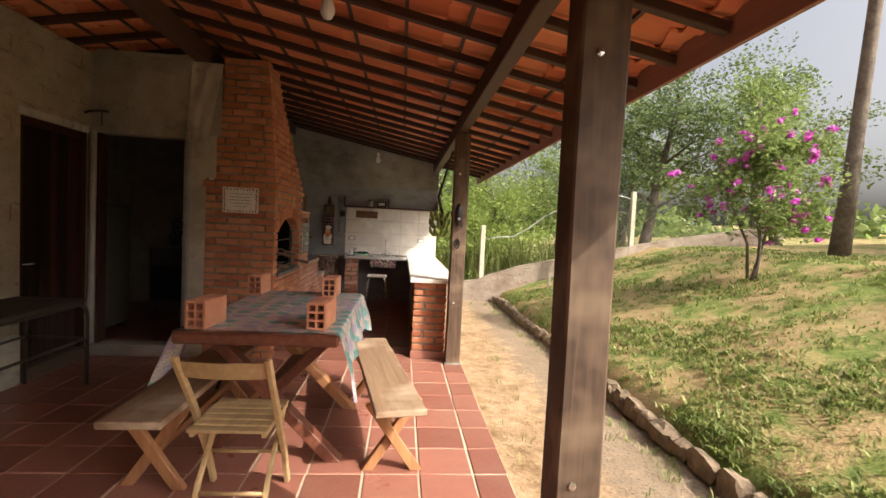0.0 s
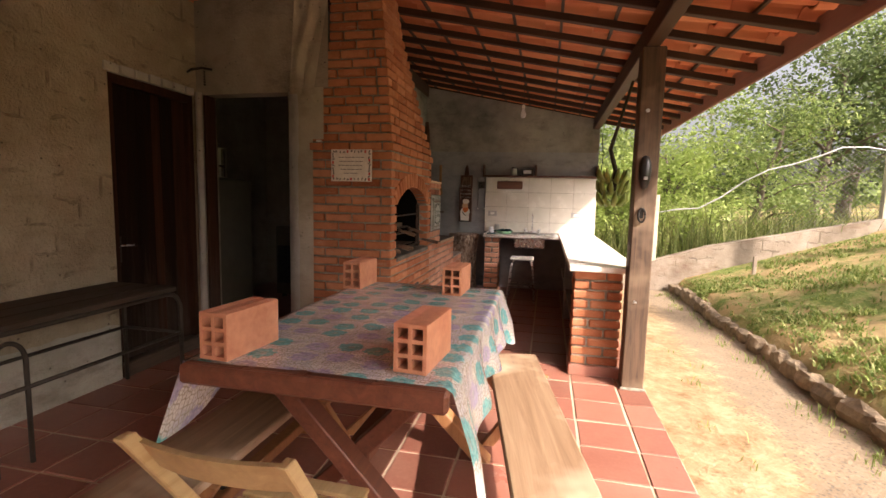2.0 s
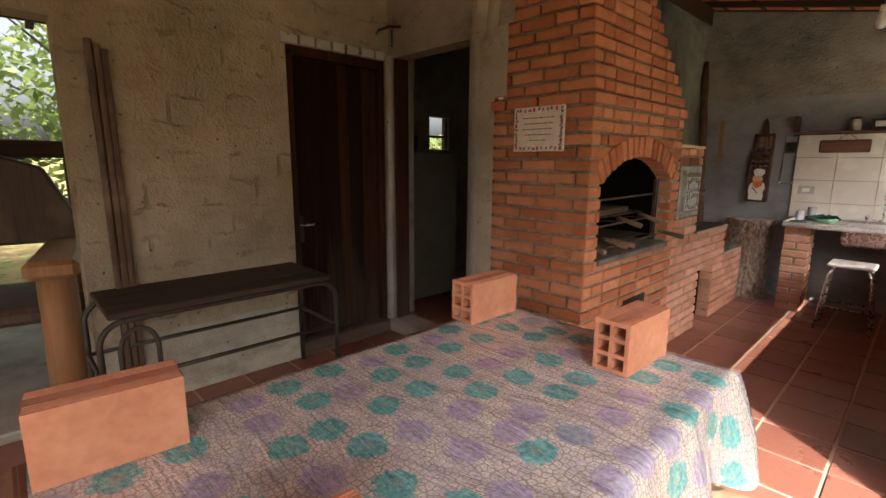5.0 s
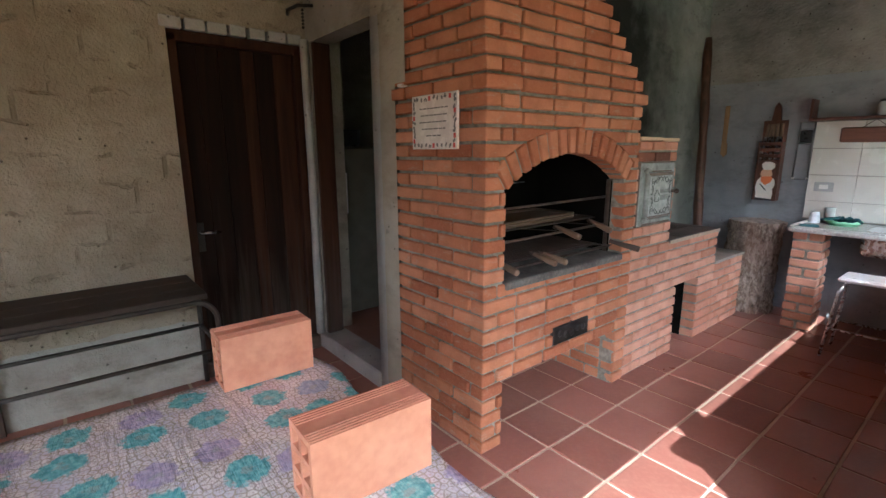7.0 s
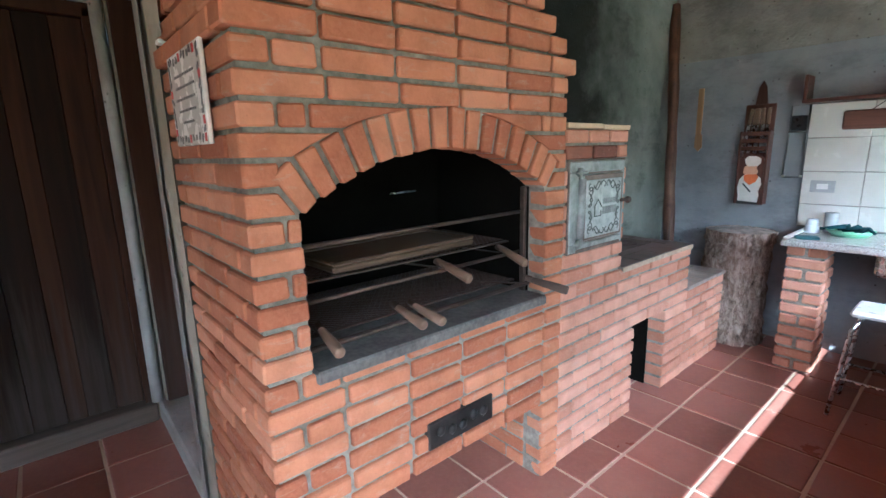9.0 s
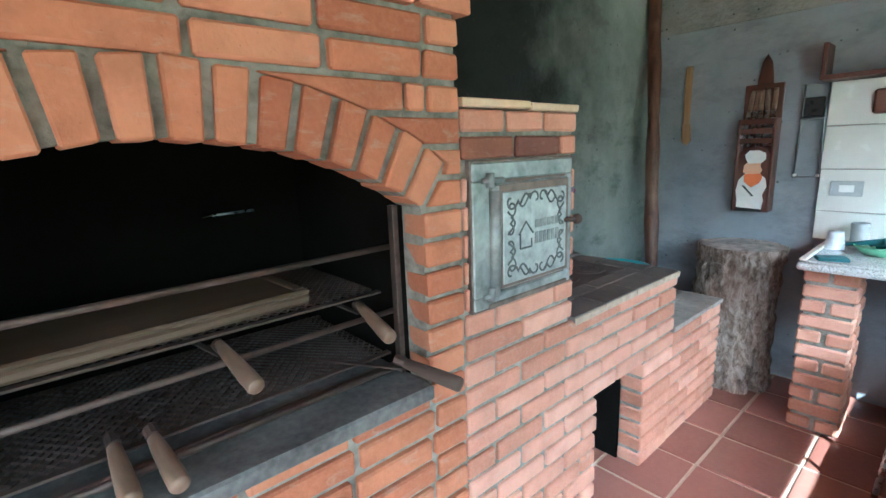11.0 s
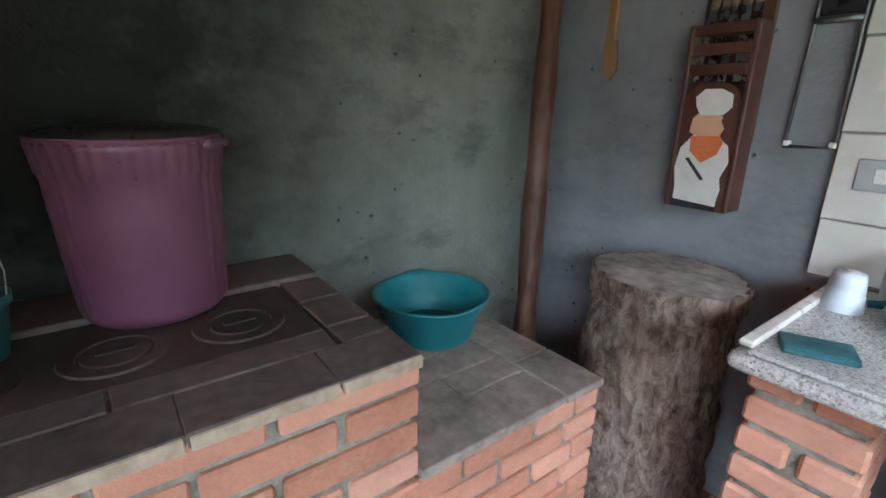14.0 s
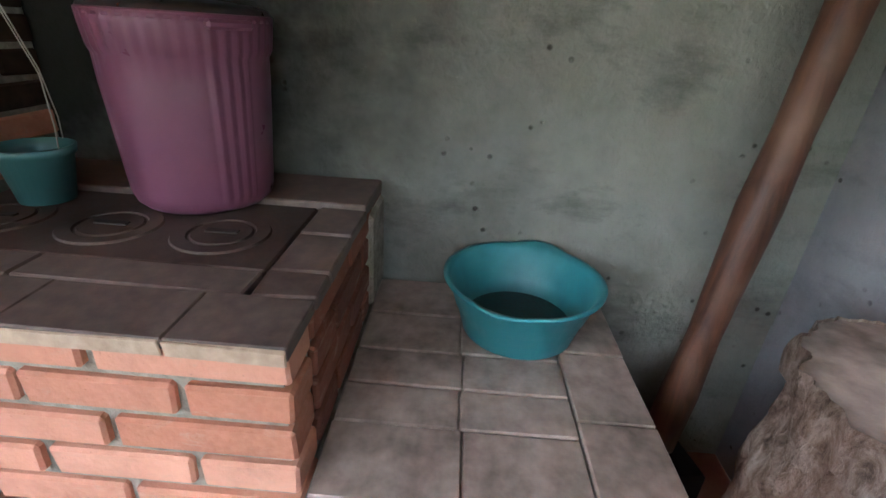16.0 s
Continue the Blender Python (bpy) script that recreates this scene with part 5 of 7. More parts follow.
def wood_stove():
    ob = thing("brick_stove", "brick wood stove with an iron hob plate", "wood stove", (0, 0, 0))
    rnd = random.Random(41)
    y0, y1, x0, x1 = 6.32, 7.112, BACK + 0.01, FRONT - 0.004
    bm = bmesh.new()
    box(bm, x0, x1 - 0.013, 6.487, y1 - 0.013, 7 * COURSE + 0.008, 12 * COURSE - 0.02)
    box(bm, x0, x1 - 0.013, 6.858, y1 - 0.013, 0.0, 7 * COURSE + 0.008)
    box(bm, x0 - 0.004, x0 + 0.01, 6.487, 6.858, 0.0, 7 * COURSE + 0.01)
    tagged(part("mortar", bm, MORTAR, ob), "", "", "", "stuff")
    # Black boxes line the side, top and back of the wood hole.
    part("fire_hole", boxed(x0, x1 - 0.102, 6.846, 6.8575, 0.0, 7 * COURSE + 0.006, 0), SOOT_SHADE, ob, "black side of the wood hole")
    part("fire_hole", boxed(x0, x1 - 0.102, 6.50, 6.846, 7 * COURSE, 7 * COURSE + 0.007, 0), SOOT_SHADE, ob)
    part("fire_hole", boxed(x0 - 0.002, x0 + 0.016, 6.50, 6.846, 0.0, 7 * COURSE, 0), SOOT_SHADE, ob)
    for k in range(12):
        if k < 7:
            for u, v in split(6.85, y1, k % 2):
                piece("brick", x1 - 0.10, x1, u, v, k * COURSE + JOINT / 2, (k + 1) * COURSE - JOINT / 2, BRICK_PALE, ob, 0.005, 0.002, rnd)
        else:
            ring_course(ob, x0, x1, 5.852, y1, k * COURSE, k, rnd, BRICK_PALE, (), False, False)
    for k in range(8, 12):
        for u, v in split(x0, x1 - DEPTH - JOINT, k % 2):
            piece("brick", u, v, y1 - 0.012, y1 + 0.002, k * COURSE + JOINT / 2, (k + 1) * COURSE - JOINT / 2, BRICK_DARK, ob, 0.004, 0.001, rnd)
    part("side_patch", boxed(x0 + 0.004, x0 + 0.16, y1 - 0.010, y1 + 0.012, 0.566, 0.80, 0.008), MORTAR, ob, "rough grey mortar patch on the stove's side")
    # clay slabs round the hob
    t0, t1 = 12 * COURSE - 0.018, 12 * COURSE + 0.004
    py0, py1, px0, px1 = 6.36, 7.012, -1.70, -1.415
    ys = [6.324, 6.52, 6.74, 6.96, y1 + 0.004]
    for a, b in zip(ys, ys[1:]):
        piece("slab", -1.335, x1 + 0.004, a + 0.0008, b - 0.0008, t0, t1, STOVE_SLAB, ob, 0.002, 0.0006, rnd)
    for a, b in ((6.324, 6.66), (6.664, 7.01)):
        piece("slab", px1 + 0.003, -1.339, a, b, t0, t1, STOVE_SLAB, ob, 0.003, 0.001, rnd)
    for a, b in ((px1 + 0.001, -1.339), (-1.56, px1 - 0.003), (px0, -1.563)):
        piece("slab", a, b, py1 + 0.006, y1 + 0.004, t0, t1, STOVE_SLAB, ob, 0.003, 0.001, rnd)
    piece("slab", x0, px0 - 0.004, 6.324, 6.72, t0, t1 + 0.008, STOVE_SLAB, ob, 0.003, 0.001, rnd)
    piece("slab", x0, px0 - 0.004, 6.724, y1 + 0.004, t0, t1 + 0.010, STOVE_SLAB, ob, 0.003, 0.001, rnd)
    for a, b in zip(ys, ys[1:]):
        piece("slab_edge", x1 + 0.0042, x1 + 0.010, a + 0.003, b - 0.003, t0 - 0.004, t1 - 0.003, TAN_EDGE, ob, 0.0015, 0.001, rnd)
    plate = part("hob_plate", boxed(px0, px1, py0, py1, t0, t1 - 0.003, 0.003), STOVE_IRON, ob, "cast iron hob plate")
    for y in (6.47, 6.68, 6.885):
        bm = bmesh.new()
        lathe(bm, [(0.0, t1 + 0.001), (0.052, t1 + 0.001), (0.055, t1 - 0.003), (0.058, t1 - 0.003), (0.060, t1 + 0.001), (0.084, t1 + 0.001), (0.087, t1 - 0.004)], 36, -1.535, y)
        part("hob_ring", bm, STOVE_IRON, plate, "round cast iron hob lid")
        part("lid_slot", boxed(-1.545, -1.53, y - 0.03, y + 0.03, t1, t1 + 0.004, 0.001), IRON, plate)
    # low shelf beside it
    b = thing("brick_ledge", "low brick ledge topped with worn clay slabs", "ledge", (0, 0, 0))
    y2 = 7.69
    bm = bmesh.new()
    box(bm, x0, x1 - 0.013, y1 - 0.005, y2 - 0.009, 0.0, 0.535)
    part("mortar", bm, MORTAR, b)
    for k in range(8):
        ring_course(b, x0, x1, y1 + 0.004, y2, k * COURSE * 0.985, k, rnd, BRICK_PALE, (), False, True)
    z0, z1 = 0.537, 0.560
    rows = [x0 + 0.004, -1.72, -1.58, -1.475, -1.375, x1 + 0.006]
    for i, (a, c) in enumerate(zip(rows, rows[1:])):
        cuts = [y1 + 0.006, 7.34 if i % 2 else 7.345, 7.55]
        for u, v in zip(cuts, cuts[1:]):
            piece("slab", a + 0.002, c - 0.002, u + 0.0015, v - 0.0015, z0, z1, WORN_SLAB, b, 0.003, 0.001, rnd)
    for a, c in ((x0 + 0.004, -1.62), (-1.616, -1.42), (-1.416, x1 + 0.008)):
        piece("slab", a, c, 7.553, y2 + 0.006, z0, z1, WORN_SLAB, b, 0.003, 0.001, rnd)


WORN_SLAB = grainy("worn brown clay slab", (0.125, 0.10, 0.082), (0.38, 0.32, 0.272), 26, 0.45, 0, 0.35, 0.002, 5)


# ---- counters ----
def pier(ob, x0, x1, y0, y1, z1, rnd, material, z0=0.0):
    """A slim brick pier: a whole brick and two halves in turn on its face."""
    bm = bmesh.new()
    box(bm, x0 + 0.012, x1 - 0.012, y0 + 0.012, y1 - 0.004, z0, z1)
    part("mortar", bm, MORTAR, ob)
    n = int(round((z1 - z0) / 0.0705))
    h = (z1 - z0) / n
    for k in range(n):
        a, b = z0 + k * h + 0.008, z0 + (k + 1) * h - 0.008
        mid = (x0 + x1) / 2
        spans = [(x0, x1)] if k % 2 else [(x0, mid - 0.008), (mid + 0.008, x1)]
        if x1 - x0 > 0.3:
            q = (x1 - x0) / 3
            spans = [(x0, x0 + q * 2 - 0.008), (x0 + q * 2 + 0.008, x1)] if k % 2 else [(x0, x0 + q - 0.008), (x0 + q + 0.008, x1)]
        for u, v in spans:
            piece("brick", u, v, y0, y0 + 0.10, a, b, material, ob, 0.007, 0.003, rnd)
        y = y0 + 0.114
        while y < y1 - 0.04:
            e = min(y + 0.2, y1)
            for u, v in ((x0, x0 + 0.08), (x1 - 0.08, x1)):
                piece("brick", u, v, y, e, a, b, material, ob, 0.007, 0.003, rnd)
            y = e + 0.014


def counters():
    rnd = random.Random(51)
    s = thing("sink_counter", "speckled granite sink counter on a brick pier", "counter", (0, 0, 0))
    bm = bmesh.new()
    box(bm, -0.915, 0.10, 7.585, END - 0.001, 0.785, 0.822)
    part("worktop", soft(bm, 0.017, 3), GRANITE, s, "speckled grey granite slab")
    part("lip", boxed(-0.912, -0.885, 7.62, END - 0.004, 0.822, 0.836, 0.004), SLAB_WHITE, s)
    part("lip", boxed(-0.885, 0.10, 7.592, 7.612, 0.822, 0.832, 0.004), GRANITE, s)
    part("basin", boxed(-0.50, -0.08, 7.72, 8.06, 0.64, 0.824, 0.02), STEEL, s, "stainless sink bowl rim")
    part("bowl", boxed(-0.475, -0.105, 7.745, 8.035, 0.70, 0.8255, 0.0), GREY_PLASTIC, s)
    pier(s, -0.895, -0.70, 7.665, 7.90, 0.785, rnd, BRICK_PALE)
    part("back_panel", boxed(-0.70, 0.2, END - 0.03, END - 0.002, 0.0, 0.78, 0), PLASTER_END, s)
    f = thing("sink_tap", "tall chromed kitchen tap at the sink", "tap", (-0.27, 8.10, 0.822))
    bm = bmesh.new()
    tube(bm, [(-0.10, 0, 0.0), (-0.10, 0, 0.03), (0.10, 0, 0.03), (0.10, 0, 0.0)], 0.011, 8)
    part("body", bm, STEEL, f, "", True)
    part("spout", tube(bmesh.new(), [(0, 0, 0.03), (0, 0, 0.24), (0, -0.03, 0.275), (0, -0.10, 0.28), (0, -0.13, 0.255), (0, -0.13, 0.23)], 0.009, 8), STEEL, f, "", True)
    for x in (-0.10, 0.10):
        part("knob", lathe(bmesh.new(), [(0.0, 0.075), (0.02, 0.07), (0.022, 0.045), (0.008, 0.03)], 10, x, 0), STEEL, f, "", True)
    # the long arm towards the porch's edge
    a = thing("brick_counter", "long brick counter with a white stone top", "counter", (0, 0, 0))
    bm = bmesh.new()
    box(bm, 0.105, 0.60, 4.735, END - 0.002, 0.79, 0.833)
    part("worktop", soft(bm, 0.006), SLAB_WHITE, a, "white stone worktop with stained edge")
    pier(a, 0.148, 0.492, 4.805, 5.05, 0.79, rnd, BRICK, 0.075)
    part("plinth", boxed(0.135, 0.505, 4.78, 5.10, 0.0, 0.075, 0.006), FLOOR_TILE, a)
    bm = bmesh.new()
    box(bm, 0.40, 0.50, 5.05, END - 0.002, 0.0, 0.79)
    part("outer_wall", bm, PLASTER_B, a, "rendered outer wall of the counter")
    part("mid_pier", boxed(0.15, 0.40, 6.5, 6.62, 0.0, 0.79, 0.006), PLASTER_END, a)
    part("shelf", boxed(0.16, 0.40, 5.05, END - 0.01, 0.30, 0.335, 0.004), CONCRETE, a)
    # white wall tiles behind the sink
    p = tagged(new("tile_panel"), "white ceramic wall tiles above the sink", "wall tiles", "", "structure")
    part("grout", boxed(-0.975, 0.598, END - 0.012, END - 0.001, 0.825, 1.625, 0), GROUT_DARK, p)
    tx = 0.315
    for i in range(5):
        for j in range(4):
            u0, u1 = -0.973 + i * tx, min(-0.973 + (i + 1) * tx - 0.004, 0.597)
            v1, v0 = 1.624 - j * 0.215, max(1.624 - (j + 1) * 0.215 + 0.004, 0.834)
            piece("tile", u0, u1, END - 0.021, END - 0.009, v0, v1, TILE_WHITE, p, 0.002, 0.0006, rnd)
    for x in (-0.86, 0.33):
        o = thing("wall_socket", "grey double socket set in the wall tiles", "socket", (x, END - 0.021, 1.10), 0, "sockets")
        part("plate", boxed(-0.065, 0.065, -0.010, 0.0, -0.038, 0.038, 0.003), GREY_PLASTIC, o)
        part("insert", boxed(-0.03, 0.03, -0.013, -0.009, -0.018, 0.018, 0.002), WHITE_FLAT, o)
    # shelf plank above the tiles and what stands on it
    sh = thing("wall_shelf", "thin dark plank shelf with upright end boards", "shelf", (0, 0, 0))
    part("plank", boxed(-1.0, 0.60, END - 0.16, END - 0.002, 1.628, 1.650, 0.003), WOOD_RACK, sh)
    for x0, x1 in ((-1.0, -0.98), (-0.262, -0.238), (0.575, 0.598)):
        part("end_board", boxed(x0, x1, END - 0.15, END - 0.003, 1.650, 1.80, 0.003), WOOD_RACK, sh)
    r = thing("small_radio", "small grey box with a pale front on the shelf", "radio", (-0.37, END - 0.09, 1.650))
    part("case", boxed(-0.08, 0.08, -0.04, 0.04, 0.0, 0.095, 0.006), BLACK_PLASTIC, r)
    part("front", boxed(-0.055, 0.055, -0.046, -0.039, 0.028, 0.075, 0.003), CUP, r, "pale front panel")
    g = thing("glass_jar", "cloudy grey jar on the shelf", "jar", (-0.56, END - 0.09, 1.650))
    part("body", lathe(bmesh.new(), [(0.0, 0.0), (0.04, 0.0), (0.042, 0.08), (0.032, 0.10)], 18), GREY_PLASTIC, g, "", True)
    part("lid", lathe(bmesh.new(), [(0.034, 0.10), (0.034, 0.118), (0.0, 0.120)], 18), BLACK_PLASTIC, g, "", True)
    rb = thing("hanging_board", "reddish wooden board hung on the wall tiles", "cutting board", (-0.62, END - 0.022, 1.515))
    bm = boxed(-0.185, 0.185, -0.020, 0.0, -0.058, 0.058, 0.018)
    part("board", bm, WOOD_RACKH, rb)
    part("string", tube(bmesh.new(), [(-0.06, -0.012, 0.05), (0.02, -0.015, 0.115), (0.10, -0.012, 0.05)], 0.003, 5), RUST, rb)
    # things on the sink counter
    for i, (x, y) in enumerate(((-0.850, 7.995), (-0.775, 8.09))):
        c = thing("cup", "frosted plastic cup upside down on the counter" if i == 0 else "tall cloudy grey drinking glass on the counter", "cup", (x, y, 0.822), 0, "cups")
        part("body", lathe(bmesh.new(), [(0.040, 0.0), (0.031, 0.080), (0.028, 0.086), (0.0, 0.087)] if i == 0 else [(0.034, 0.0), (0.037, 0.12), (0.035, 0.121), (0.032, 0.01), (0.0, 0.01)], 22), CUP if i == 0 else GREY_PLASTIC, c, "", True)
    sp = thing("sponge", "dark teal scouring sponge on the granite", "sponge", (-0.812, 7.705, 0.822), 24)
    bm = boxed(-0.058, 0.058, -0.034, 0.034, 0.0, 0.011, 0.004)
    part("foam", bm, SPONGE, sp)
    bm = boxed(-0.059, 0.056, -0.035, 0.033, 0.0112, 0.017, 0.003)
    for v in bm.verts:
        v.co.z += 0.004 * noise.noise((v.co.x * 30, v.co.y * 30, 1))
    part("scouring_layer", bm, SPONGE, sp, "dark fibrous scouring layer")
    di = thing("dish", "pale green plastic dish with a wrung cloth", "dish", (-0.66, 7.98, 0.822))
    part("dish", lathe(bmesh.new(), [(0.0, 0.008), (0.08, 0.008), (0.115, 0.034), (0.12, 0.036), (0.085, 0.0), (0.0, 0.0)], 26), GREEN_PLASTIC, di, "", True)
    bm = bmesh.new()
    rr = random.Random(6)
    for k in range(7):
        p0 = Vector((rr.uniform(-0.08, 0.08), rr.uniform(-0.06, 0.06), 0.03))
        tube(bm, [p0, p0 + Vector((rr.uniform(-0.06, 0.06), rr.uniform(-0.05, 0.05), 0.022)), p0 + Vector((rr.uniform(-0.1, 0.1), rr.uniform(-0.06, 0.06), 0.0))], [0.010, 0.014, 0.008], 7)
    part("cloth", bm, TEAL_DARK, di, "wrung dark green cloth", True)
    # stool under the sink
    st = thing("metal_stool", "white plastic stool seat on bent chromed legs", "stool", (-0.36, 7.36, 0.0))
    bm = boxed(-0.15, 0.15, -0.13, 0.13, 0.535, 0.565, 0.012)
    part("seat", bm, WHITE_PAINT, st)
    for x, y in ((-1, -1), (1, -1), (1, 1), (-1, 1)):
        part("leg", tube(bmesh.new(), [(x * 0.10, y * 0.09, 0.535), (x * 0.135, y * 0.115, 0.46), (x * 0.175, y * 0.15, 0.0)], 0.0095, 8), STEEL, st, "", True)
    part("ring", tube(bmesh.new(), [(0.15, 0.12, 0.2), (-0.15, 0.12, 0.2), (-0.15, -0.12, 0.2), (0.15, -0.12, 0.2), (0.15, 0.12, 0.2)], 0.007, 7), STEEL, st, "", True)


SPONGE = grainy("grey-teal sponge", (0.03, 0.085, 0.10), (0.065, 0.16, 0.18), 70, 0.9, 0, 0.8, 0.004, 12)
TEAL_FADED = grainy("faded teal plastic", (0.055, 0.15, 0.155), (0.085, 0.21, 0.21), 16, 0.5, 0, 0.1, 0.001, 4)
WIRE_PALE = grainy("pale twine wire", (0.26, 0.25, 0.22), (0.42, 0.40, 0.36), 40, 0.6, 0)
TEAL_DARK = grainy("dark teal fibre", (0.012, 0.055, 0.07), (0.03, 0.11, 0.12), 90, 0.9, 0, 0.6, 0.003)
WOOD_RACKH = wood("reddish board timber", (0.10, 0.04, 0.026), (0.19, 0.085, 0.055), 0, 0.5)


# ---- things round the stove ----
def stove_things():
    top = 12 * COURSE + 0.006
    b = thing("laundry_bin", "purple fluted plastic bin standing on the stove", "bin", (-1.718, 6.768, top))
    b.scale = (0.90, 0.90, 1.02)
    seg, prof = 168, [(0.0, 0.004), (0.134, 0.0), (0.147, 0.012), (0.151, 0.03), (0.165, 0.235), (0.166, 0.278), (0.171, 0.290), (0.176, 0.33), (0.180, 0.345), (0.172, 0.345), (0.168, 0.33), (0.128, 0.02), (0.0, 0.014)]
    loops = []
    for i, (r, z) in enumerate(prof):
        loop = []
        for k in range(seg):
            a = 2 * math.pi * k / seg
            fl = 0.0030 if k % 4 < 2 and (i in (6, 7) or (3 <= i <= 6 and math.cos(3 * a - 2.9) > 0.75)) else 0.0
            loop.append(((r + fl) * math.cos(a), (r + fl) * math.sin(a), z))
        loops.append(loop)
    bm = bmesh.new()
    rings(bm, loops, False)
    part("body", bm, PURPLE, b, "", True)
    rim = bmesh.new()
    lathe(rim, [(0.176, 0.337), (0.1795, 0.338), (0.1800, 0.347), (0.176, 0.350), (0.168, 0.347)], 48)
    part("rim", rim, PURPLE, b, "", True)
    for a in (0.97, 4.11):
        bm = boxed(0.168, 0.190, -0.046, 0.046, 0.326, 0.342, 0.005, pose(0, 0, 0, 0, 0, math.degrees(a)))
        part("grip", bm, PURPLE, b)
    bm = bmesh.new()
    lathe(bm, [(0.0, 0.372), (0.08, 0.371), (0.14, 0.366), (0.172, 0.358), (0.176, 0.350)], 40)
    part("lid", bm, BLACK_PLASTIC, b, "dark flat lid on the bin", True)
    n = thing("basin", "teal plastic wash basin on the brick ledge", "basin", (-1.695, 7.468, 0.562), -20)
    n.scale = (1.22, 1.22, 1.14)
    bm = bmesh.new()
    prof = [(0.0, 0.006), (0.095, 0.0), (0.104, 0.006), (0.118, 0.06), (0.121, 0.062), (0.136, 0.112), (0.146, 0.118), (0.147, 0.123), (0.139, 0.123), (0.132, 0.114), (0.113, 0.05), (0.098, 0.012), (0.0, 0.012)]
    loops = []
    for i, (r, z) in enumerate(prof):
        loop = []
        for k in range(48):
            a = 2 * math.pi * k / 48
            g = max(0.0, abs(math.cos(a)) - 0.93) / 0.07 if 6 <= i <= 8 else 0.0
            loop.append(((r + 0.014 * g) * math.cos(a), (r + 0.0) * math.sin(a), z + 0.004 * g))
        loops.append(loop)
    rings(bm, loops, False)
    part("bowl", bm, TEAL, n, "", True)
    w = bmesh.new()
    lathe(w, [(0.0, 0.022), (0.101, 0.022)], 36)
    part("residue", w, TEAL_DARK, n, "shallow dark water in the basin", True)
    p = thing("hanging_pot", "small teal plant pot with wire hangers", "plant pot", (-1.628, 6.487, top))
    bm = bmesh.new()
    lathe(bm, [(0.0, 0.0), (0.047, 0.0), (0.0625, 0.092), (0.067, 0.093), (0.069, 0.108), (0.064, 0.109), (0.060, 0.09), (0.046, 0.006), (0.0, 0.006)], 28)
    part("pot", bm, TEAL_FADED, p, "", True)
    for a in (1.35, 3.0, 5.7):
        c, s = math.cos(a), math.sin(a)
        pts = [(0.064 * c, 0.064 * s, 0.10), (0.066 * c, 0.070 * s, 0.15), (0.05 * c - 0.01, 0.062 * s - 0.005, 0.24), (0.02 * c - 0.03, 0.02 * s - 0.04, 0.38), (-0.05, -0.06, 0.47)]
        part("wire", tube(bmesh.new(), pts, 0.0013, 5), WIRE_PALE, p, "", True)
    # chopping log
    lg = thing("tree_log", "upright sawn log with rough flaking bark", "log", (-1.246, 7.985, 0.0))
    lg.scale = (1.10, 1.12, 1.028)
    bm = bmesh.new()
    loops = []
    for j in range(64):
        z = 0.775 * j / 63
        loop = []
        for k in range(96):
            a = 2 * math.pi * k / 96
            nn = 0.022 * abs(noise.noise((math.cos(a) * 9, math.sin(a) * 9, z * 11))) + noise.noise((math.cos(a) * 1.3, math.sin(a) * 1.3, z * 1.5)) * 0.024 + noise.noise((math.cos(a) * 6, math.sin(a) * 6, z * 7)) * 0.014
            r = 0.164 + 0.012 * (1 - z / 0.775) ** 2 + nn - 0.035 * math.exp(-((a - 5.6) / 0.16) ** 2) * max(0.0, 1 - z / 0.16) + (0.012 if z > 0.70 else 0)
            loop.append((r * math.cos(a) * 1.06, r * math.sin(a) * 0.94, z))
        loops.append(loop)
    rings(bm, loops, False)
    part("bark", bm, BARK, lg, "", True)
    bm = bmesh.new()
    c = bm.verts.new((0, 0, 0.777))
    inner = [bm.verts.new((p[0] * 0.55, p[1] * 0.55, 0.779 + 0.006 * noise.noise((p[0] * 20, p[1] * 20, 0)))) for p in loops[-1]]
    outer = [bm.verts.new((p[0] * 0.985, p[1] * 0.985, 0.771)) for p in loops[-1]]
    for k in range(96):
        j = (k + 1) % 96
        bm.faces.new((c, inner[k], inner[j]))
        bm.faces.new((inner[k], outer[k], outer[j], inner[j]))
    part("cut_face", bm, LOG_TOP, lg, "grey weathered cut face", True)
    # round pole in the corner
    po = thing("round_pole", "peeled round timber pole leaning in the corner", "pole", (0, 0, 0))
    pts = [(-1.668 - 0.01520 * i + 0.003 * math.sin(i * 0.9), 7.859 + 0.0200 * i + 0.002 * math.cos(i * 1.1), 0.27 + 2.15 * i / 14) for i in range(15)]
    part("shaft", tube(bmesh.new(), pts, [0.041 + 0.004 * math.sin(i * 2.1) + 0.002 * math.sin(i * 5.3) - 0.0003 * i for i in range(15)], 14), WOOD_POLE, po, "", True)
    # Added support for the pole; its black stands in for the corner's shadow.
    cb = thing("concrete_block", "added block under the foot of the pole, coloured black as shade", "block", (-1.645, 7.86, 0.0), 12)
    part("block", boxed(-0.09, 0.09, -0.07, 0.07, 0.0, 0.27, 0.008), SOOT_SHADE, cb)
    # knife rack
    k = thing("knife_rack", "dark wooden knife rack with a painted cook figure", "knife rack", (-1.262, END - 0.002, 0.962))
    k.scale = (1.22, 1.0, 1.15)
    part("back", boxed(-0.075, 0.075, -0.012, 0.0, 0.0, 0.60, 0.003), WOOD_RACK, k)
    bm = bmesh.new()
    prism(bm, [(-0.03, 0.60), (0.03, 0.60), (0.018, 0.70), (0.0, 0.735), (-0.018, 0.70)], -0.012, 0.0, 1)
    part("crest", bm, WOOD_RACK, k)
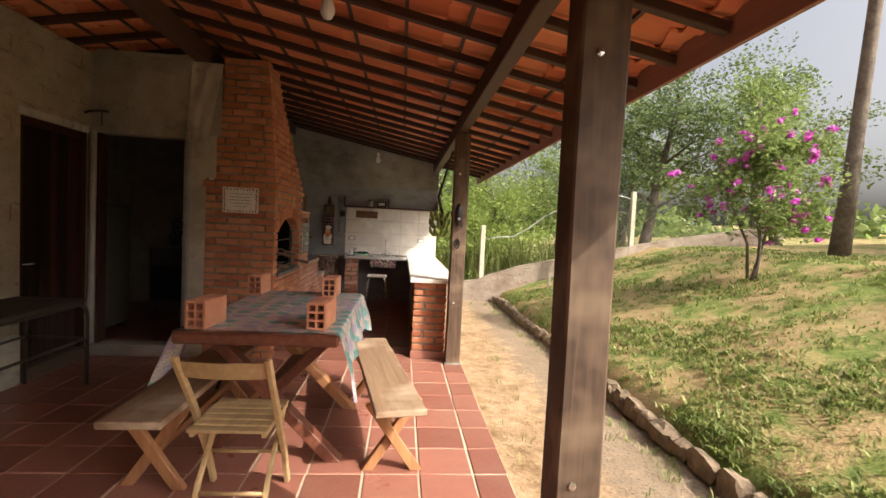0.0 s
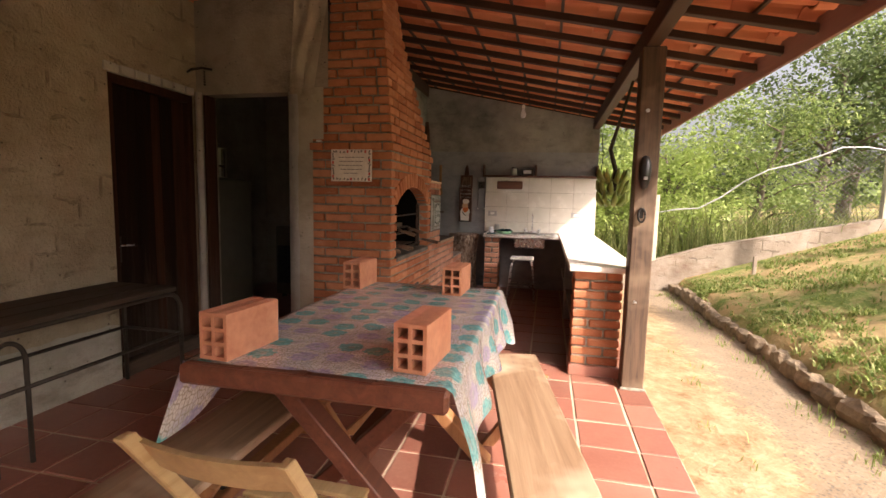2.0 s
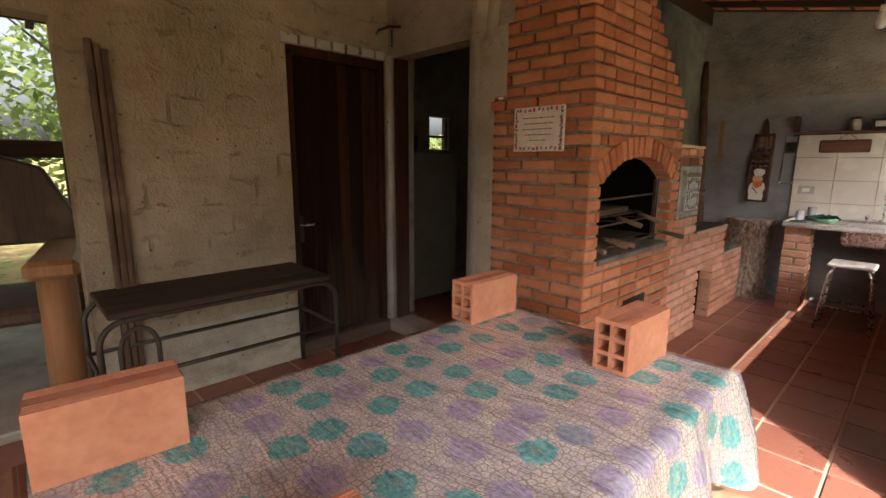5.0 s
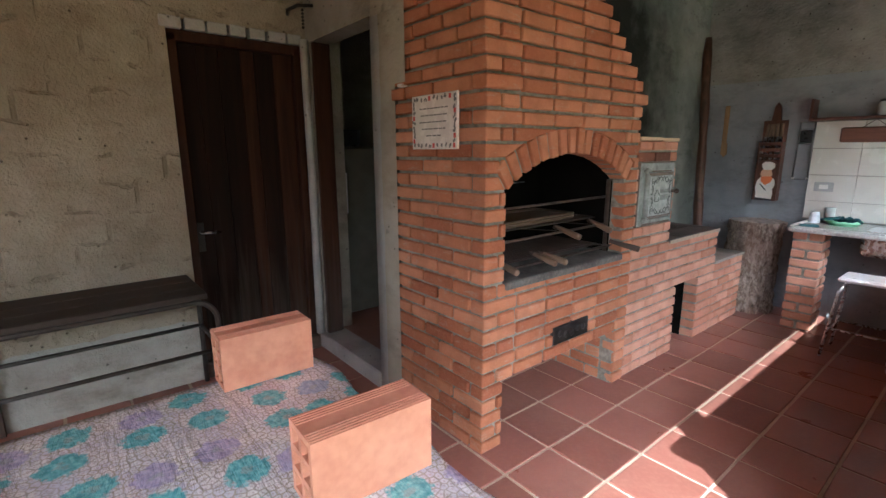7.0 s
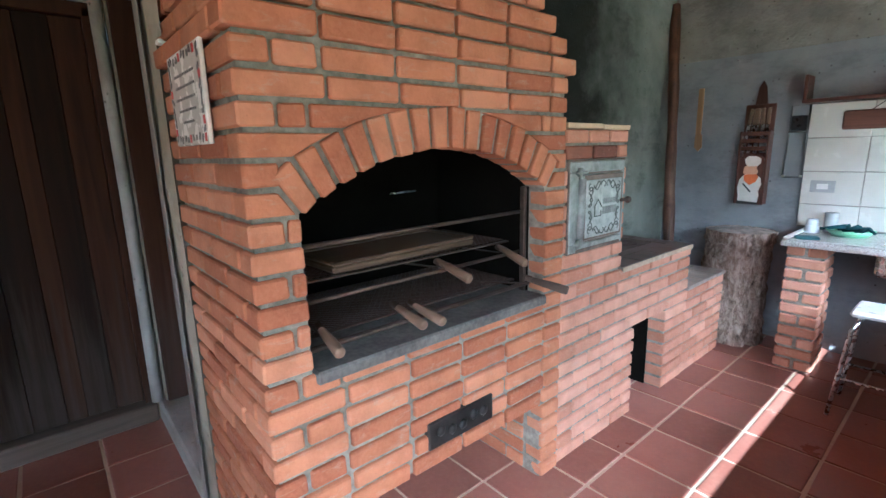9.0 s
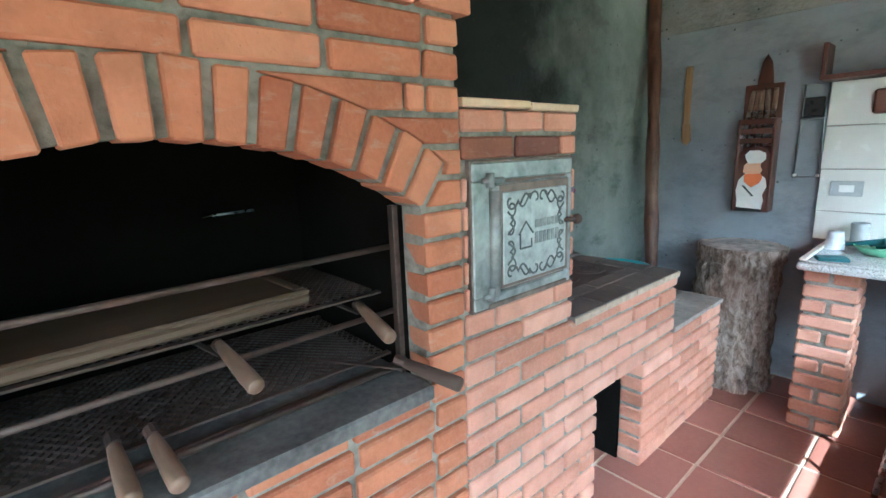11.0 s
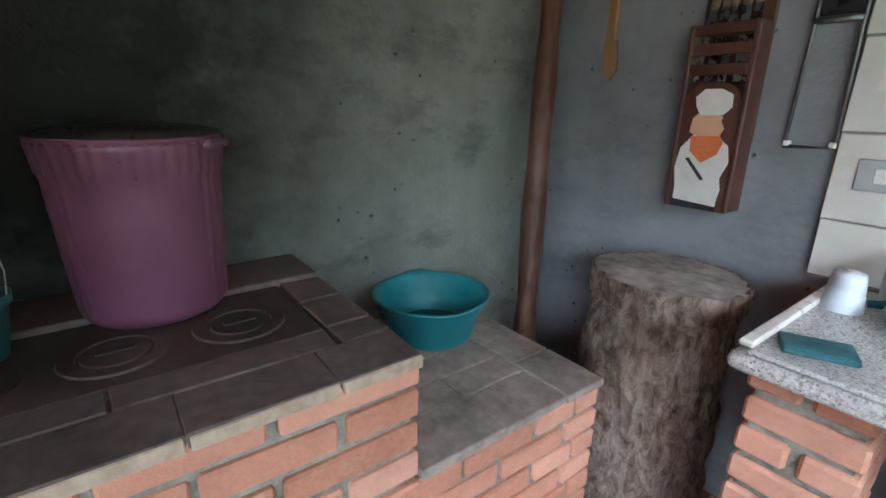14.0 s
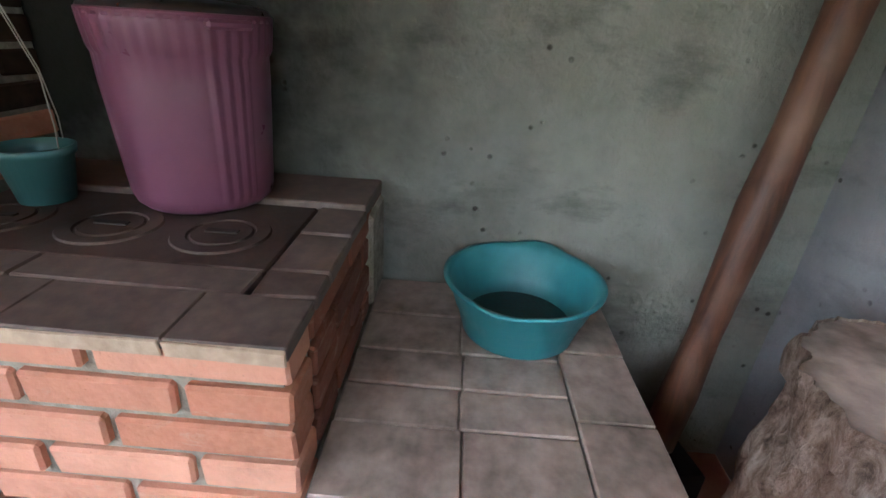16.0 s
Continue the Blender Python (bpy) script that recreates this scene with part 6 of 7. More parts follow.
    for x in (-0.075, 0.063):
        part("side", boxed(x, x + 0.012, -0.085, -0.012, 0.0, 0.44, 0.003), WOOD_RACK, k)
    bm = bmesh.new()
    arch = [(-0.063, 0.0), (0.063, 0.0), (0.063, 0.265)] + [(0.063 * math.cos(t), 0.265 + 0.045 * math.sin(t)) for t in [math.pi * i / 8 for i in range(1, 8)]] + [(-0.063, 0.265)]
    prism(bm, arch, -0.084, -0.074, 1)
    part("front_board", bm, WOOD_RACK, k)
    for z in (0.325, 0.37, 0.414):
        part("slat", boxed(-0.063, 0.063, -0.084, -0.074, z, z + 0.026, 0.002), WOOD_RACK, k)
    part("top_slot", boxed(-0.063, 0.063, -0.074, -0.012, 0.415, 0.43, 0.001), WOOD_RACK, k)
    f = part("figure_body", prism(bmesh.new(), [(-0.050, 0.018), (0.045, 0.012), (0.046, 0.03), (0.050, 0.05), (0.044, 0.075), (0.057, 0.11), (0.05, 0.145), (0.025, 0.165), (-0.025, 0.165), (-0.05, 0.135), (-0.057, 0.09), (-0.05, 0.05)], -0.0875, -0.084, 1), WHITE_FLAT, k, "white painted apron shape")
    part("figure_scarf", prism(bmesh.new(), [(-0.03, 0.162), (0.032, 0.165), (0.04, 0.15), (0.03, 0.125), (0.0, 0.105), (-0.028, 0.13)], -0.089, -0.0876, 1), ORANGE_PAINT, f, "orange dotted scarf shape")
    part("figure_head", prism(bmesh.new(), [(-0.035, 0.17), (-0.01, 0.16), (0.028, 0.163), (0.036, 0.18), (0.028, 0.195), (0.03, 0.205), (-0.012, 0.222), (-0.032, 0.20)], -0.0885, -0.0842, 1), SKIN_PAINT, k, "peach painted shape")
    part("figure_hat", prism(bmesh.new(), [(-0.016, 0.207), (0.03, 0.208), (0.046, 0.225), (0.044, 0.25), (0.02, 0.262), (-0.015, 0.262), (-0.032, 0.245), (-0.028, 0.225)], -0.0895, -0.0886, 1), WHITE_FLAT, k, "white painted hat shape")
    part("figure_tool", prism(bmesh.new(), [(-0.035, 0.112), (-0.028, 0.115), (0.012, 0.07), (0.006, 0.066)], -0.0888, -0.0876, 1), BLACK_PRINT, f)
    part("figure_foot", prism(bmesh.new(), [(-0.054, 0.0005), (0.046, 0.0005), (0.046, 0.011), (-0.052, 0.017)], -0.0872, -0.0842, 1), BLACK_PRINT, k, "black painted base")
    for ob in list(k.children) + list(f.children):
        if ob.name.startswith("figure"):
            ob.data.transform(Matrix.Diagonal((1.06, 1, 1.12, 1)))
    rr = random.Random(8)
    for i in range(5):
        x = -0.05 + 0.025 * i
        kn = thing("kitchen_knife", "knife with a worn wooden handle standing in the rack", "knife", (-1.262 + x * 1.2, END - 0.045 + 0.006 * (i % 2), 1.46), 0, "knives in the rack")
        m = pose(0, 0, 0, rr.uniform(-4, 4), rr.uniform(-3, 7), 0)
        part("blade", boxed(-0.011, 0.011, -0.001, 0.001, -0.14, 0.06, 0, m), STEEL, kn)
        part("handle", boxed(-0.011, 0.011, -0.008, 0.008, 0.05, 0.165, 0.005, m), WOOD_HANDLE, kn, "worn wooden handle")
    s = thing("wooden_spatula", "pale wooden spatula hung on the cement wall", "spatula", (-1.664, END - 0.002, 1.335))
    bm = boxed(-0.012, 0.012, -0.012, 0.0, 0.12, 0.44, 0.004)
    part("handle", bm, WOOD_SPOON, s)
    part("blade", prism(bmesh.new(), [(-0.013, 0.03), (0.004, 0.0), (0.020, 0.03), (0.016, 0.122), (-0.012, 0.122)], -0.010, -0.001, 1), WOOD_SPOON, s)
    s.scale = (1.7, 1.0, 1.06)
    r = thing("wire_grater", "bent wire rack with a small dark plate on the wall", "wire rack", (-1.035, END - 0.004, 1.155))
    bm = bmesh.new()
    tube(bm, [(-0.055, -0.012, 0.0), (0.055, -0.012, 0.0), (0.05, -0.012, 0.30), (0.055, -0.012, 0.47), (-0.045, -0.012, 0.47), (-0.045, -0.012, 0.30), (-0.055, -0.012, 0.0)], 0.0055, 7)
    tube(bm, [(-0.05, -0.012, 0.30), (0.05, -0.012, 0.30)], 0.008, 7)
    part("frame", bm, STEEL_DULL, r, "", True)
    part("plate", boxed(-0.04, 0.045, -0.014, -0.003, 0.31, 0.405, 0.004), BLACK_PLASTIC, r, "dark plate")
    for x in (-0.05, 0.05):
        part("peg", boxed(x - 0.008, x + 0.008, -0.02, 0.004, 0.0, 0.016, 0.003), WHITE_FLAT, r)
    bu = thing("light_bulb", "bare white bulb hanging from a flex", "light bulb", (-0.388, 6.80, 2.29))
    part("flex", tube(bmesh.new(), [(0, 0, 0.09), (0.004, 0, 0.25), (0.0, 0, roof_z(-0.388) - 2.29)], 0.004, 6), BLACK_PLASTIC, bu)
    part("socket", lathe(bmesh.new(), [(0.0, 0.10), (0.017, 0.095), (0.018, 0.055), (0.0, 0.05)], 12), WHITE_FLAT, bu, "", True)
    part("globe", lathe(bmesh.new(), [(0.0, -0.055), (0.018, -0.05), (0.030, -0.03), (0.032, -0.01), (0.022, 0.025), (0.014, 0.055)], 18), CUP, bu, "", True)
    copy_thing(bu, pose(-0.363, 2.10, 2.30))


STEEL_DULL = grainy("dull wire", (0.12, 0.12, 0.12), (0.26, 0.26, 0.26), 40, 0.45, 0.8)


# ---- table, benches, chair ----
def hollow_brick(first, m):
    """A terracotta block with six square holes along it."""
    if first:
        return copy_thing(first, m)
    ob = thing("hollow_brick", "terracotta hollow building brick with six holes", "hollow brick", (0, 0, 0), 0, "hollow bricks on the table")
    W, H, L, t = 0.098, 0.140, 0.235, 0.011
    xs = [-W / 2, -W / 2 + t, -t / 2, t / 2, W / 2 - t, W / 2]
    c = (H - 4 * t) / 3
    zs = [0, t, t + c, 2 * t + c, 2 * t + 2 * c, 3 * t + 2 * c, 3 * t + 3 * c, H]
    bm = bmesh.new()
    grid = {}
    def v(i, k, y):
        key = (i, k, y)
        if key not in grid:
            grid[key] = bm.verts.new((xs[i], y, zs[k]))
        return grid[key]
    for y in (0.0, L):
        for i in range(5):
            for k in range(7):
                if i in (1, 3) and k in (1, 3, 5):
                    continue
                q = [v(i, k, y), v(i + 1, k, y), v(i + 1, k + 1, y), v(i, k + 1, y)]
                bm.faces.new(q if y == 0 else q[::-1])
    for i in (1, 3):
        for k in (1, 3, 5):
            ring = [(i, k), (i + 1, k), (i + 1, k + 1), (i, k + 1)]
            for a, b in zip(ring, ring[1:] + ring[:1]):
                bm.faces.new((v(*a, 0.0), v(*b, 0.0), v(*b, L), v(*a, L)))
    # the fluted outer skin
    for fixed in (0, 7):
        for i in range(5):
            q = [v(i, fixed, 0.0), v(i + 1, fixed, 0.0), v(i + 1, fixed, L), v(i, fixed, L)]
            bm.faces.new(q if fixed else q[::-1])
    for i in (0, 5):
        for k in range(7):
            q = [v(i, k, 0.0), v(i, k + 1, 0.0), v(i, k + 1, L), v(i, k, L)]
            bm.faces.new(q if i else q[::-1])
    bmesh.ops.recalc_face_normals(bm, faces=bm.faces)
    part("block", bm, TERRACOTTA, ob)
    bm = bmesh.new()
    for k in range(12):
        x = -W / 2 + 0.006 + k * (W - 0.012) / 11
        if abs(x) < 0.012:
            continue
        box(bm, x - 0.0016, x + 0.0016, 0.002, L - 0.002, H - 0.001, H + 0.0018)
    part("ribs", bm, TERRACOTTA, ob)
    ob.matrix_world = m
    return ob


TOP = 0.80


def table():
    t = thing("picnic_table", "red-brown timber table on crossed plank legs", "table", (-0.70, 3.085, 0.0))
    hw, hl = 0.395, 0.71
    for i in range(4):
        w = 2 * hw / 4
        part("board", boxed(-hw + i * w + 0.002, -hw + (i + 1) * w - 0.002, -hl, hl, TOP - 0.045, TOP, 0.006), WOOD_TABLE, t)
    for y in (-hl + 0.02, hl - 0.02):
        part("end_rail", boxed(-hw - 0.008, hw + 0.008, y - 0.032, y + 0.012, TOP - 0.062, TOP - 0.002, 0.010), WOOD_TABLE, t)
    for y in (-0.36, 0.42):
        for s in (1, -1):
            m = pose(0, y + 0.043 * s, 0.375, 0, s * 41, 0)
            bm = boxed(-0.058, 0.058, -0.042, 0.042, -0.56, 0.56, 0)
            bmesh.ops.transform(bm, matrix=m, verts=bm.verts)
            for v in bm.verts:
                v.co.z = min(max(v.co.z, 0.0), TOP - 0.046)
            part("leg", soft(bm, 0.005), WOOD_TABLE if y < 0 else WOOD_LEG, t)
    part("stretcher", boxed(-0.05, 0.05, -0.36, 0.42, 0.345, 0.40, 0.006), WOOD_TABLE, t)


def oilcloth():
    """The flowered cloth: it lies on the boards and falls over the long edges and the far end."""
    ob = thing("tablecloth", "flowered plastic tablecloth in teal and lilac, creased and hanging unevenly", "tablecloth", (-0.70, 3.085, TOP + 0.003))
    hw, hl = 0.398, 0.714
    nu, nv = 64, 84
    u0, u1 = -hw - 0.15, hw + 0.23
    v0, v1 = -hl + 0.03, hl + 0.10
    bm = bmesh.new()
    rows = []
    for j in range(nv + 1):
        row = []
        v = v0 + (v1 - v0) * j / nv
        for i in range(nu + 1):
            u = u0 + (u1 - u0) * i / nu
            f = 0.5 + 0.5 * noise.noise((v * 3.0, 0.3, 0))
            x, y, z = u, v + 0.03 * noise.noise((u * 2, 9, 0)) * (1 if j < 3 else 0), 0.0
            over = max(0.0, u - hw)
            if over:
                sc = over * (0.75 + 0.72 * math.exp(-((v + 0.64) / 0.14) ** 2) + 0.35 * math.exp(-((v - 0.66) / 0.16) ** 2) + 0.25 * f)
                x = hw + 0.008 + 0.16 * sc + 0.020 * math.sin(v * 19 + 1) * min(1, sc * 6) + 0.03 * f * min(1, sc * 5)
                z = -sc
            over = max(0.0, -hw - u)
            if over:
                k = 1.55 * math.exp(-((v + 0.68) / 0.30) ** 2) + 0.40
                x = -hw - 0.008 - 0.38 * over * k - 0.015 * math.sin(v * 15) * min(1, over * 8)
                z = -over * k
            ov = max(0.0, v - hl)
            if ov:
                y = hl + 0.010 + 0.15 * ov + 0.012 * math.sin(u * 17)
                z = min(z, -ov * 0.95)
            if not (over or z):
                z = 0.004 * max(0.0, noise.noise((u * 4, v * 4, 2))) + 0.006 * max(0.0, noise.noise((u * 1.5 + v * 5, v * 1.2, 7)) - 0.25)
                z += 0.005 * math.exp(-((v - 0.05 - 0.1 * u) / 0.014) ** 2) + 0.005 * math.exp(-((u + 0.02) / 0.012) ** 2)
                z += 0.006 * max(0.0, math.sin(9 * (u + 0.55 * v) + 2.2 * noise.noise((u * 3, v * 3, 4)))) ** 6 * max(0.0, noise.noise((u * 2.1, v * 2.1, 9)) + 0.25)
            row.append(bm.verts.new((x, y, z)))
        rows.append(row)
    for a, b in zip(rows, rows[1:]):
        for i in range(nu):
            bm.faces.new((a[i], a[i + 1], b[i + 1], b[i]))
    uv = bm.loops.layers.uv.new("UVMap")
    at = {v: (u0 + (u1 - u0) * i / nu, v0 + (v1 - v0) * j / nv) for j, r in enumerate(rows) for i, v in enumerate(r)}
    for face in bm.faces:
        for corner in face.loops:
            corner[uv].uv = at[corner.vert]
    part("sheet", bm, CLOTH, ob, "", True)


def x_bench(at, turn, length, width, label):
    ob = thing("bench", label, "bench", at, turn, "benches at the table")
    h = 0.43
    part("seat", boxed(-width / 2, width / 2, -length / 2, length / 2, h - 0.036, h, 0.006), WOOD_BENCH, ob)
    for y in (-length / 2 + 0.24, length / 2 - 0.24):
        for s in (1, -1):
            bm = boxed(-0.037, 0.037, -0.02, 0.02, -0.30, 0.30, 0)
            bmesh.ops.transform(bm, matrix=pose(0, y + 0.021 * s, 0.197, 0, s * 27, 0), verts=bm.verts)
            for v in bm.verts:
                v.co.z = min(max(v.co.z, 0.0), h - 0.037)
            part("leg", soft(bm, 0.004), WOOD_LEG, ob)
    part("rail", boxed(-0.03, 0.03, -length / 2 + 0.25, length / 2 - 0.25, 0.17, 0.215, 0.005), WOOD_LEG, ob)
    for s in (1, -1):
        y = s * (length / 2 - 0.28)
        part("brace", tube(bmesh.new(), [(0, y - s * 0.02, 0.39), (0, y - s * 0.22, 0.21)], 0.012, 6), IRON, ob)


def folding_chair():
    c = thing("folding_chair", "yellow slatted folding wooden chair with a curved back rail", "chair", (-0.735, 2.27, 0.0), -1)
    hw = 0.188
    for s in (-1, 1):
        x = s * hw
        bm = bmesh.new()
        pts = [(x, 0.19, 0.0), (x, 0.105, 0.2), (x, -0.065, 0.5), (x * 1.03, -0.245, 0.775)]
        loops = []
        for px, py, pz in pts:
            loops.append([(px - 0.012, py - 0.02, pz), (px + 0.012, py - 0.02, pz), (px + 0.012, py + 0.02, pz), (px - 0.012, py + 0.02, pz)])
        rings(bm, loops)
        part("back_leg", soft(bm, 0.003), WOOD_CHAIR, c)
        bm = bmesh.new()
        xi = x - s * 0.03
        loops = []
        for py, pz in ((-0.13, 0.0), (-0.06, 0.14), (0.20, 0.405)):
            loops.append([(xi - 0.011, py - 0.018, pz), (xi + 0.011, py - 0.018, pz), (xi + 0.011, py + 0.018, pz), (xi - 0.011, py + 0.018, pz)])
        rings(bm, loops)
        part("front_leg", soft(bm, 0.003), WOOD_CHAIR, c)
        part("seat_rail", boxed(xi - 0.011, xi + 0.011, -0.15, 0.23, 0.385, 0.408, 0.003), WOOD_CHAIR, c)
    for i in range(6):
        y = -0.135 + i * 0.067
        part("slat", boxed(-hw + 0.012, hw - 0.012, y - 0.026, y + 0.026, 0.409, 0.423, 0.003), WOOD_CHAIR, c)
    bm = bmesh.new()
    n = 12
    for k in range(n):
        def P(t, o, z):
            u = -1 + 2 * t
            return (u * (hw + 0.006), -0.165 - 0.028 * (1 - u * u) + o - (z - 0.66) * 0.58, z)
        vs = []
        for t in (k / n, (k + 1) / n):
            vs += [bm.verts.new(P(t, o, z)) for o, z in ((0, 0.665), (0.016, 0.665), (0.016, 0.75), (0, 0.75))]
        for a in range(4):
            b = (a + 1) % 4
            bm.faces.new((vs[a], vs[b], vs[4 + b], vs[4 + a]))
    bmesh.ops.remove_doubles(bm, verts=bm.verts, dist=0.0004)
    bmesh.ops.recalc_face_normals(bm, faces=bm.faces)
    part("back_rail", bm, WOOD_CHAIR, c)
    for y, z in ((0.105, 0.20), (-0.085, 0.09)):
        part("stretcher", tube(bmesh.new(), [(-hw + 0.02, y, z), (hw - 0.02, y, z)], 0.010, 8), WOOD_CHAIR, c, "", True)


def old_bench():
    """The long low table on steel hoops by the west wall."""
    o = thing("metal_bench", "old dark plank bench on bent steel tube legs by the wall", "bench", (-2.625, 3.32, 0.0))
    h = 0.69
    for x0, x1 in ((-0.26, -0.09), (-0.085, 0.07), (0.075, 0.23)):
        part("plank", boxed(x0, x1, -0.62, 0.47, h - 0.03, h, 0.005), WOOD_GREYD, o)
    for x in (-0.235, 0.215):
        turn = [(0.11 * (1 - math.cos(a)), 0.11 * math.sin(a)) for a in [math.pi / 2 * i / 6 for i in range(7)]]
        pts = [(x, -0.66, 0.0)] + [(x, -0.66 + u, h - 0.154 + w) for u, w in turn] + [(x, 0.51 - u, h - 0.154 + w) for u, w in turn[::-1]] + [(x, 0.51, 0.0)]
        part("hoop", tube(bmesh.new(), pts, 0.0135, 9), IRON_GREY, o, "", True)
        part("rail", tube(bmesh.new(), [(x, -0.66, 0.37), (x, 0.51, 0.37)], 0.011, 8), IRON_GREY, o, "", True)
    for y in (-0.66, 0.51):
        part("rail", tube(bmesh.new(), [(-0.235, y, 0.37), (0.215, y, 0.37)], 0.011, 8), IRON_GREY, o, "", True)
    for y in (-0.45, 0.38):
        part("rail", tube(bmesh.new(), [(-0.235, y, h - 0.044), (0.215, y, h - 0.044)], 0.011, 8), IRON_GREY, o, "", True)
    arch = [(0.215, -0.585 + 0.075 * (1 - math.cos(a)), 0.50 + 0.10 * math.sin(a)) for a in [math.pi * i / 12 for i in range(13)]]
    part("inner_hoop", tube(bmesh.new(), [(0.215, -0.585, 0.0)] + arch + [(0.215, -0.435, 0.0)], 0.011, 8), IRON_GREY, o, "", True)
    # boards leaning at the end of the wall
    for i, (dy, lean) in enumerate(((0.0, 0.9), (0.034, 0.8), (0.064, 0.7))):
        b = thing("leaning_board", "tall brown board leaning on the wall end", "board", (WEST + 0.052 - 0.006 * i, 2.822 + dy, 0.0), 0, "leaning boards")
        part("board", boxed(-0.012, 0.012, -0.0135, 0.0135, 0.0, 1.92 - 0.02 * i, 0.003, pose(0, 0, 0, 0, -lean, 0)), WOOD_POST, b)
    r = thing("wall_hook", "rusty iron bracket with a short chain high on the wall", "bracket", (-2.80, SIDE - 0.012, 2.22))
    part("arm", tube(bmesh.new(), [(0.05, 0.0, 0.06), (0.03, -0.09, 0.05), (-0.03, -0.13, 0.03), (-0.08, -0.11, 0.02)], 0.010, 7), IRON, r, "", True)
    bm = bmesh.new()
    for k in range(6):
        bmesh.ops.create_icosphere(bm, subdivisions=1, radius=0.010, matrix=pose(0.03, -0.06, 0.03 - 0.02 * k))
    part("chain", bm, IRON, r)
    # rustic seat beyond the wall's end
    s = thing("log_armchair", "rustic armchair of thick logs and dark slabs", "armchair", (-3.97, 2.30, -0.02), -10)
    s.scale = (1.4, 1.4, 1.4)
    for x, y in ((0.28, -0.28), (0.28, 0.28), (-0.28, -0.28), (-0.28, 0.28)):
        part("leg", tube(bmesh.new(), [(x, y, 0.0), (x + 0.01, y, 0.2), (x, y, 0.50)], [0.075, 0.070, 0.068], 14), WOOD_LEG, s, "", True)
    part("seat", boxed(-0.30, 0.30, -0.30, 0.30, 0.30, 0.37, 0.02), WOOD_POST, s)
    for y in (-0.28, 0.28):
        part("armrest", boxed(-0.36, 0.40, y - 0.09, y + 0.09, 0.50, 0.58, 0.02), WOOD_LEG, s)
    bm = bmesh.new()
    prism(bm, [(-0.34, 0.56), (0.34, 0.56), (0.33, 0.70), (0.22, 0.94), (0.0, 1.02), (-0.22, 0.94), (-0.33, 0.70)], -0.36, -0.28, 0)
    part("backrest", soft(bm, 0.012), WOOD_POST, s)
    pp = thing("flower_pot", "round terracotta pot with a spiky green plant", "plant pot", (-4.28, 2.80, -0.02))
    pp.scale = (1.15, 1.15, 1.15)
    part("pot", lathe(bmesh.new(), [(0.0, 0.0), (0.13, 0.0), (0.185, 0.12), (0.20, 0.24), (0.175, 0.36), (0.185, 0.385), (0.165, 0.385), (0.155, 0.34), (0.0, 0.33)], 26), POT_CLAY, pp, "dark red glazed clay pot", True)
    rp = random.Random(19)
    v, fc = [], []
    for k in range(34):
        a, ln = rp.uniform(0, 6.28), rp.uniform(0.16, 0.34)
        o = Vector((0.08 * math.cos(a), 0.08 * math.sin(a), 0.33))
        q = o + Vector((math.cos(a), math.sin(a), rp.uniform(1.0, 2.6))).normalized() * ln
        w = Vector((-math.sin(a), math.cos(a), 0)) * 0.011
        b0 = len(v)
        v += [o - w, o + w, q.lerp(o, 0.4) + w * 1.3, q.lerp(o, 0.4) - w * 1.3, q]
        fc += [(b0, b0 + 1, b0 + 2, b0 + 3), (b0 + 3, b0 + 2, b0 + 4)]
    lf = new("leaves", mesh_of("leaves", v, fc, LEAF))
    lf.parent = pp
    setting("west_apron", boxed(-5.2, WEST - 0.16, 0.4, 4.6, -0.16, -0.02, 0.01), SKIM, "grey cement apron outside the porch's west opening", "pavement")
    fr = tagged(new("west_rail"), "dark timber rail on posts at the west edge", "rail", "", "structure")
    part("beam", boxed(-5.16, -5.06, -0.6, 2.98, 1.36, 1.50, 0.008), WOOD_BEAM, fr)
    for y in (-0.5, 2.92):
        part("post", boxed(-5.15, -5.07, y - 0.05, y + 0.05, -0.07, 1.36, 0.006), WOOD_BEAM, fr)
    bb = thing("blue_bucket", "blue plastic bucket on the porch floor", "bucket", (-3.55, 1.75, -0.02))
    part("body", lathe(bmesh.new(), [(0.0, 0.0), (0.11, 0.0), (0.14, 0.20), (0.148, 0.205), (0.135, 0.20), (0.105, 0.01), (0.0, 0.01)], 24), BLUE_PLASTIC, bb, "", True)


POT_CLAY = grainy("dark red glazed clay", (0.10, 0.03, 0.02), (0.17, 0.055, 0.035), 20, 0.4, 0, 0.2, 0.002, 5)
IRON_GREY = grainy("painted grey tube", (0.03, 0.025, 0.02), (0.07, 0.058, 0.046), 30, 0.6, 0.3)
WOOD_GREYD = wood("dark dusty plank", (0.032, 0.022, 0.015), (0.075, 0.054, 0.038), 1, 0.75)


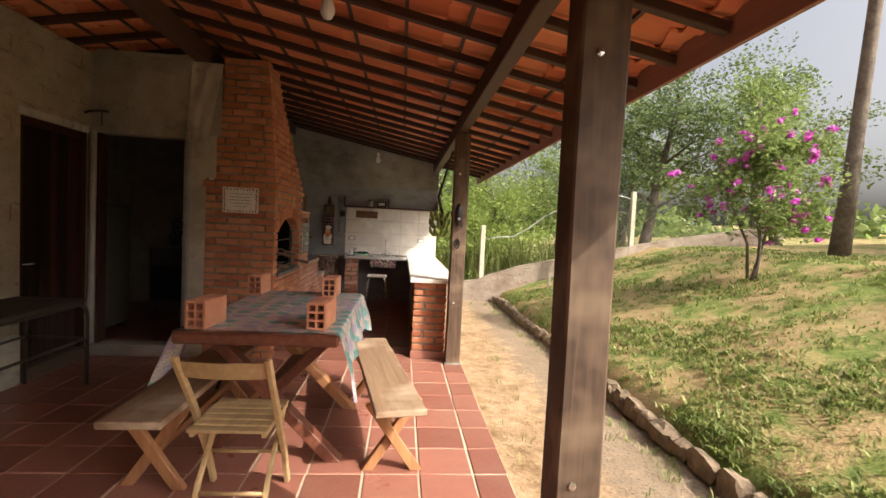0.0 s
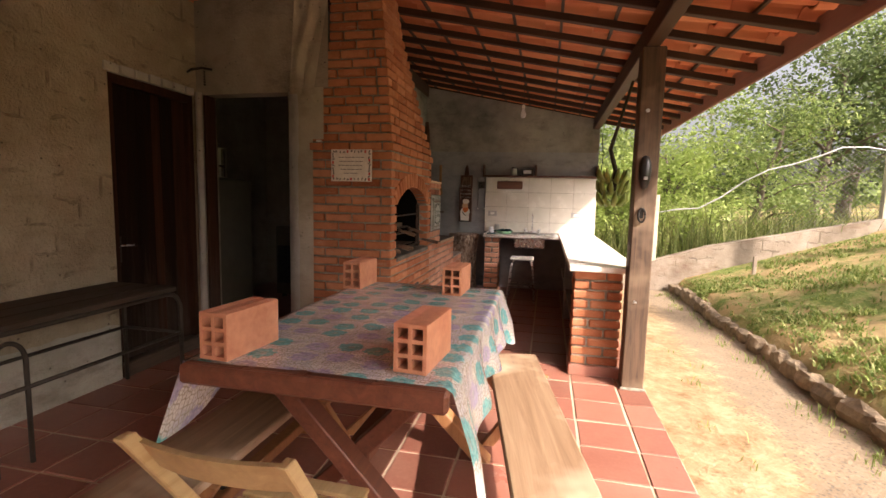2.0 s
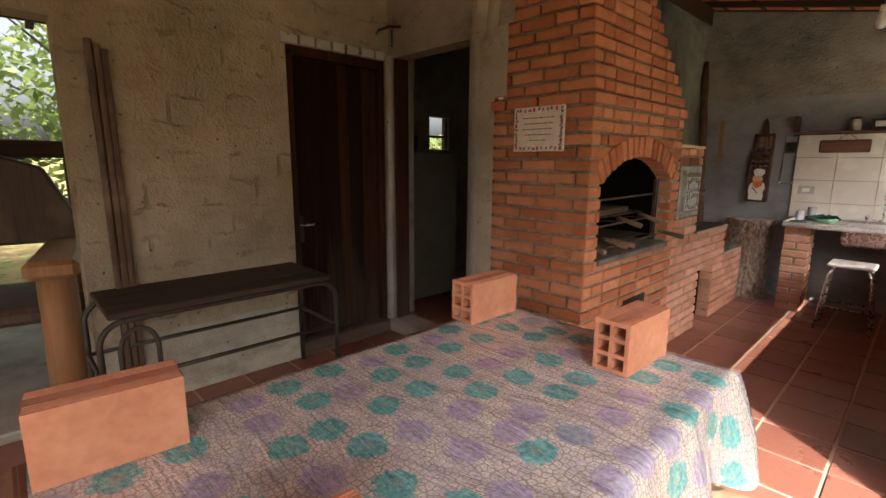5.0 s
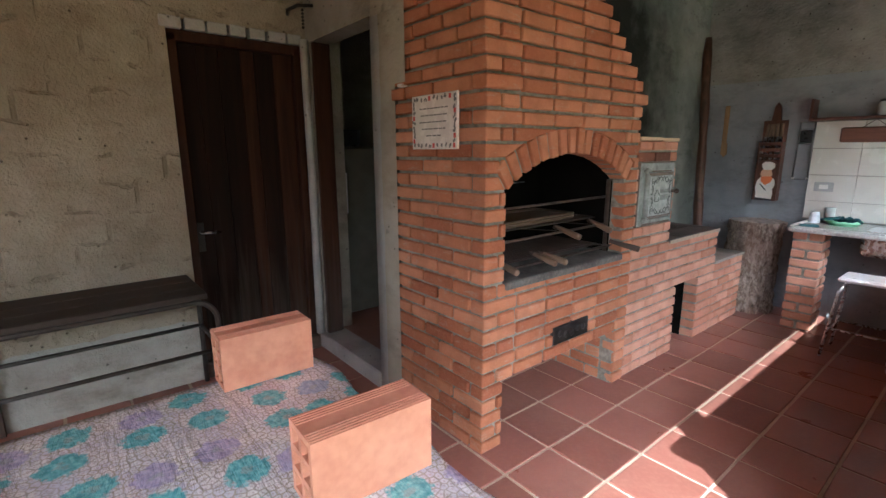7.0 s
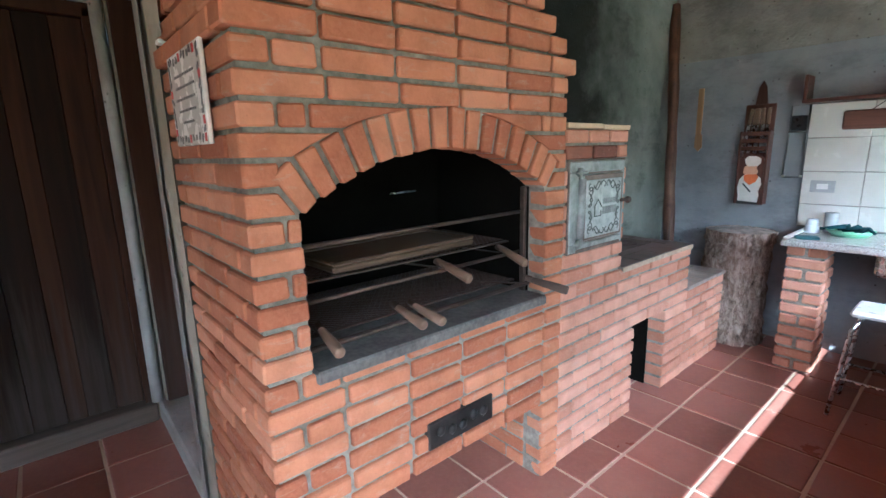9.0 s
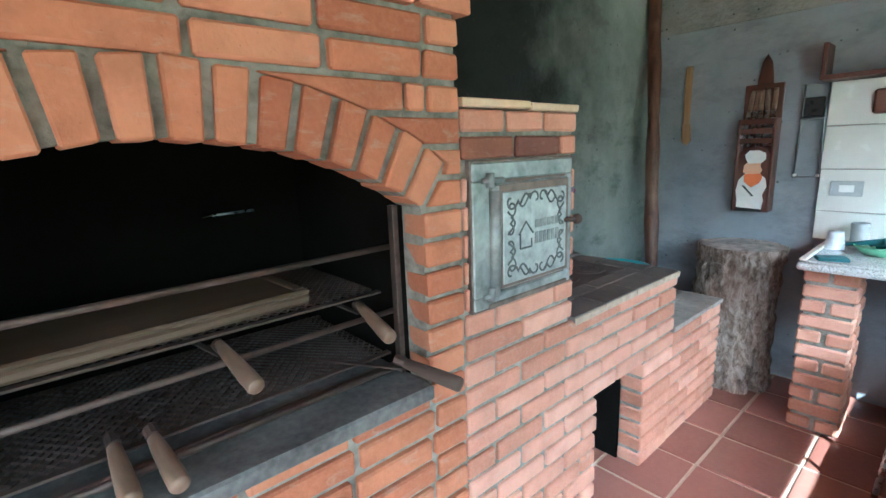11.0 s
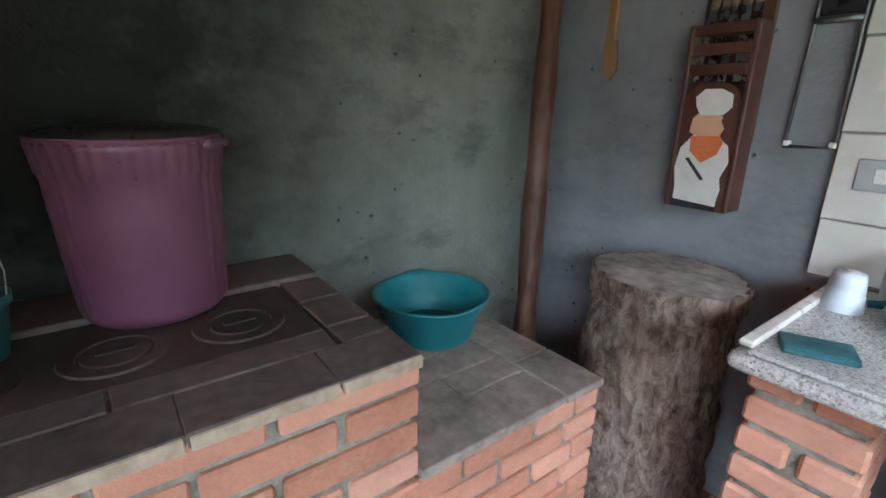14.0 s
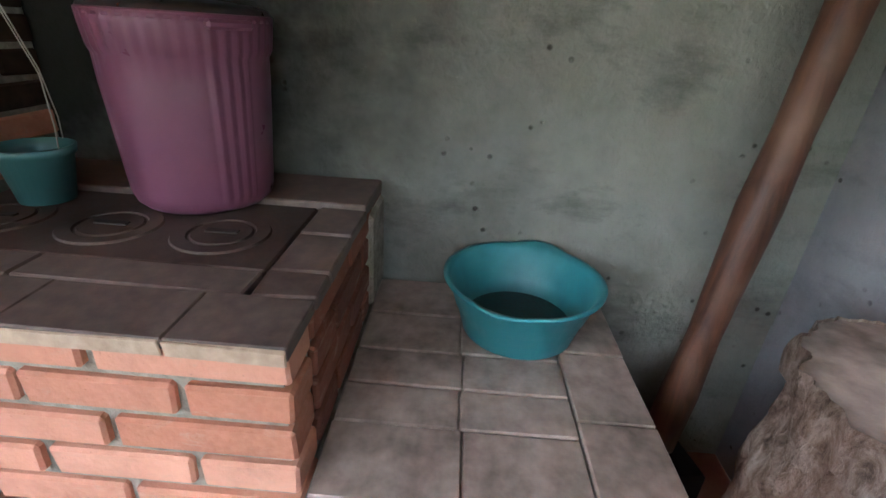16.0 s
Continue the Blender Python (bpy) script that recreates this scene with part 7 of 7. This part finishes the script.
# ---- yard ----
def kerb():
    ob = tagged(new("kerb"), "line of rough grey stones along the grass bank", "kerb", "", "structure")
    rnd = random.Random(61)
    y = 1.0
    while y < 9.1:
        ln = rnd.uniform(0.12, 0.34)
        x = 1.93 + 0.05 * noise.noise((y * 0.8, 0, 4))
        bm = bmesh.new()
        bmesh.ops.create_icosphere(bm, subdivisions=2, radius=1.0)
        sx, sy, sz = rnd.uniform(0.055, 0.085), ln * 0.56, rnd.uniform(0.075, 0.11)
        for v in bm.verts:
            d = v.co.normalized()
            q = Vector((d.x * abs(d.x) ** -0.3 if d.x else 0, d.y * abs(d.y) ** -0.3 if d.y else 0, d.z * abs(d.z) ** -0.3 if d.z else 0)) * 0.9
            nn = 1 + 0.42 * noise.noise((d.x * 1.6 + y, d.y * 1.6, d.z * 1.6 + y))
            v.co = Vector((q.x * sx, q.y * sy, q.z * sz)) * nn
        st = part("stone", bm, KERB_STONE, ob)
        st.matrix_basis = pose(x, y + ln / 2, -0.02, 0, 0, rnd.uniform(-8, 8))
        y += ln * 0.96


def low_wall():
    ob = tagged(new("garden_wall"), "low rendered garden wall stepping up the bank", "wall", "", "structure")
    bm = bmesh.new()
    xs = [0.9 + 0.15 * i for i in range(46)]
    def top(x):
        return float(np.interp(x, [0.9, 1.54, 2.43, 4.9, 5.7, 8], [0.20, 0.36, 0.66, 1.20, 1.37, 1.75]))
    loops = []
    for x in xs:
        t = top(x) + 0.012 * noise.noise((x * 3, 0, 0))
        b = ground_z(x, 9.3) - 0.3
        loops.append([(x, 9.22 + 0.01 * noise.noise((x * 4, 1, 0)), b), (x, 9.22 + 0.012 * noise.noise((x * 4, 5, 0)), t), (x, 9.38, t), (x, 9.38, b)])
    rings(bm, loops)
    part("wall", bm, LOW_WALL, ob)
    f = tagged(new("fence"), "chain-link fence on pale concrete posts with a loose wire", "fence", "", "structure")
    for x in (1.62, 4.72, 7.8):
        z = top(x)
        part("post", boxed(x - 0.045, x + 0.045, 9.25, 9.34, z - 0.05, z + (1.05 if x < 2 else 1.12), 0.008), FENCE_POST, f)
    bm = bmesh.new()
    x0, x1, hgt = 3.2, 7.8, 1.05
    n = int((x1 - x0) / 0.075)
    for i in range(-14, n):
        for s in (1, -1):
            a = x0 + i * 0.075 if s > 0 else x0 + (i + 14) * 0.075
            b = a + s * 14 * 0.075
            if min(a, b) < x0 or max(a, b) > x1:
                continue
            tube(bm, [(a, 9.30, top(a)), (b, 9.30, top(b) + hgt)], 0.0022, 3, False)
    part("wire_mesh", bm, STEEL_DULL, f)
    pts = [(1.62 + i * 0.31, 9.28, float(np.interp(1.62 + i * 0.31, [1.62, 2.2, 3.0, 3.6, 4.2, 4.72], [1.15, 1.22, 1.75, 2.0, 2.18, 2.15])) + 0.03 * math.sin(i * 1.7)) for i in range(11)]
    part("loose_wire", tube(bmesh.new(), pts, 0.011, 6), GREY_PLASTIC, f, "pale loose cable", True)
    m = thing("marker_stake", "short pale stake standing in the grass", "stake", (2.75, 8.4, ground_z(2.75, 8.4)))
    part("stake", boxed(-0.022, 0.022, -0.018, 0.018, -0.05, 0.26, 0.004), LOW_WALL, m)


def leaves(rnd, centres, size, n, droop=0.3, slim=0.5):
    """Loose leaves round given clump centres (place, radius)."""
    verts, faces = [], []
    for _ in range(n):
        c, r = centres[rnd.randrange(len(centres))]
        d = Vector((rnd.gauss(0, 1), rnd.gauss(0, 1), rnd.gauss(0, 0.8)))
        p = Vector(c) + d.normalized() * r * rnd.random() ** 0.45
        s = size * rnd.uniform(0.6, 1.4)
        a = Vector((rnd.gauss(0, 1), rnd.gauss(0, 1), rnd.gauss(0, 0.6) - droop)).normalized()
        b = a.cross(Vector((rnd.gauss(0, 1), rnd.gauss(0, 1), rnd.gauss(0, 1)))).normalized() * s * slim * 0.5
        k = len(verts)
        verts += [p - a * s * 0.5, p + b, p + a * s * 0.5, p - b]
        faces.append((k, k + 1, k + 2, k + 3))
    return verts, faces


def tree(name, label, at, height, crown_r, material, seed, n_leaf=2600, size=0.09, trunk=0.10, low=0.35, category="tree", slim=0.5):
    rnd = random.Random(seed)
    ob = thing(name, label, category, at)
    bm = bmesh.new()
    lean = Vector((rnd.uniform(-0.15, 0.15), rnd.uniform(-0.15, 0.15), 0))
    pts = [Vector((0, 0, -0.1)) + lean * height * (i / 7) ** 1.5 + Vector((0.04 * math.sin(i * 2 + seed), 0.04 * math.cos(i * 1.7 + seed), height * 0.8 * i / 7)) for i in range(8)]
    tube(bm, pts, [trunk * (1 - 0.75 * i / 7) for i in range(8)], 9)
    centres = []
    nb = 13
    for k in range(nb):
        t = low + (0.95 - low) * k / (nb - 1)
        i = min(int(t * 7), 6)
        base = pts[i].lerp(pts[i + 1], t * 7 - i)
        a = k * 2.4 + rnd.uniform(-0.4, 0.4)
        ln = crown_r * rnd.uniform(0.55, 1.05) * (1.15 - 0.55 * (t - low) / (1 - low))
        tip = base + Vector((math.cos(a) * ln, math.sin(a) * ln, ln * rnd.uniform(0.2, 0.6)))
        mid = base.lerp(tip, 0.5) + Vector((0, 0, 0.1 * ln))
        r0 = trunk * 0.35 * (1 - 0.5 * t)
        tube(bm, [base, mid, tip], [r0, r0 * 0.6, r0 * 0.25], 6)
        for q in range(3):
            centres.append((base.lerp(tip, 0.45 + 0.3 * q) + Vector((rnd.uniform(-0.2, 0.2), rnd.uniform(-0.2, 0.2), rnd.uniform(-0.1, 0.2))) * crown_r, crown_r * rnd.uniform(0.20, 0.40)))
    centres.append((pts[-1] + Vector((0, 0, 0.1 * height)), crown_r * 0.4))
    part("trunk", bm, TREE_BARK, ob, "", True)
    v, f = leaves(rnd, centres, size, n_leaf, 0.3, slim)
    cr = new("crown", mesh_of("crown", v, f, material))
    cr.parent = ob
    return ob, centres


def blades(name, label, spots, material, category, h0, h1, w, n_each, seed, bend=0.5):
    """Tufts of long arching blades at given spots, one object of stuff."""
    rnd = random.Random(seed)
    verts, faces = [], []
    for (x, y, z) in spots:
        for _ in range(n_each):
            a, h = rnd.uniform(0, 6.283), rnd.uniform(h0, h1)
            d = Vector((math.cos(a), math.sin(a), 0))
            s = Vector((-d.y, d.x, 0)) * w * rnd.uniform(0.6, 1.2)
            o = Vector((x + rnd.gauss(0, 0.06) * (h1 / 0.3) ** 0.5, y + rnd.gauss(0, 0.06) * (h1 / 0.3) ** 0.5, z))
            b = rnd.uniform(0.1, bend) * h
            p1, p2 = o + d * b * 0.35 + Vector((0, 0, h * 0.6)), o + d * b + Vector((0, 0, h * rnd.uniform(0.75, 1.0)))
            k = len(verts)
            verts += [o - s * 0.6, o + s * 0.6, p1 + s * 0.5, p1 - s * 0.5, p2]
            faces += [(k, k + 1, k + 2, k + 3), (k + 3, k + 2, k + 4)]
    ob = new(name, mesh_of(name, verts, faces, material))
    tagged(ob, label, category, "", "stuff")


def yard():
    kerb()
    low_wall()
    rnd = random.Random(71)
    spots = []
    for _ in range(11000):
        x, y = 2.02 + 4.6 * rnd.random() ** 1.3, rnd.uniform(0.6, 9.1)
        dry = noise.noise((x * 0.9, y * 0.9, 8)) + 0.5 * noise.noise((x * 3, y * 3, 2))
        if dry > -0.02 and rnd.random() < 0.85:
            continue
        spots.append((x, y, ground_z(x, y) - 0.01))
    blades("lawn_grass", "short mown lawn grass with dry gaps", spots, BLADE, "grass", 0.02, 0.07, 0.013, 6, 72, 2.0)
    spots = [(1.75 + rnd.uniform(-0.1, 0.12), rnd.uniform(2, 9), -0.09) for _ in range(90)]
    spots += [(rnd.uniform(0.8, 1.7), rnd.uniform(2, 9), -0.085) for _ in range(26)]
    blades("path_weeds", "small green weeds beside the soil path", spots, BLADE, "weeds", 0.03, 0.09, 0.006, 6, 73, 1.2)
    spots = [(rnd.uniform(0.7, 5.5), 9.6 + rnd.random() ** 1.5 * 1.6, ground_z(3, 9.9) - 0.3 + rnd.random() * 0.2) for _ in range(150)]
    blades("cane_grass", "tall arching yellow-green cane grass behind the wall", spots, CANE, "grass", 0.5, 1.5, 0.014, 14, 74, 0.7)
    spots = [(rnd.uniform(0.3, 8), 9.8 + rnd.random() * 2.5, ground_z(3, 9.9) - 0.2) for _ in range(240)]
    blades("undergrowth", "tangled dry undergrowth behind the fence", spots, BLADE, "undergrowth", 0.4, 1.1, 0.012, 16, 75, 1.0)
    # flowering bush on the bank
    ob, cs = tree("flowering_tree", "slim glory tree covered in magenta flowers on the grass bank", (4.36, 5.38, 1.0), 2.1, 0.72, LEAF, 81, 8000, 0.06, 0.026, 0.25)
    for dx, dy, tx, ty in ((0.10, 0.05, 0.42, 0.10), (-0.06, 0.10, -0.45, 0.18)):
        stem = tube(bmesh.new(), [(dx * 0.4, dy, -0.08), (dx, dy, 0.35), (0.5 * (dx + tx), dy + ty * 0.5, 0.85), (tx, dy + ty, 1.45)], [0.020, 0.017, 0.013, 0.006], 7)
        part("stem", stem, TREE_BARK, ob, "", True)
    r2 = random.Random(82)
    v, f = [], []
    for _ in range(95):
        c, r = cs[r2.randrange(len(cs))]
        p = Vector(c) + Vector((r2.gauss(0, 1), r2.gauss(0, 1), r2.gauss(0, 1))).normalized() * r * 0.95
        a, b = leaves(r2, [(p, 0.038)], 0.062, 13, 0.0, 0.9)
        k = len(v)
        v += a
        f += [tuple(i + k for i in q) for q in b]
    fl = new("flowers", mesh_of("flowers", v, f, PETAL))
    fl.parent = ob
    fl["label"] = "clusters of magenta petals"
    # trees and shrubs behind the fence
    spec = [(-0.6, 11.0, 3.6, 1.5, LEAF, 0.10), (1.3, 10.9, 2.7, 1.25, LEAF_LIGHT, 0.10), (2.5, 11.3, 3.2, 1.4, LEAF_LIGHT, 0.11), (3.9, 11.8, 3.4, 1.5, LEAF, 0.10),
            (5.3, 12.4, 4.6, 1.6, LEAF_DARK, 0.11), (7.0, 13.0, 6.0, 1.7, LEAF_DARK, 0.12), (9.2, 11.5, 5.6, 1.8, LEAF, 0.12), (11.5, 13.5, 6.8, 2.4, LEAF_DARK, 0.13),
            (3.0, 14.5, 5.5, 2.2, LEAF, 0.13), (0.6, 14.0, 5.0, 2.1, LEAF, 0.13),
            (8.0, 16.5, 6.5, 2.6, LEAF, 0.14)]
    for i, (x, y, h, r, m, s) in enumerate(spec):
        big = h > 4.2
        tree("tree" if big else "shrub", "leafy tree with an uneven open crown behind the fence" if big else "bushy green shrub behind the garden wall",
             (x, y, ground_z(x, y) - 0.2), h, r, m, 100 + i, (7000 if big else 10000), s * (0.88 if big else 0.74), 0.03 * h, 0.12 if not big else 0.32, "tree" if big else "shrub")
    t = thing("tall_trunk", "tall straight bare tree trunk standing on the bank", "tree", (6.38, 6.3, ground_z(6.38, 6.3)))
    part("trunk", tube(bmesh.new(), [(0, 0, -0.1), (0.10, 0, 1.5), (0.26, 0.02, 4.0), (0.48, 0.05, 8.0)], [0.14, 0.095, 0.085, 0.06], 14), TREE_BARK, t, "", True)
    r3 = random.Random(92)
    v, f = leaves(r3, [((r3.uniform(-1.2, 1.2), r3.uniform(-1.2, 1.2), r3.uniform(5.5, 8.5)), 0.7) for _ in range(14)], 0.13, 3000)
    c = new("crown", mesh_of("crown", v, f, LEAF_DARK))
    c.parent = t
    # added trees, out of view along the bank's top, to block low eastern sky
    for i, (x, y, h, r) in enumerate(((14.5, 8.4, 5.0, 2.3), (13.2, 5.4, 5.4, 2.4), (12.2, 2.4, 5.8, 2.4), (12.4, -0.8, 5.4, 2.3), (12.6, -4.0, 5.0, 2.2))):
        tree("tree", "unseen leafy tree added on the bank to block low sky", (x, y, ground_z(x, y) - 0.2), h, r, LEAF_DARK if i % 2 else LEAF, 160 + i, 7000, 0.15, 0.14, 0.15)
    # woods to the west, seen past the wall's end
    for i, (x, y, h, r) in enumerate(((-6.5, 1.5, 3.6, 1.6), (-7.5, 3.6, 4.2, 1.8), (-6.8, -0.8, 3.8, 1.7), (-9.5, 0.6, 5.0, 2.3), (-6.6, 6.3, 3.4, 1.5))):
        tree("tree", "dense green tree on the house's west side", (x, y, -0.1), h, r, LEAF, 140 + i, 4200, 0.12, 0.09, 0.1)
    # far woods
    rr = random.Random(95)
    cs = []
    for k in range(260):
        a = rr.uniform(0.62, 2.6)
        d = rr.uniform(26, 44)
        cs.append(((d * math.cos(a), 4 + d * math.sin(a), rr.uniform(0.3, 2.4)), rr.uniform(1.2, 2.2)))
    v, f = leaves(rr, cs, 0.55, 17000, 0.2, 0.7)
    fw = new("far_woods", mesh_of("far_woods", v, f, LEAF))
    tagged(fw, "hazy distant woods beyond the garden", "woods", "", "stuff")


def porch_edge_things():
    b = thing("banana_bunch", "bunch of green bananas hanging from the roof beam", "bananas", (0.40, 4.98, 1.36))
    part("stalk", tube(bmesh.new(), [(0.0, 0, 0.0), (0.02, 0, 0.16), (-0.03, 0, 0.33), (0.02, 0, 0.52), (0.10, 0, 0.82)], [0.022, 0.018, 0.016, 0.012, 0.01], 8), BANANA_STALK, b, "", True)
    rr = random.Random(4)
    for tier in range(3):
        for k in range(9):
            a = k * 0.70 + tier * 0.3
            z = 0.10 - 0.085 * tier
            c, s = math.cos(a), math.sin(a)
            pts = [(0.02 * c, 0.02 * s, z), (0.07 * c, 0.07 * s, z - 0.01), (0.105 * c, 0.105 * s, z + 0.03), (0.115 * c, 0.115 * s, z + 0.085)]
            part("banana", tube(bmesh.new(), pts, [0.008, 0.019, 0.019, 0.006], 7), BANANA, b, "", True)
    l = thing("wall_lantern", "dark oval outdoor lamp fixed to the porch post", "lamp", (0.55, 4.595, 1.50))
    bm = bmesh.new()
    lathe(bm, [(0.0, -0.115), (0.022, -0.10), (0.036, -0.05), (0.040, 0.0), (0.036, 0.06), (0.022, 0.10), (0.0, 0.112)], 16)
    part("shell", bm, BLACK_PLASTIC, l, "", True)
    part("sensor", boxed(-0.012, 0.012, -0.046, -0.036, -0.052, -0.03, 0.003), CUP, l)
    h = thing("bottle_opener", "small iron ring hook screwed to the porch post", "hook", (0.545, 4.592, 1.215))
    pts = [(0.022 * math.cos(t), -0.012, 0.045 * math.sin(t)) for t in [2 * math.pi * i / 16 for i in range(17)]]
    part("ring", tube(bmesh.new(), pts, 0.007, 7), IRON, h, "", True)
    part("plate", boxed(-0.012, 0.012, -0.008, 0.005, -0.02, 0.05, 0.003), IRON, h)
    c = thing("hanging_cable", "thin dark cable hanging at the end of the wall", "cable", (0.625, END - 0.02, 1.25))
    part("cable", tube(bmesh.new(), [(0, 0, 1.0), (0.03, 0, 0.7), (0.01, 0, 0.35), (0.08, 0, 0.12), (0.20, 0, 0.05)], 0.006, 6), BLACK_PLASTIC, c, "", True)


BANANA_STALK = grainy("banana stalk", (0.02, 0.018, 0.01), (0.06, 0.05, 0.025), 30, 0.7)

table()
oilcloth()
HB = hollow_brick(None, pose(-1.008, 2.40, TOP + 0.007, 0, 0, -5))
hollow_brick(HB, pose(-0.425, 2.455, TOP + 0.007, 0, 0, -5))
hollow_brick(HB, pose(-1.066, 3.53, TOP + 0.007, 0, 0, -1))
hollow_brick(HB, pose(-0.525, 3.53, TOP + 0.007, 0, 0, -2))
x_bench((-0.095, 3.095, 0.0), 10.2, 1.53, 0.27, "worn plank bench with crossed orange timber legs")
x_bench((-1.19, 2.93, 0.0), 0.0, 1.53, 0.29, "worn plank bench with crossed legs beside the table")
folding_chair()
old_bench()
counters()
stove_things()
porch_edge_things()
yard()
barbecue()
oven_column()
wood_stove()
floor()
